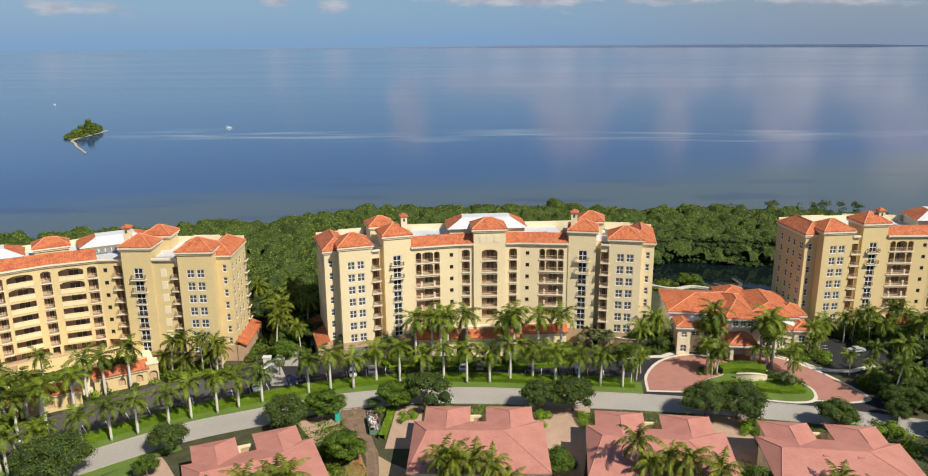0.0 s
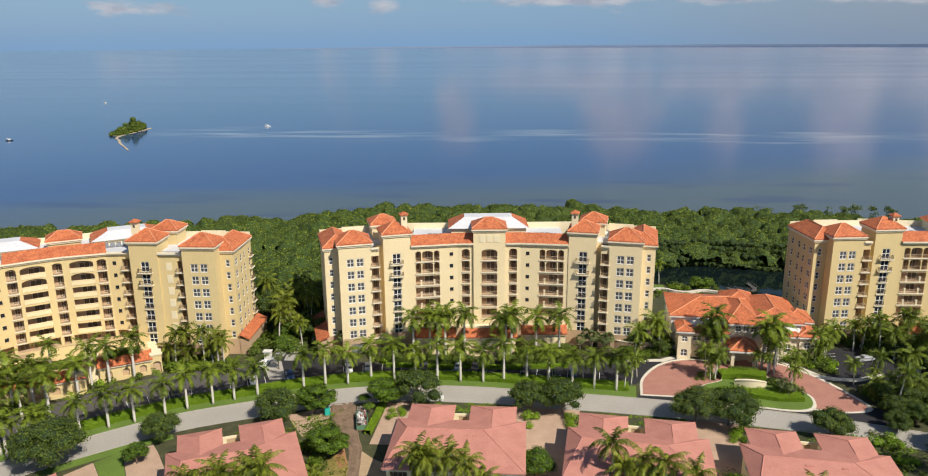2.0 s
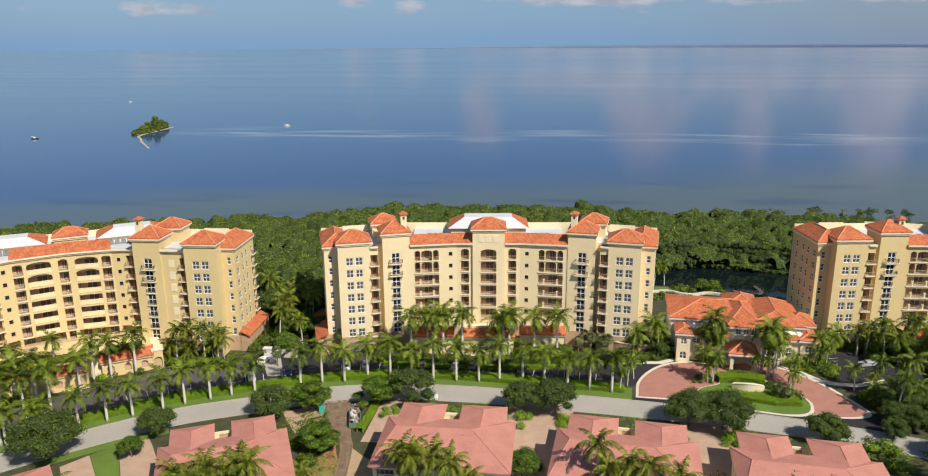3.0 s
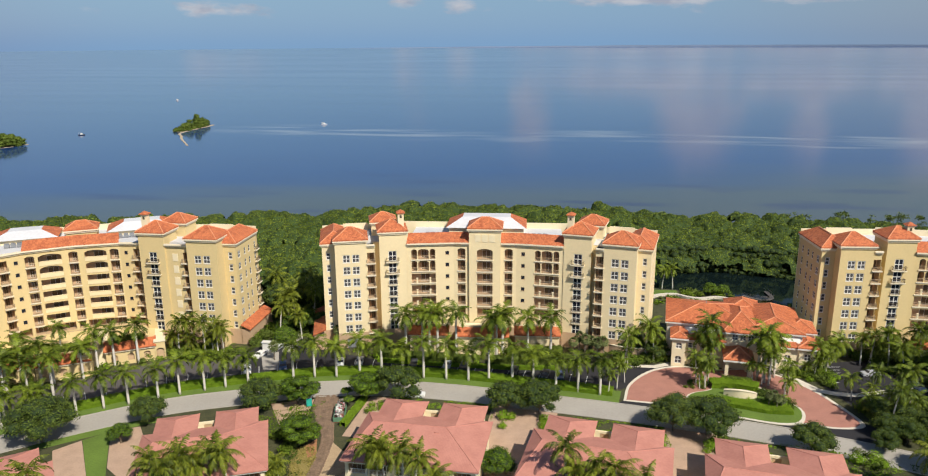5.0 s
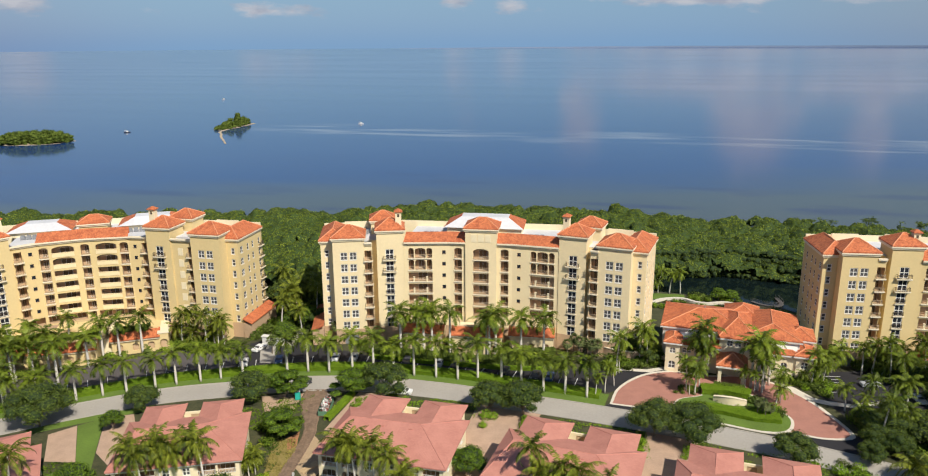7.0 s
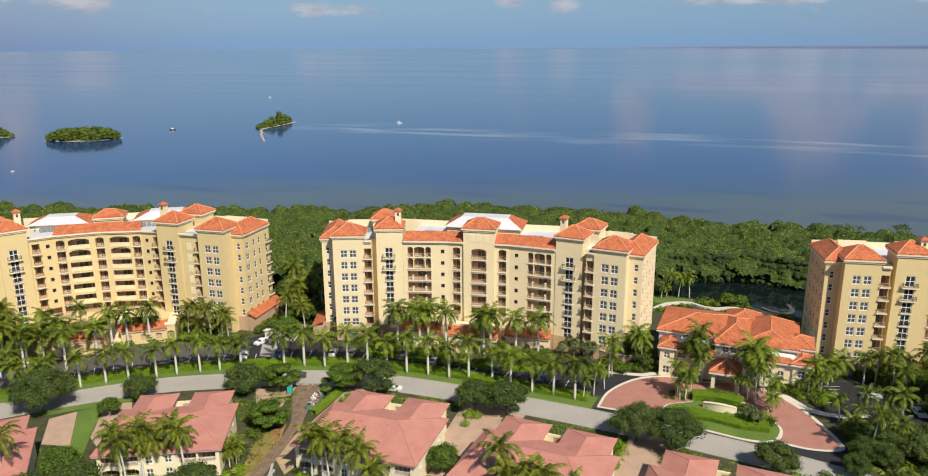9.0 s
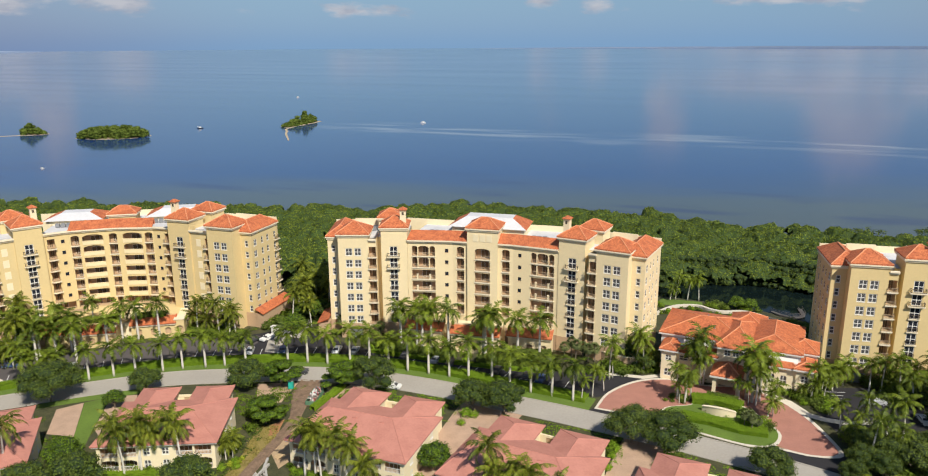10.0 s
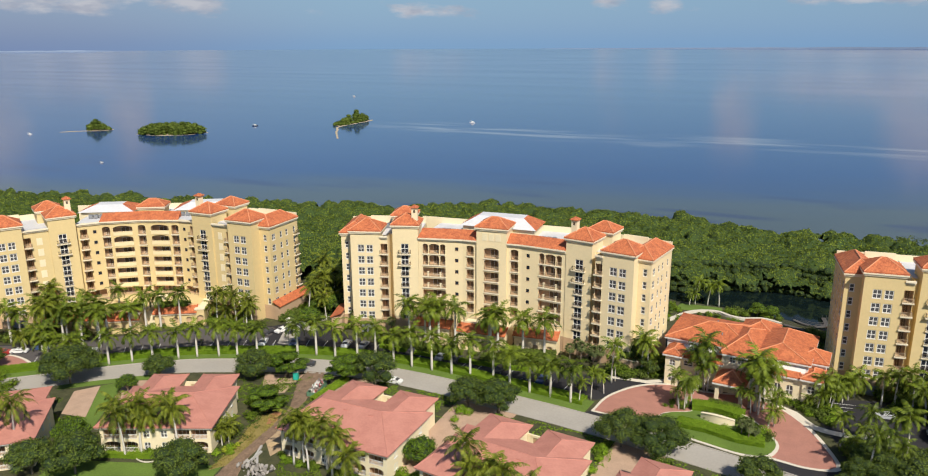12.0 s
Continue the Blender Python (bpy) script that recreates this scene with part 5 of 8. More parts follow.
    gw.box(w / 2 + 0.8, w / 2 + 2.1, D + 5.6, D + 5.9, 0, 4.3)
    gw.box(w / 2 - 2.3, w / 2 + 2.1, D + 5.55, D + 5.95, 4.3, 4.8)
    eg = part("entry_gate", gw, STUCCO_PALE, b)
    # brown infill added to imitate the dark shaded gap between the wings
    pn = MB()
    pn.box(w / 2 - 1.0, w / 2 + 0.8, D + 5.7, D + 5.8, 0, 4.3)
    part("gate_infill", pn, NICHE, eg, "brown infill standing in for the dark shaded gap behind the gate")
    e = MB()
    e.box(w / 2 - 2.3, w / 2 + 2.1, D + 1.6, D + 1.9, 0, 4.6)
    part("entry_wall", e, NICHE, b)
    return b


def white_rail(w):
    mb = MB()
    for z in (0.08, 0.92):
        mb.box(-w / 2, w / 2, 0.02, 0.1, z, z + 0.08)
    for i in range(13):
        x = -w / 2 + (w - 0.06) * i / 12
        mb.box(x, x + 0.06, 0.03, 0.09, 0.16, 0.92)
    return mb.mesh("railing", WHITE)


VL = "two-storey cream villa with a pink tiled roof, street-side garage wings"
villa(pose(-9.84, 119.2, 0, 0, 0, -1.1), VL)
villa(pose(22.4, 117.4, 0, 0, 0, -7.7), VL, 25.4)
villa(pose(54.6, 112.7, 0, 0, 0, -7.1), VL, 25.0)
villa(pose(-44.0, 105.1, 0, 0, 0, 23.1), VL, 22.5)
villa(pose(-70.8, 80.4, 0, 0, 0, 40), VL)


# ---- clubhouse ----
def clubhouse(at):
    b = thing("clubhouse", "low cream clubhouse with orange tiled hip roofs and a portico", "clubhouse", at)

    def block(x0, x1, y0, y1, z, h, front=(), over=0.6, material=None, run=None):
        holes = [(x - w / 2, x + w / 2, za, zb, r) for x, w, za, zb, r in front]
        mb = MB()
        P, u, n, W = wall_mesh(mb, (x0, y0), (x1, y0), 0, z, holes)
        mb.poly((x1, y0, 0), (x1, y1, 0), (x1, y1, z), (x1, y0, z))
        mb.poly((x1, y1, 0), (x0, y1, 0), (x0, y1, z), (x1, y1, z))
        mb.poly((x0, y1, 0), (x0, y0, 0), (x0, y0, z), (x0, y1, z))
        part("wall", mb, material or STUCCO_PALE, b)
        for x, w, za, zb, r in front:
            add_window(b, frame_at(P, n, x, za, 0.15), w, zb - za, max(2, int(w / 0.8)), 2)
        if h:
            add_hip(b, x0, x1, y0, y1, z + 0.3, h, over, cornice=False, run=run)
            c = MB()
            c.box(x0 - over - 0.03, x1 + over + 0.03, y0 - over - 0.03, y1 + over + 0.03, z - 0.35, z + 0.015)
            part("cornice", c, WHITE, b)
    # main halls and cross wings, under white upper walls
    block(-15.8, 4.4, -7.4, 9.9, 9.7, 2.4, over=0.6, material=WHITE)
    block(4.0, 16.5, -8.6, 9.2, 9.6, 2.5, over=0.6, material=WHITE, run=4.2)
    block(-1.9, 6.3, -11.5, 8.0, 9.75, 2.6, [(2.4, 1.5, 7.6, 9.2, 0.6), (4.3, 1.5, 7.6, 9.2, 0.6), (6.2, 1.5, 7.6, 9.2, 0.6)], run=8.5)
    block(-0.4, 7.4, 4.0, 12.6, 9.8, 2.2, run=4.0)
    block(13.6, 19.9, -4.6, 2.2, 8.7, 1.9, material=WHITE)
    # low front wings
    block(-14.5, -11.2, -13.6, -7.2, 7.8, 0.9, [(1.65, 1.5, 4.9, 6.5, 0.6), (1.65, 1.7, 0.9, 2.9, 0.7)])
    block(-11.2, -2.0, -11.6, -7.3, 6.9, 0.7, [(1.7, 2.2, 4.6, 6.0, 0), (4.7, 2.2, 4.6, 6.0, 0), (7.4, 1.6, 4.6, 6.0, 0)])
    block(6.4, 15.8, -10.4, -8.5, 6.7, 0.7, [(1.6, 1.5, 2.0, 4.6, 0.5), (4.2, 1.5, 2.0, 4.6, 0.5), (6.8, 1.5, 2.0, 4.6, 0.5)])
    block(15.8, 19.6, -10.8, -4.5, 6.9, 1.1, [(1.9, 1.6, 3.6, 5.4, 0.6)])
    # coves where the halls meet the low roofs
    for x0, x1, y0, y1, z0, z1 in ((-13.0, -4.0, -9.6, -7.45, 7.62, 8.7), (8.5, 16.0, -9.4, -8.65, 7.4, 8.6)):
        cv = MB()
        cv.prism([(x0, y0), (x1, y0), (x1, y1), (x0, y1)], z0, z0 + 0.3)
        cv.poly((x0, y0, z0 + 0.3), (x1, y0, z0 + 0.3), (x1, y1, z1), (x0, y1, z1))
        cv.poly((x0, y0, z0 + 0.3), (x0, y1, z1), (x0, y1, z0 + 0.3))
        cv.poly((x1, y0, z0 + 0.3), (x1, y1, z0 + 0.3), (x1, y1, z1))
        part("cove", cv, WHITE, b)
    # vents and small stacks on the tiles
    for x, y, z in ((-6.0, 3.0, 11.6), (-3.6, -3.6, 11.0), (9.5, -4.0, 11.0)):
        v = MB()
        v.tube([(x, y, z), (x, y, z + 0.7)], [0.16, 0.16], 8)
        part("vent_pipe", v, GREY, b)
    # portico on four piers, its ridge running back to the hall
    add_hip(b, -1.7, 4.2, -17.4, -11.4, 5.2, 2.2, 0.7, cornice=False)
    c = MB()
    c.box(-2.45, 4.95, -18.15, -10.7, 4.5, 4.915)
    part("portico_beam", c, WHITE, b)
    for x in (-1.4, 3.9):
        for y in (-17.1, -12.4):
            p = MB()
            p.box(x - 0.4, x + 0.4, y - 0.4, y + 0.4, 0.35, 4.5)
            p.box(x - 0.55, x + 0.55, y - 0.55, y + 0.55, 0, 0.35)
            p.box(x - 0.5, x + 0.5, y - 0.5, y + 0.5, 4.15, 4.49)
            part("pier", p, STUCCO_PALE, b)
    return b


clubhouse(pose(71.5, 195.0, 0, 0, 0, -6))


# ---- plants ----
rng = np.random.default_rng(7)


def frond_quads(base, yaw, e0, length, droop, leaf, pairs, width, rnd, vee=0.35):
    """One feather frond: a drooping midrib with leaflets on both sides, as quads."""
    out = []
    n = pairs
    p = np.array(base, float)
    side = np.array((-math.sin(yaw), math.cos(yaw), 0.0))
    for k in range(n):
        t = (k + 0.5) / n
        e = e0 - droop * (t ** 1.4)
        d = np.array((math.cos(yaw) * math.cos(e), math.sin(yaw) * math.cos(e), math.sin(e)))
        q = p + d * length / n
        up = np.cross(side, -d)
        up = up / np.linalg.norm(up)
        if up[2] < 0:
            up = -up
        r = side * 0.045 * (1.3 - t)
        out.append((p - r, p + r, q + r, q - r))
        if t > 0.10:
            ll = leaf * (0.35 + 1.15 * math.sin(math.pi * min(1.0, 0.12 + t * 0.92)) ** 0.8) * rnd.uniform(0.85, 1.15)
            for s in (-1, 1):
                dirn = side * s * 0.80 + d * 0.55 - np.array((0, 0, vee + rnd.uniform(-0.25, 0.3)))
                dirn = dirn / np.linalg.norm(dirn)
                w = d * width
                tip = p + dirn * ll
                out.append((p - w * 0.35, p + w, tip + w * 0.5, tip - w * 0.1))
        p = q
    return out


def palm_crown(rnd, z, fronds, length, leaf, pairs, width, lo=-0.5, hi=1.35, droop=1.5, vee=0.5):
    out = []
    for k in range(fronds):
        t = (k + 0.5) / fronds
        e0 = hi + (lo - hi) * t ** 0.85 + rnd.uniform(-0.1, 0.1)
        yaw = k * 2.399 + rnd.uniform(-0.25, 0.25)
        out += frond_quads((0, 0, z), yaw, e0, length * rnd.uniform(0.85, 1.08), droop * rnd.uniform(0.75, 1.2), leaf, pairs, width, rnd, vee)
    return np.array(out)


def trunk_mb(rnd, h, r0, r1, lean=0.0, bulge=0.0, sides=9):
    mb = MB()
    pts, rad = [], []
    ph = rnd.uniform(0, 6.28)
    for k in range(9):
        t = k / 8
        pts.append((lean * t * t * math.cos(ph), lean * t * t * math.sin(ph), h * t))
        rad.append(r0 + (r1 - r0) * t + bulge * math.sin(math.pi * min(1, t * 1.25)) + (0.12 * r0 if k == 0 else 0))
    mb.tube(pts, rad, sides)
    return mb, pts[-1]




def proto_royal(seed, h):
    rnd = np.random.default_rng(seed)
    mb, top = trunk_mb(rnd, h, 0.27, 0.19, 0.0, 0.05)
    cs = MB()
    cs.tube([(0, 0, h - 0.05), (0, 0, h + 0.5), (0, 0, h + 1.5)], [0.2, 0.22, 0.09], 8)
    cr = palm_crown(rnd, h + 1.35, 17, 4.5, 0.66, 17, 0.19, -0.55, 1.25, 1.55, 0.2)
    return (mb.mesh("trunk", PALM_TRUNK, True), cs.mesh("crownshaft", CROWNSHAFT, True), quads_mesh("crown", cr, FROND))


def proto_coco(seed, h, leafmat=None, fronds=19, pairs=21, width=0.15, length=4.7):
    rnd = np.random.default_rng(seed)
    mb, top = trunk_mb(rnd, h, 0.22, 0.13, 1.0, 0.0)
    cr = palm_crown(rnd, h, fronds, length, 0.62, pairs, width, -0.65, 1.50, 1.85, 0.6)
    cr = cr + np.array((top[0], top[1], 0))
    return (mb.mesh("trunk", PALM_TRUNK, True), quads_mesh("crown", cr, leafmat or FROND_COCO))


def proto_fan(seed, h):
    rnd = np.random.default_rng(seed)
    mb, top = trunk_mb(rnd, h, 0.2, 0.17)
    out = []
    for k in range(40):
        yaw, e = k * 2.399, 1.40 - 2.5 * (k / 39)
        d = np.array((math.cos(yaw) * math.cos(e), math.sin(yaw) * math.cos(e), math.sin(e)))
        s = np.array((-math.sin(yaw), math.cos(yaw), 0.0))
        c = np.array((0, 0, h)) + d * rnd.uniform(0.8, 1.2)
        for j in range(11):
            a = (j - 5) * 0.25
            q = d * math.cos(a) + s * math.sin(a)
            q = q - np.array((0, 0, 0.25 + 0.12 * abs(j - 5) / 5))
            w = (s * math.cos(a) - d * math.sin(a)) * 0.085
            L_ = rnd.uniform(0.8, 1.1)
            out.append((c - w * 0.2, c + w * 0.2, c + q * L_ * 0.6 + w, c + q * L_ * 0.6 - w))
            out.append((c + q * L_ * 0.6 - w, c + q * L_ * 0.6 + w, c + q * L_ - np.array((0, 0, 0.15)) + w * 0.2, c + q * L_ - np.array((0, 0, 0.15)) - w * 0.2))
    return (mb.mesh("trunk", BARK, True), quads_mesh("crown", np.array(out), FAN_LEAF))


def leaf_cloud(rnd, blobs, per, size, inner=0.80, floor=-1.0, tilt=0.42):
    """Leaf clumps scattered through the outer part of a set of blobs (x, y, z, rx, rz)."""
    C = []
    for bx, by, bz, rx, rz in blobs:
        n = int(per * rx * rx)
        d = rnd.normal(size=(n, 3))
        d /= np.linalg.norm(d, axis=1, keepdims=True)
        d = d[d[:, 2] > floor]
        n = len(d)
        r = rnd.uniform(inner, 1.08, size=(n, 1))
        p = d * r * np.array((rx, rx, rz)) + np.array((bx, by, bz))
        nn = d + rnd.normal(scale=tilt, size=(n, 3)) + np.array((0, 0, 0.2))
        nn /= np.linalg.norm(nn, axis=1, keepdims=True)
        a = np.cross(nn, rnd.normal(size=(n, 3)))
        a /= np.linalg.norm(a, axis=1, keepdims=True)
        b = np.cross(nn, a)
        s = rnd.uniform(0.55, 1.25, size=(n, 1)) * size
        a, b = a * s, b * s * 0.62
        C.append(np.stack((p - a, p - b * 0.9, p + a, p + b), axis=1))
    return np.concatenate(C)


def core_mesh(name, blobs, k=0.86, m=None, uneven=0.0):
    """Dense inner masses of a crown, by default in a leaf tone darkened as shade."""
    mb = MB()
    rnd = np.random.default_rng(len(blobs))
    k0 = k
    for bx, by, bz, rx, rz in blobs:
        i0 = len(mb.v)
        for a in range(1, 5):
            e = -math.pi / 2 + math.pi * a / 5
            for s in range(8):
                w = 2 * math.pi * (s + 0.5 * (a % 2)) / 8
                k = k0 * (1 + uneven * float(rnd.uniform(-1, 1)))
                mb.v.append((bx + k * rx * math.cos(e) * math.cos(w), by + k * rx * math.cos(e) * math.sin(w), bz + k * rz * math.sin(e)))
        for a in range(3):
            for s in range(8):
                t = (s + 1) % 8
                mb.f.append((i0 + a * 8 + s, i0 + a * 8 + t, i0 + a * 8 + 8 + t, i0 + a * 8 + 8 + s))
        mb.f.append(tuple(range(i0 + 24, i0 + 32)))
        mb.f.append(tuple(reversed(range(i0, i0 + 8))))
    return mb.mesh(name, m or LEAF_SHADE, True)


def proto_tree(seed, h, R, leafmat, per=270, size=0.15, trunk=2.0):
    rnd = np.random.default_rng(seed)
    mb = MB()
    mb.tube([(0, 0, 0), (0.05, 0, trunk * 0.6), (0, 0.08, trunk)], [0.26, 0.2, 0.17], 8)
    blobs = []
    k = 19
    for i in range(k):
        a = i * 2.399
        rr = R * 0.74 * math.sqrt((i + 0.4) / k)
        bx, by = rr * math.cos(a), rr * math.sin(a)
        br = R * rnd.uniform(0.22, 0.40)
        bz = trunk + (h - trunk) * (0.72 - 0.72 * (rr / R) ** 2) + rnd.uniform(-0.7, 0.6)
        blobs.append((bx, by, bz, br, br * rnd.uniform(0.62, 0.85)))
        if i % 2 == 0:
            mb.tube([(0, 0.05, trunk * 0.9), (bx * 0.45, by * 0.45, trunk + (bz - trunk) * 0.55), (bx, by, bz)], [0.12, 0.08, 0.03], 6, False)
    cr = leaf_cloud(rnd, blobs, per, size, 0.62, -0.75)
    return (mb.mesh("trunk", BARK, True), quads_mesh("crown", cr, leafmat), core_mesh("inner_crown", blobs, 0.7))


def proto_layered(seed, h, R):
    """A wide tree whose leaves lie in flat tiers."""
    rnd = np.random.default_rng(seed)
    mb = MB()
    mb.tube([(0, 0, 0), (0.1, 0, 1.2), (0, 0.1, 2.2)], [0.24, 0.19, 0.15], 8)
    blobs = []
    for i in range(22):
        a, q = i * 2.399, math.sqrt((i + 0.3) / 22)
        tier = (0, 2, 1)[i % 3]
        rr = R * q * (0.95 - 0.18 * tier)
        bx, by, bz = rr * math.cos(a), rr * math.sin(a), h * (0.50 + 0.19 * tier) - 0.9 * q * q + rnd.uniform(-0.15, 0.15)
        br = R * rnd.uniform(0.22, 0.34)
        blobs.append((bx, by, bz, br * 1.12, br * 0.36))
        if i % 2:
            mb.tube([(0, 0.1, 2.0), (bx * 0.5, by * 0.5, bz - 0.5), (bx, by, bz)], [0.09, 0.06, 0.03], 6, False)
    cr = leaf_cloud(rnd, blobs, 270, 0.20, 0.4, -0.6, 0.3)
    return (mb.mesh("trunk", BARK, True), quads_mesh("crown", cr, LEAF_GARDEN), core_mesh("inner_crown", blobs, 0.74))


def proto_shrub(seed, leafmat, clipped=False):
    rnd = np.random.default_rng(seed)
    blobs = [(rnd.uniform(-0.5, 0.5), rnd.uniform(-0.5, 0.5), 0.5 + rnd.uniform(0, 0.35), rnd.uniform(0.5, 0.75), rnd.uniform(0.45, 0.6)) for _ in range(5)]
    if clipped:  # one rounded head
        blobs = [(0.0, 0.0, 0.66, 0.86, 0.68), (0.25, 0.1, 0.5, 0.7, 0.52), (-0.2, -0.2, 0.5, 0.7, 0.52)]
        return quads_mesh("shrub", leaf_cloud(rnd, blobs, 150, 0.15, 0.9, -1.0, 0.25), leafmat)
    return quads_mesh("shrub", leaf_cloud(rnd, blobs, 112, 0.17), leafmat)


P_ROYAL = [proto_royal(s, h) for s, h in ((1, 6.3), (2, 6.9), (3, 7.5), (4, 8.2))]
P_COCO = [proto_coco(s, h) for s, h in ((11, 9.6), (12, 10.6), (13, 8.4), (17, 5.0))]
P_COCO_DARK = [proto_coco(s, h, FROND, 18, 16, 0.17, 4.3) for s, h in ((14, 8.6), (15, 9.8), (16, 7.4), (18, 5.0))]
P_FAN = [proto_fan(s, h) for s, h in ((21, 5.0), (22, 6.2))]
P_OAK = [proto_tree(s, 7.6, 5.2, LEAF_OAK, 125, 0.19, 1.3) for s in (31, 32, 33)]
P_OAK_BIG = [proto_tree(s, 11.4, 8.0, LEAF_OAK, 95, 0.21, 2.0) for s in (35, 36)]
P_LUSH = [proto_tree(s, 5.4, 3.5, LEAF_GARDEN, 200, 0.155, 1.0) for s in (41, 42)]
P_LAYERED = [proto_layered(s, 6.6, 5.0) for s in (45, 46)]
P_SHRUB = [proto_shrub(51, LEAF_HEDGE, True), proto_shrub(52, LEAF_OAK), proto_shrub(53, LEAF_BRIGHT), proto_shrub(54, LEAF_LIME)]


def plant(kind, protos, names, x, y, label, cat, group, s=1.0, z=0.0, pick=None):
    pr = protos[int(rng.integers(len(protos))) if pick is None else pick]
    m = pose(x, y, z, 0, 0, float(rng.uniform(0, 360))) @ Matrix.Diagonal((s, s, s * float(rng.uniform(0.94, 1.07)), 1))
    t = thing(kind, label, cat, m, group)
    for nm, me in zip(names, pr):
        part(nm, me, None, t)
    return t


def on_podium(x, y, edge=0.0):
    """Whether a place lies on the raised terrace before the solid-balcony building."""
    dx, dy = x + 98.85, y - 169.1
    lx, ly = dx * 0.866 + dy * 0.5, dy * 0.866 - dx * 0.5
    front = -15.6 if lx < -9 else (-16.8 if lx < 3.6 else -12.4)
    return -22.4 - edge < lx < 20.8 + edge and front - edge < ly < 8


def royal(x, y, s=1.0, pick=None, z=0.0, label="royal palm with pale smooth trunk and green crown", group="royal palms"):
    plant("royal_palm", P_ROYAL, ("trunk", "crownshaft", "crown"), x, y, label, "palm tree", group, s, z, pick)


def coco(x, y, s=1.0, pick=None, pale=False):
    if on_podium(x, y, 0.8):
        return
    plant("coconut_palm", P_COCO if y < 140 or pale else P_COCO_DARK, ("trunk", "crown"), x, y, "coconut palm with drooping yellow-green fronds" if y < 140 or pale else "coconut palm with drooping dark green fronds", "palm tree", "coconut palms", s, 0, pick)


def fan(x, y, s=1.0):
    plant("fan_palm", P_FAN, ("trunk", "crown"), x, y, "cabbage palm with dense round fan-leaved head", "palm tree", "fan palms", s)


def oak(x, y, s=1.0):
    big = s >= 1.3 and y < 150 and x < 100
    plant("oak_tree", P_OAK_BIG if big else P_OAK, ("trunk", "crown", "inner_crown"), x, y, "spreading dark green oak with a dense crown", "tree", "street oaks", s / 1.72 if big else s)


def lush(x, y, s=1.0):
    plant("garden_tree", P_LUSH, ("trunk", "crown", "inner_crown"), x, y, "bright green garden tree with layered leaves", "tree", "garden trees", s)


def layered(x, y, s=1.0):
    plant("flame_tree", P_LAYERED, ("trunk", "crown", "inner_crown"), x, y, "wide green tree with leaves in flat feathery tiers", "tree", "layered trees", s)


def shrub(x, y, s=1.0, k=0, z=0.0):
    m = pose(x, y, z, 0, 0, float(rng.uniform(0, 360))) @ Matrix.Diagonal((s, s, s * 0.9, 1))
    solo("shrub", P_SHRUB[k], None, ("clipped bright green shrub", "dark green leafy shrub", "light green leafy shrub", "lime yellow leafy shrub")[k], "shrub", "shrubs", at=m)


# royal palms along the hedge
for x, y in ((-88, 128), (-83, 132.5), (-78.1, 137.2), (-73.8, 140.8), (-69.4, 143.5), (-64.2, 147.2), (-60.3, 149.9), (-55.4, 152.6), (-51.3, 155), (-46.6, 157.4), (-36.8, 161.8), (-31.9, 163.4), (-26.6, 164.3), (-21.4, 166.9), (-15.7, 166.8), (-10.4, 166.8), (-5.1, 166.8), (0.5, 167), (6, 167), (11, 167.2), (16.6, 168.6), (21.8, 166.3), (27.3, 165), (32.5, 164.8), (37.6, 164)):
    royal(x, y, 1.08 if x > -48 else 1.0, None if x > -48 else int(rng.integers(2)))
# second line at the parking's inner side, and palms on the terraces
for x, y in ((-12.6, 179.8), (-8.4, 181.2), (-4.4, 181.4), (-6.2, 179.6), (0.6, 181.2), (10.4, 181.2), (12.8, 181.4), (11.4, 179.8), (19.2, 183), (25.2, 182.6)):
    royal(x, y, 1.22, 3)
for x, y in ((-109, 142), (-89, 144.2), (-75, 168.5), (-115, 137)):
    if not on_podium(x, y, 0.8):
        royal(x, y, 1.1, 3)
for lx, ly, k in ((8.6, -13.8, 3), (14.2, -13.6, 3), (-7.4, -18.4, 3), (-4.8, -18.2, 2), (1.8, -18.8, 1), (4.7, -14.4, 2), (-20.5, -17.6, 3), (-17, -17.6, 3), (-11.6, -17.4, 2)):
    royal(-98.85 + lx * 0.866 - ly * 0.5, 169.1 + lx * 0.5 + ly * 0.866, 1.12, k)
for lx, ly in ((-12, -12), (-3.5, -10)):  # on the terrace
    royal(-98.85 + lx * 0.866 - ly * 0.5, 169.1 + lx * 0.5 + ly * 0.866, 0.85, 0, 4.55)
for x, y in ((-117, 151), (-113, 149), (-104.6, 137.2), (-103, 138.8), (-107, 144)):
    coco(x, y, 1.1, 1, True)
for x, y in ((-106, 134.8), (-101.6, 136.2), (-104, 140.6), (-107.6, 138.4)):
    coco(x, y, 1.0, 3)
# oaks and trees along the street
for x, y, s in ((-77.6, 125.2, 1.75), (-60.2, 136.6, 0.85), (-38.2, 146.2, 1.05), (-8.6, 154.2, 1.2), (17.0, 152.2, 1.05), (24.2, 152.8, 1.15), (52.6, 149.2, 1.32), (59.4, 148.6, 1.5), (79.2, 144.8, 0.88), (-42.4, 97.4, 1.15), (-50, 94, 1.0), (-22.4, 104.6, 1.15), (103, 139, 1.1)):
    oak(x, y, s)
for x, y, s in ((-61, 127.5, 0.8), (17.5, 127, 1.15), (52.5, 119, 1.15), (-51.5, 104.5, 1.25)):
    lush(x, y, s)
for x, y, s in ((-31.0, 149.6, 1.0), (-15.8, 153.2, 1.05), (-24.0, 132.2, 0.92)):
    layered(x, y, s)
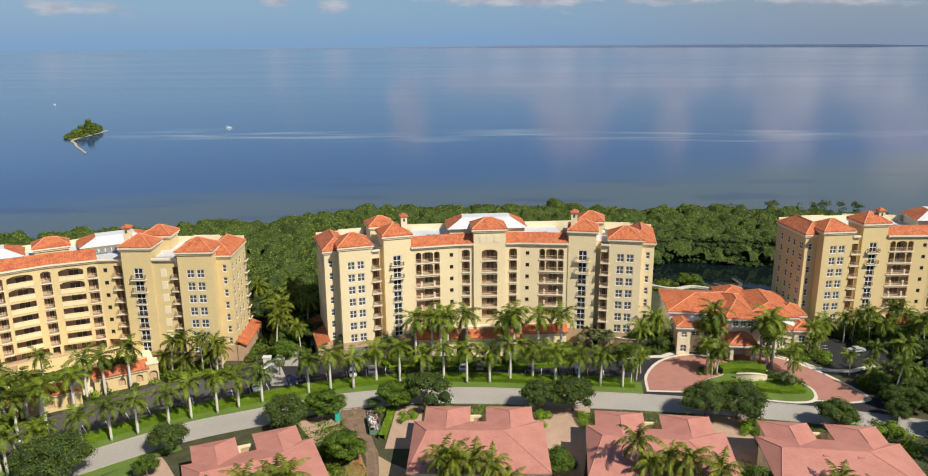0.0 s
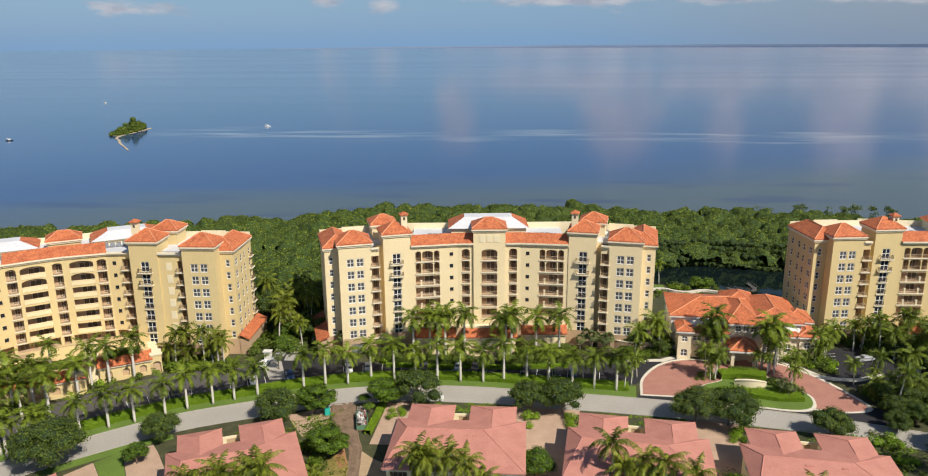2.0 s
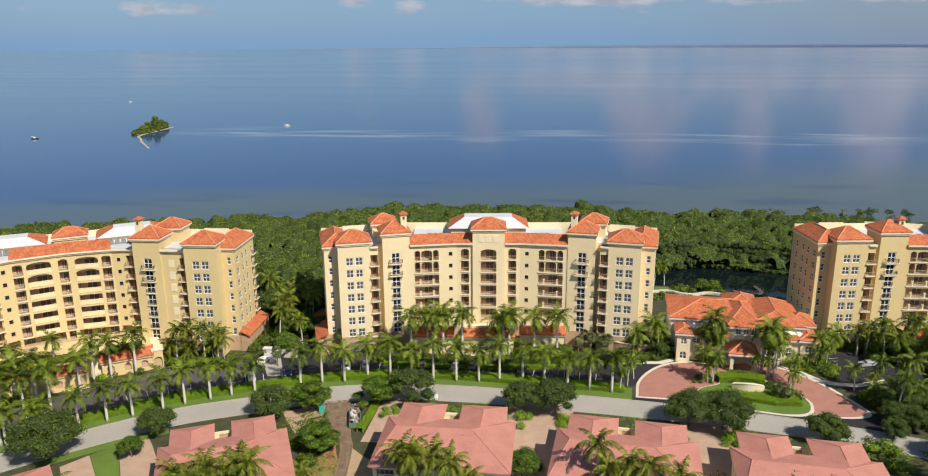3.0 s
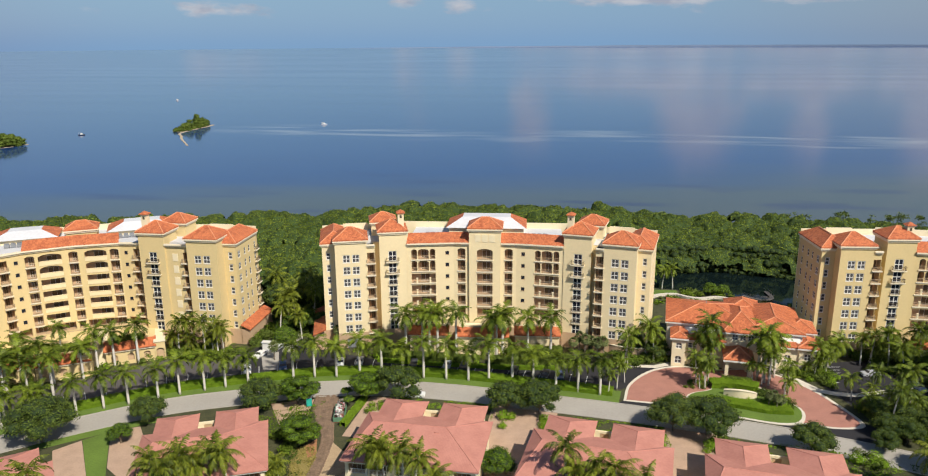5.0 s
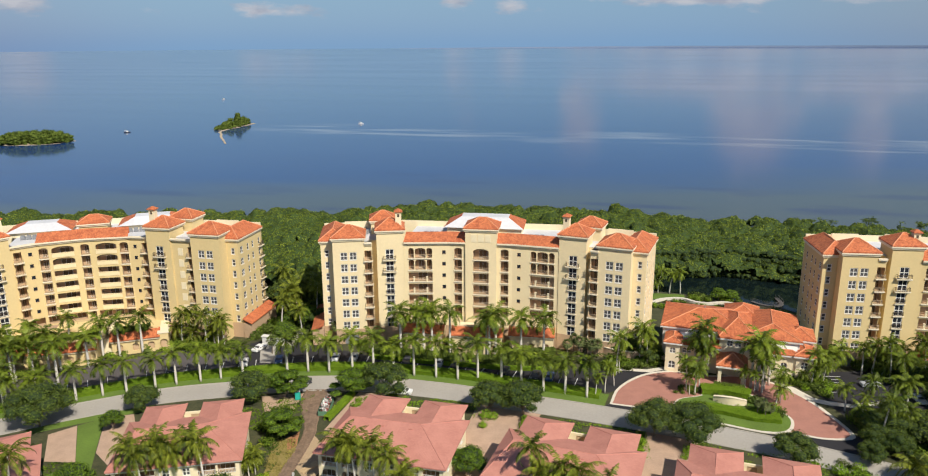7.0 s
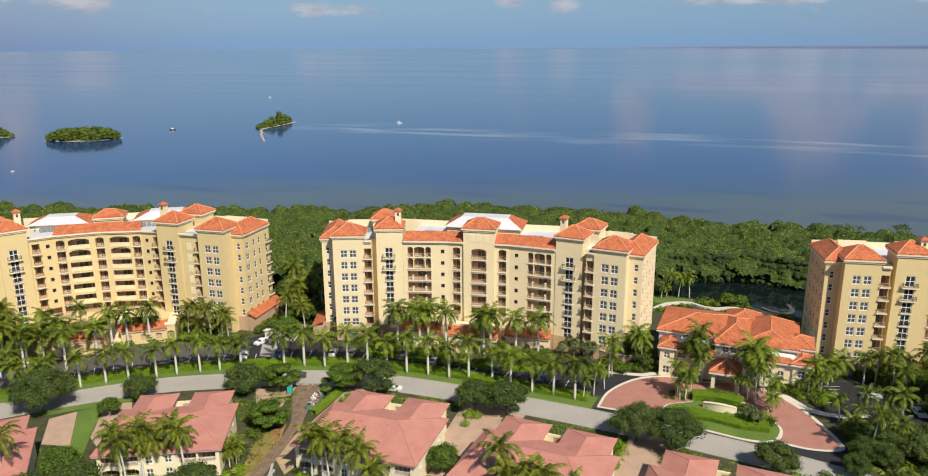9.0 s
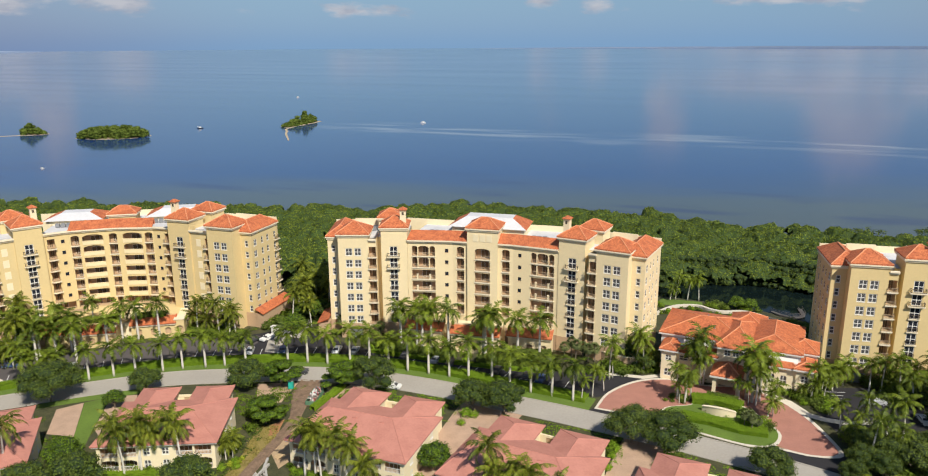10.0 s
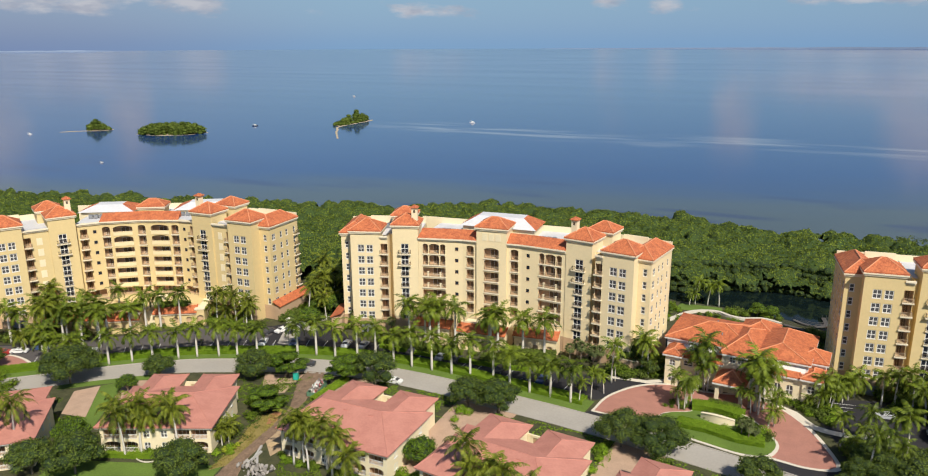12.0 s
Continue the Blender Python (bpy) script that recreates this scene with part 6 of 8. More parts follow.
# coconut palms at the garden fronts
for x, y in ((-3.3, 117.5), (1.6, 118.2), (6.6, 116.8), (-1.2, 116), (30.8, 118.4), (35.4, 116.5), (40, 115.5), (-35.8, 107.6), (-33.5, 110), (-28.5, 110.3), (-38, 105.5), (64, 113), (70, 112), (98.5, 128), (96, 130), (-57.5, 96.5), (-62, 95), (-40.4, 107.0), (-31, 111.0), (-36.8, 108.2), (-5.2, 116.8), (3.8, 116.6), (33, 116.6), (37.8, 115.4), (43, 114.6), (-60, 92)):
    coco(x, y, float(rng.uniform(1.0, 1.16)))
for x, y, s in ((39.6, 164.2, 0.6), (41.6, 167.2, 0.75), (43.6, 171.4, 0.6)):
    coco(x, y, s)
for x, y, k in ((-72.4, 171.4, 1), (-70.4, 172.8, 0), (-73.8, 173.2, 3), (-69.4, 171.0, 3), (-64.4, 170.6, 1), (-61.0, 170.8, 0), (-62.8, 171.8, 3), (-60.2, 172.4, 2)):
    coco(x, y, 0.95, k, True)
# clubhouse planting
for x, y, s in ((63, 179.5, 0.65), (65.3, 181.4, 0.7), (74, 175.8, 0.62), (77, 177.6, 0.72), (76, 174.8, 0.55), (61, 170.4, 0.55), (62.4, 172.6, 0.62), (81, 170.6, 0.6), (78.6, 179.6, 0.6), (92.2, 184.6, 0.6), (92.4, 181.8, 0.62), (87.4, 181.0, 0.55), (47.6, 190.6, 0.7), (52.8, 186.4, 0.6), (44.6, 179, 0.6), (96.8, 166.4, 0.6)):
    coco(x, y, s)
for x, y in ((76.2, 163.8), (77.6, 162.4), (74.9, 162.6), (76.4, 161.6), (75.6, 164.6)):
    fan(x, y, 0.55)
for x, y, s in ((64.9, 183.2, 1.2), (63.6, 182.3, 1.0), (65.9, 182.0, 0.82), (62.8, 183.6, 0.9), (76.8, 176.4, 1.32), (75.5, 177.6, 1.15), (78.4, 177.2, 1.0), (77.6, 174.9, 0.85), (79.8, 179.6, 1.05)):
    royal(x, y, s, 3, label="tall royal palm with a dense dark crown by the clubhouse")
for x, y in ((45, 194), (46.5, 192), (51.5, 184.5), (43.9, 177.9), (49.5, 186.5), (62.2, 170.6), (60.4, 172.6), (63.4, 173.4), (79.9, 169.4), (80.6, 172.4), (91.0, 183), (93.0, 185.5), (89.6, 181), (98, 167.6), (102.7, 166.9), (100.5, 164.5), (113, 163), (122, 188)):
    coco(x, y, 1.08 if x < 52 else 0.85)
for x, y in ((31, 186.4), (32.6, 187.4), (34, 186.2), (35.6, 187.2), (37.2, 186.4), (38.8, 187.2), (-20.8, 184.4), (-32.3, 183.2), (-46, 172)):
    fan(x, y, 0.8)
for x, y in ((-22.6, 118.2), (-24.2, 119.4), (-23.2, 116.8), (-25.0, 117.8), (-23.6, 120.8)):
    coco(x, y, 0.66, 3)
for x, y in ((53.8, 242.6), (55.4, 243.6), (59.1, 244.2), (62.5, 244.4)):
    coco(x, y, 0.85)
for x, y, s in ((74, 240.2, 0.8), (78, 240.8, 0.7), (48.4, 231, 0.7), (-45, 192, 1.2), (-49, 189, 1.1), (-52, 200, 1.2), (-42, 200, 1.0), (-47, 182, 1.0)):
    lush(x, y, s)
# pale fronds give these palms a sunlit look
for x, y in ((-47, 195), (-50, 193), (-44, 197), (-53, 205), (-46, 208), (-41, 206), (-49, 213)):
    coco(x, y, 1.0, pale=True)


# ---- hedges, mangroves, islets ----
def hedge(name, line, width, h, m, label, per=42, size=0.13, z=0.0):
    C = []
    rnd = np.random.default_rng(len(line) + int(h * 10))
    for a, b in zip(line, line[1:]):
        d = b - a
        L_ = np.linalg.norm(d)
        n = int(per * L_ * (width + 2 * h))
        t = rnd.uniform(size=n)
        w = rnd.uniform(-1, 1, size=n)
        e = rnd.uniform(size=n)
        nx = np.array((-d[1], d[0])) / L_
        side = rnd.uniform(size=n) < 2 * h / (width + 2 * h)
        off = np.where(side, np.sign(w) * width / 2, w * width / 2) + rnd.normal(scale=0.05, size=n)
        zz = np.where(side, e * h, h) + rnd.normal(scale=0.07, size=n)
        p = np.stack((a[0] + d[0] * t + nx[0] * off, a[1] + d[1] * t + nx[1] * off, zz + z), axis=1)
        nn = rnd.normal(scale=0.3, size=(n, 3)) + np.where(side[:, None], np.sign(w)[:, None] * np.array((nx[0], nx[1], 0.2)), np.array((0, 0, 1.0)))
        nn /= np.linalg.norm(nn, axis=1, keepdims=True)
        u = np.cross(nn, rnd.normal(size=(n, 3)))
        u /= np.linalg.norm(u, axis=1, keepdims=True)
        v = np.cross(nn, u)
        s = rnd.uniform(0.7, 1.5, size=(n, 1)) * size
        C.append(np.stack((p - u * s, p - v * s * 0.7, p + u * s, p + v * s * 0.7), axis=1))
    core = MB()
    ll = [np.array(p) for p in line]
    strip(core, offset_line(ll, width / 2 - 0.12), offset_line(ll, -width / 2 + 0.12), z, z + h - 0.12)
    t = thing(name, label, "hedge", group="hedges")
    part("foliage", quads_mesh("foliage", np.concatenate(C), m), None, t)
    part("core", core, m, t)


hedge("hedge", offset_line(VERGE, 5.0)[::2], 3.4, 1.05, LEAF_HEDGE, "long clipped bright green hedge along the car park", 62, 0.10)


CELL = 0.85


def canopy(spots, box, hmin, hmax, seed):
    """Heights of a closed canopy on a grid: the upper hull of many domed crowns, roughened by small leafy heads."""
    rnd = np.random.default_rng(seed)
    x0, x1, y0, y1 = box
    nx, ny = int((x1 - x0) / CELL), int((y1 - y0) / CELL)
    H = np.full((nx, ny), -1.0)
    for x, y, r in spots:
        h = rnd.uniform(hmin, hmax) + (1.3 if x < -66 else 3.3 if x < -22 else 2.3 if x < 50 else (-2.2 if x > 165 else 0.4))
        h += 1.6 * noise.noise((x * 0.06, y * 0.06, 3.0))
        h -= 3.8 * max(0.0, 1 - (y - (creek_bank(x) if x > 36 else (214 if -100 < x < -28 else 0))) / 8)  # lower towards the open edge
        heads = [(x, y, h, r)]
        for k in range(9):
            w, q = k * 2.399 + rnd.uniform(-0.4, 0.4), r * math.sqrt((k + 0.6) / 9.5)
            heads.append((x + q * math.cos(w), y + q * math.sin(w), h - 0.62 * q * q / r + rnd.uniform(-0.7, 0.9), rnd.uniform(0.8, 1.6)))
        for hx, hy, hz, hr in heads:
            i0, i1, j0, j1 = int((hx - hr - x0) / CELL), int((hx + hr - x0) / CELL) + 2, int((hy - hr - y0) / CELL), int((hy + hr - y0) / CELL) + 2
            i0, j0, i1, j1 = max(i0, 0), max(j0, 0), min(i1, nx), min(j1, ny)
            if i0 >= i1 or j0 >= j1:
                continue
            gx, gy = np.meshgrid(x0 + CELL * np.arange(i0, i1), y0 + CELL * np.arange(j0, j1), indexing="ij")
            d2 = ((gx - hx) ** 2 + (gy - hy) ** 2) / (hr * hr)
            z = np.where(d2 < 1, hz - hr * 0.95 * (1 - np.sqrt(np.clip(1 - d2, 0, 1))), -1.0)
            H[i0:i1, j0:j1] = np.maximum(H[i0:i1, j0:j1], z)
    jit = rnd.uniform(-0.42, 0.42, size=(3, nx, ny))
    X, Y = np.meshgrid(x0 + CELL * np.arange(nx), y0 + CELL * np.arange(ny), indexing="ij")
    return X + 0.7 * jit[0], Y + 0.7 * jit[1], H + jit[2]


def canopy_mesh(name, X, Y, Z, m):
    ok = Z > 1.0
    cell = ok[:-1, :-1] & ok[1:, :-1] & ok[:-1, 1:] & ok[1:, 1:]
    idx = np.arange(X.size).reshape(X.shape)
    i, j = np.nonzero(cell)
    q = np.stack((idx[i, j], idx[i + 1, j], idx[i + 1, j + 1], idx[i, j + 1]), axis=1)
    used, back = np.unique(q, return_inverse=True)
    co = np.stack((X.ravel()[used], Y.ravel()[used], Z.ravel()[used]), axis=1).astype(np.float32)
    me = bpy.data.meshes.new(name)
    me.vertices.add(len(co)); me.loops.add(q.size); me.polygons.add(len(q))
    me.vertices.foreach_set("co", co.reshape(-1))
    me.loops.foreach_set("vertex_index", back.reshape(-1).astype(np.int32))
    me.polygons.foreach_set("loop_start", np.arange(0, q.size, 4, dtype=np.int32))
    me.update(calc_edges=True)
    me.materials.append(m)
    return me, co[back.reshape(-1, 4)]


def canopy_leaves(quads, per, size, seed):
    """Leaf clumps over the faces of a canopy, most of them lying with the surface."""
    rnd = np.random.default_rng(seed)
    q = np.repeat(quads.astype(np.float64), per, axis=0)
    n = len(q)
    u, v = rnd.uniform(size=(n, 1)), rnd.uniform(size=(n, 1))
    p = (q[:, 0] * (1 - u) + q[:, 1] * u) * (1 - v) + (q[:, 3] * (1 - u) + q[:, 2] * u) * v
    nn = np.cross(q[:, 2] - q[:, 0], q[:, 3] - q[:, 1])
    nn /= np.linalg.norm(nn, axis=1, keepdims=True) + 1e-9
    p += nn * rnd.uniform(0.02, 0.36, size=(n, 1))
    nn += rnd.normal(scale=0.5, size=(n, 3))
    nn /= np.linalg.norm(nn, axis=1, keepdims=True)
    a = np.cross(nn, rnd.normal(size=(n, 3)))
    a /= np.linalg.norm(a, axis=1, keepdims=True)
    b = np.cross(nn, a)
    s_ = rnd.uniform(0.6, 1.3, size=(n, 1)) * size
    a, b = a * s_, b * s_ * 0.65
    return np.stack((p - a, p - b, p + a, p + b), axis=1)


def forest_spots(seed, inside, box, step, r0, r1):
    rnd = np.random.default_rng(seed)
    out = []
    x0, x1, y0, y1 = box
    for y in np.arange(y0, y1, step):
        for x in np.arange(x0, x1, step):
            px, py = x + rnd.uniform(-0.45, 0.45) * step, y + rnd.uniform(-0.45, 0.45) * step
            if inside(px, py):
                out.append((px, py, rnd.uniform(r0, r1)))
    return out


SH = np.array([tuple(p) for p in SHORE])


def shore_y(x):
    return float(np.interp(x, SH[:, 0], SH[:, 1]))


def creek_bank(x):
    """The far bank of the creek."""
    return float(np.interp(x, (36, 47, 57, 80, 100, 140, 190, 262), (253, 254, 261, 267, 263, 257, 249.5, 243.5)))


def in_wood(x, y):
    if 36 < x < 150:
        lo = creek_bank(x)
    elif x >= 150:
        lo = creek_bank(x)
    elif x > -28:
        lo = 270
    elif x > -100:
        lo = 214
    else:
        lo = shore_y(x) - 58
    return lo < y < shore_y(x) - 1


WOOD = (-330, 270, 120, 334)
spots = forest_spots(3, in_wood, WOOD, 4.0, 2.6, 4.4)
CX, CY, CZ = canopy(spots, WOOD, 5.8, 9.7, 5)
canopy_me, canopy_q = canopy_mesh("mangrove_canopy", CX, CY, CZ, MANGROVE_GAP_SHADE)
solo("mangrove_canopy", canopy_me, None, "closed green canopy of the mangrove wood along the shore, darkened for shade between leaves", "mangroves", kind="stuff")
solo("mangrove_leaves", quads_mesh("mangrove_leaves", canopy_leaves(canopy_q, 4, 0.31, 6), LEAF_MANGROVE), None, "leafy top of the mangrove wood along the shore", "mangroves", kind="stuff")
# low fringe down to the creek
ew = np.random.default_rng(15)
fringe = []
for x in np.arange(34, 265, 1.5):
    e0 = creek_bank(x) - 0.4
    for k in range(5):
        fringe.append((x + ew.uniform(-1, 1), e0 + 1.3 * k + ew.uniform(-0.9, 0.9), 0.8 + 1.75 * k + ew.uniform(-0.5, 0.5), ew.uniform(1.2, 2.3), ew.uniform(0.9, 1.6)))
for x in np.arange(-66, -27, 1.5):
    for k in range(4):
        fringe.append((x + ew.uniform(-1, 1), 212.5 + 1.3 * k + ew.uniform(-0.9, 0.9), 0.8 + 1.7 * k + ew.uniform(-0.5, 0.5), ew.uniform(1.2, 2.3), ew.uniform(0.9, 1.6)))
solo("mangrove_shade", core_mesh("mangrove_shade", fringe, 0.7, LEAF_SHADE, 0.25), None, "dark inner masses of the creek mangroves, shade put into the colour", "mangroves", kind="stuff")
# the darker oak leaf tone stands in for shade on this fringe
solo("mangrove_fringe", quads_mesh("mangrove_fringe", leaf_cloud(ew, fringe, 26, 0.25, 0.6, -0.5), LEAF_OAK), None, "low mangroves at the edge of the creek, leaves darkened as if shaded", "mangroves", kind="stuff")
# flat dark sheets under the canopy, in place of the shade between trees
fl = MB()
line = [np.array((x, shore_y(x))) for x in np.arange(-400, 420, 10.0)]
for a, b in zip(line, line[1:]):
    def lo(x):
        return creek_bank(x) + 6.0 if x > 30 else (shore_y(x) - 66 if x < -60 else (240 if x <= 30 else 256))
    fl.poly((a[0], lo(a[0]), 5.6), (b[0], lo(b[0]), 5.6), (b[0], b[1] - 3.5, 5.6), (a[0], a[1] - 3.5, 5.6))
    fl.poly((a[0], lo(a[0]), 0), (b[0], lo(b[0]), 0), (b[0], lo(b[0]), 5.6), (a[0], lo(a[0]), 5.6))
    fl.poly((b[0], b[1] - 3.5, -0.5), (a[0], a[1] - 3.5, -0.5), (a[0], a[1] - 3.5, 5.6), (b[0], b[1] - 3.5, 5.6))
solo("mangrove_shade_sheet", fl, LEAF_SHADE, "flat dark sheets standing in for the shade inside the mangrove wood", "mangroves", kind="stuff")

shoal = []
sw_ = np.random.default_rng(77)
for x, y, r in ((121, 342, 3.0), (126, 343, 3.6), (130, 342, 2.6), (146, 350, 3.2), (149, 351, 2.6), (158, 346, 2.4), (166, 347, 3.0), (171, 348, 3.4), (178, 346, 2.8), (186, 347, 3.4)):
    for k in range(7):
        w, q = k * 2.4, r * 0.6 * math.sqrt(k / 7)
        shoal.append((x + q * math.cos(w), y + q * math.sin(w), sw_.uniform(2.0, 4.6), r * sw_.uniform(0.35, 0.55), r * sw_.uniform(0.25, 0.4)))
        shoal.append((x + 0.7 * q * math.cos(w), y + 0.7 * q * math.sin(w), 0.4, r * 0.3, 1.4))
solo("shoal_trees", quads_mesh("shoal_trees", leaf_cloud(sw_, shoal, 26, 0.3, 0.4, -0.9, 0.7), LEAF_OAK), None, "small dark mangroves standing in the shallows off the shore", "mangroves", kind="stuff")

SAND = mat("pale_sand", (0.46, 0.37, 0.25), 0.95, 0.12, 3.0, 0.4, 0.1, 4)


def islet(name, label, cx, cy, a, b, rot, h, seed, spit=(), round_top=False):
    rnd = np.random.default_rng(seed)
    c, s = math.cos(radians(rot)), math.sin(radians(rot))
    pts = []
    for k in range(28):
        w = 2 * math.pi * k / 28
        r = 1 + 0.10 * math.sin(3 * w + seed) + 0.06 * math.sin(5 * w)
        x, y = 0.97 * a * r * math.cos(w), 0.93 * b * r * math.sin(w)
        pts.append((cx + x * c - y * s, cy + x * s + y * c))
    t = thing(name, label, "islet")
    mb = MB()
    mb.prism(pts, -2.5, -0.85)
    if spit:
        ln = smooth_line(spit, 4)
        for k in range(len(ln) - 1):  # the spit thins out to its tip
            w0, w1 = [1.5 * (1 - 0.55 * q / len(ln)) * (1 + 0.3 * math.sin(q * 1.9)) for q in (k, k + 1)]
            l0, r0 = offset_line(ln, w0)[k], offset_line(ln, -w0)[k]
            l1, r1 = offset_line(ln, w1)[k + 1], offset_line(ln, -w1)[k + 1]
            strip(mb, [l0, l1], [r0, r1], -2.5, -0.8)
    part("sand_bank", mb, SAND, t)
    sp = []
    for _ in range(int(a * b / 3.6)):
        w, r = rnd.uniform(0, 6.28), math.sqrt(rnd.uniform(0, 0.92))
        x, y = a * r * math.cos(w), b * r * math.sin(w)
        br = rnd.uniform(1.8, 3.2)
        top = max(1.6, h * (1.02 - 0.95 * math.sqrt((x / a + 0.2) ** 2 + (y / b) ** 2)) * rnd.uniform(0.85, 1.05))
        if round_top:
            top = h * (1 - 0.6 * ((x / a) ** 2 + (y / b) ** 2) ** 2) * rnd.uniform(0.85, 1.05)
        for zz in np.arange(top - 1.6, -0.5, -2.4):
            sp.append((cx + x * c - y * s, cy + x * s + y * c, float(zz), br, 1.9))
    tagged(part("foliage", quads_mesh("foliage", leaf_cloud(rnd, sp, 12, 0.5, 0.6, -0.6, 0.7), LEAF_ISLET), None, t), kind="stuff")
    tagged(part("inner_foliage", core_mesh("inner_foliage", sp, 0.72, LEAF_ISLET, 0.25), None, t), kind="stuff")


islet("islet", "small green mangrove islet with a pale sand spit", -338, 671, 33, 8.5, -88, 12.5, 4, [(-332, 702), (-330.5, 685), (-331, 667), (-331, 648), (-328, 630), (-317, 613), (-308, 597), (-293, 575), (-280, 556)])
islet("islet", "long low green mangrove islet", -440, 530, 30, 13, 32, 9.5, 6, (), True)
islet("islet", "little mangrove islet with a sandy tail", -528, 527, 12, 9, 30, 11, 8, [(-530, 520), (-542, 508), (-548, 500)])


# ---- planting beds ----
FAR_SHRUBS = [[], [], []]


def scatter(poly, n, kinds, seed, smin=0.8, smax=1.5, single=True):
    rnd = np.random.default_rng(seed)
    P = np.array(poly, float)

    def inside(x, y):
        c = False
        for (x0, y0), (x1, y1) in zip(P, np.roll(P, -1, axis=0)):
            if (y0 > y) != (y1 > y) and x < (x1 - x0) * (y - y0) / (y1 - y0) + x0:
                c = not c
        return c
    lo, hi = P.min(axis=0), P.max(axis=0)
    k = 0
    while k < n:
        x, y = rnd.uniform(lo[0], hi[0]), rnd.uniform(lo[1], hi[1])
        if inside(x, y):
            if on_podium(x, y, 0.5):
                k += 1
                continue
            sc, kd = float(rnd.uniform(smin, smax)), int(kinds[int(rnd.integers(len(kinds)))])
            if single:
                shrub(x, y, sc, kd)
            else:
                FAR_SHRUBS[kd] += [(x + rnd.uniform(-0.5, 0.5) * sc, y + rnd.uniform(-0.5, 0.5) * sc, 0.55 * sc, 0.62 * sc, 0.55 * sc) for _ in range(4)]
            k += 1


scatter([(-36, 181.5), (-16, 176), (28, 178), (44, 180), (44, 184.5), (26, 182.5), (-14, 180), (-24, 185), (-36, 185)], 60, (0, 1, 2, 1), 1, single=False)
scatter([(-60, 178), (-44, 184), (-40, 200), (-44, 222), (-58, 222), (-55, 196)], 46, (1, 2, 1), 2, 1.2, 2.4, single=False)
scatter([(-112, 140), (-92, 153), (-74, 168), (-62, 175), (-64, 179), (-80, 170), (-98, 156), (-114, 145)], 56, (0, 1, 2), 3, 0.8, 1.6, single=False)
scatter([(-76, 170), (-70, 168.6), (-58, 169), (-57, 174), (-66, 175.5), (-75, 175)], 34, (1, 2, 2), 41, 1.3, 2.4, single=False)
scatter([(40.5, 181.5), (45, 180.5), (52, 183.6), (60, 184.5), (66, 184.2), (66.5, 187), (58, 186.2), (53, 187.5), (50, 192), (42, 188)], 50, (1, 1, 2), 4, 1.1, 2.1)
scatter([(75, 185), (83, 184), (89, 178), (93, 178), (93.5, 190), (87, 189), (78, 190)], 44, (1, 2, 1), 5, 0.9, 1.8)
scatter([(94.6, 158), (104, 148), (150, 130), (168, 150), (150, 150), (104, 161), (95, 165)], 130, (1, 2, 1, 1), 6, 1.2, 2.4, single=False)
scatter([(64, 169.5), (70, 166), (76, 163), (79, 165), (76, 171), (70, 174.5), (65.5, 174.5)], 26, (0, 0, 1), 7, 0.8, 1.3)
scatter([(-11, 116.5), (16, 116.5), (16, 118.6), (-11, 118.6)], 24, (0, 2), 8, 0.7, 1.0)
scatter([(15.6, 113), (21, 113), (21.3, 122.6), (15.6, 123)], 14, (1, 2, 0), 9, 0.9, 1.5)
scatter([(49, 114), (53, 113), (54, 123.5), (50, 126)], 12, (1, 2), 10, 0.9, 1.5)
scatter([(-50, 103), (-25, 111.5), (-24, 113.5), (-50, 105.2)], 26, (0, 2, 1), 11, 0.7, 1.1)
scatter([(-108, 96), (-84, 108), (-90, 122), (-108, 114)], 40, (1, 1, 2), 12, 1.4, 2.6, single=False)
scatter([(43, 222), (49, 224), (52, 234), (49, 241), (42, 240)], 26, (0, 2, 1), 13, 0.9, 1.8, single=False)
scatter([(-31, 128), (-25, 127), (-24, 138), (-30, 137)], 14, (1, 2), 14, 0.9, 1.6)
scatter([(23.5, 144.5), (28, 144), (28.5, 150), (25, 150.5)], 7, (0, 0, 1), 15, 0.9, 1.3)
scatter([(57.6, 139), (62, 138), (63, 146), (59.5, 147)], 9, (0, 0, 1), 16, 0.9, 1.3)
scatter([(48, 139.5), (50.8, 139), (51, 149), (48.8, 149.6)], 7, (0, 0, 1), 19, 0.8, 1.2)
scatter([(-14, 146), (-11, 146), (-9, 155), (-14, 155)], 7, (0, 1), 17, 0.7, 1.1)
scatter([(72, 132), (90, 128), (98, 142), (84, 149)], 26, (1, 2, 0), 18, 0.9, 1.8)
# shrubs on the garden bank by the creek
scatter([(62, 217), (78, 216), (96, 214), (118, 214), (122, 226), (100, 231), (92, 233), (78, 230.5), (66, 230)], 90, (1, 1, 2, 1), 33, 1.0, 2.3, single=False)
scatter([(65, 238.6), (69, 237), (74.5, 239.4), (80, 238), (80, 240.4), (74, 242.4), (65, 243.6)], 34, (1, 2, 2), 34, 0.8, 1.7, single=False)
scatter([(51, 227), (55, 234), (60, 236.6), (64, 236), (68, 233), (62, 232), (56, 228)], 24, (1, 2, 0), 36, 0.6, 1.1, single=False)
for x, y, s in ((16.4, 149.4, 1.7), (18.2, 149.6, 1.3), (16.6, 145.4, 1.2), (25.7, 149.0, 1.6), (59.4, 143.6, 1.7), (60.6, 145.8, 1.3), (49.4, 144.8, 1.6), (49.2, 137.6, 1.4), (-28.8, 126.4, 1.2), (-20.8, 116.4, 1.2), (-19.6, 115.0, 1.0), (-22.0, 113.6, 1.1)):
    shrub(x, y, s, 0)
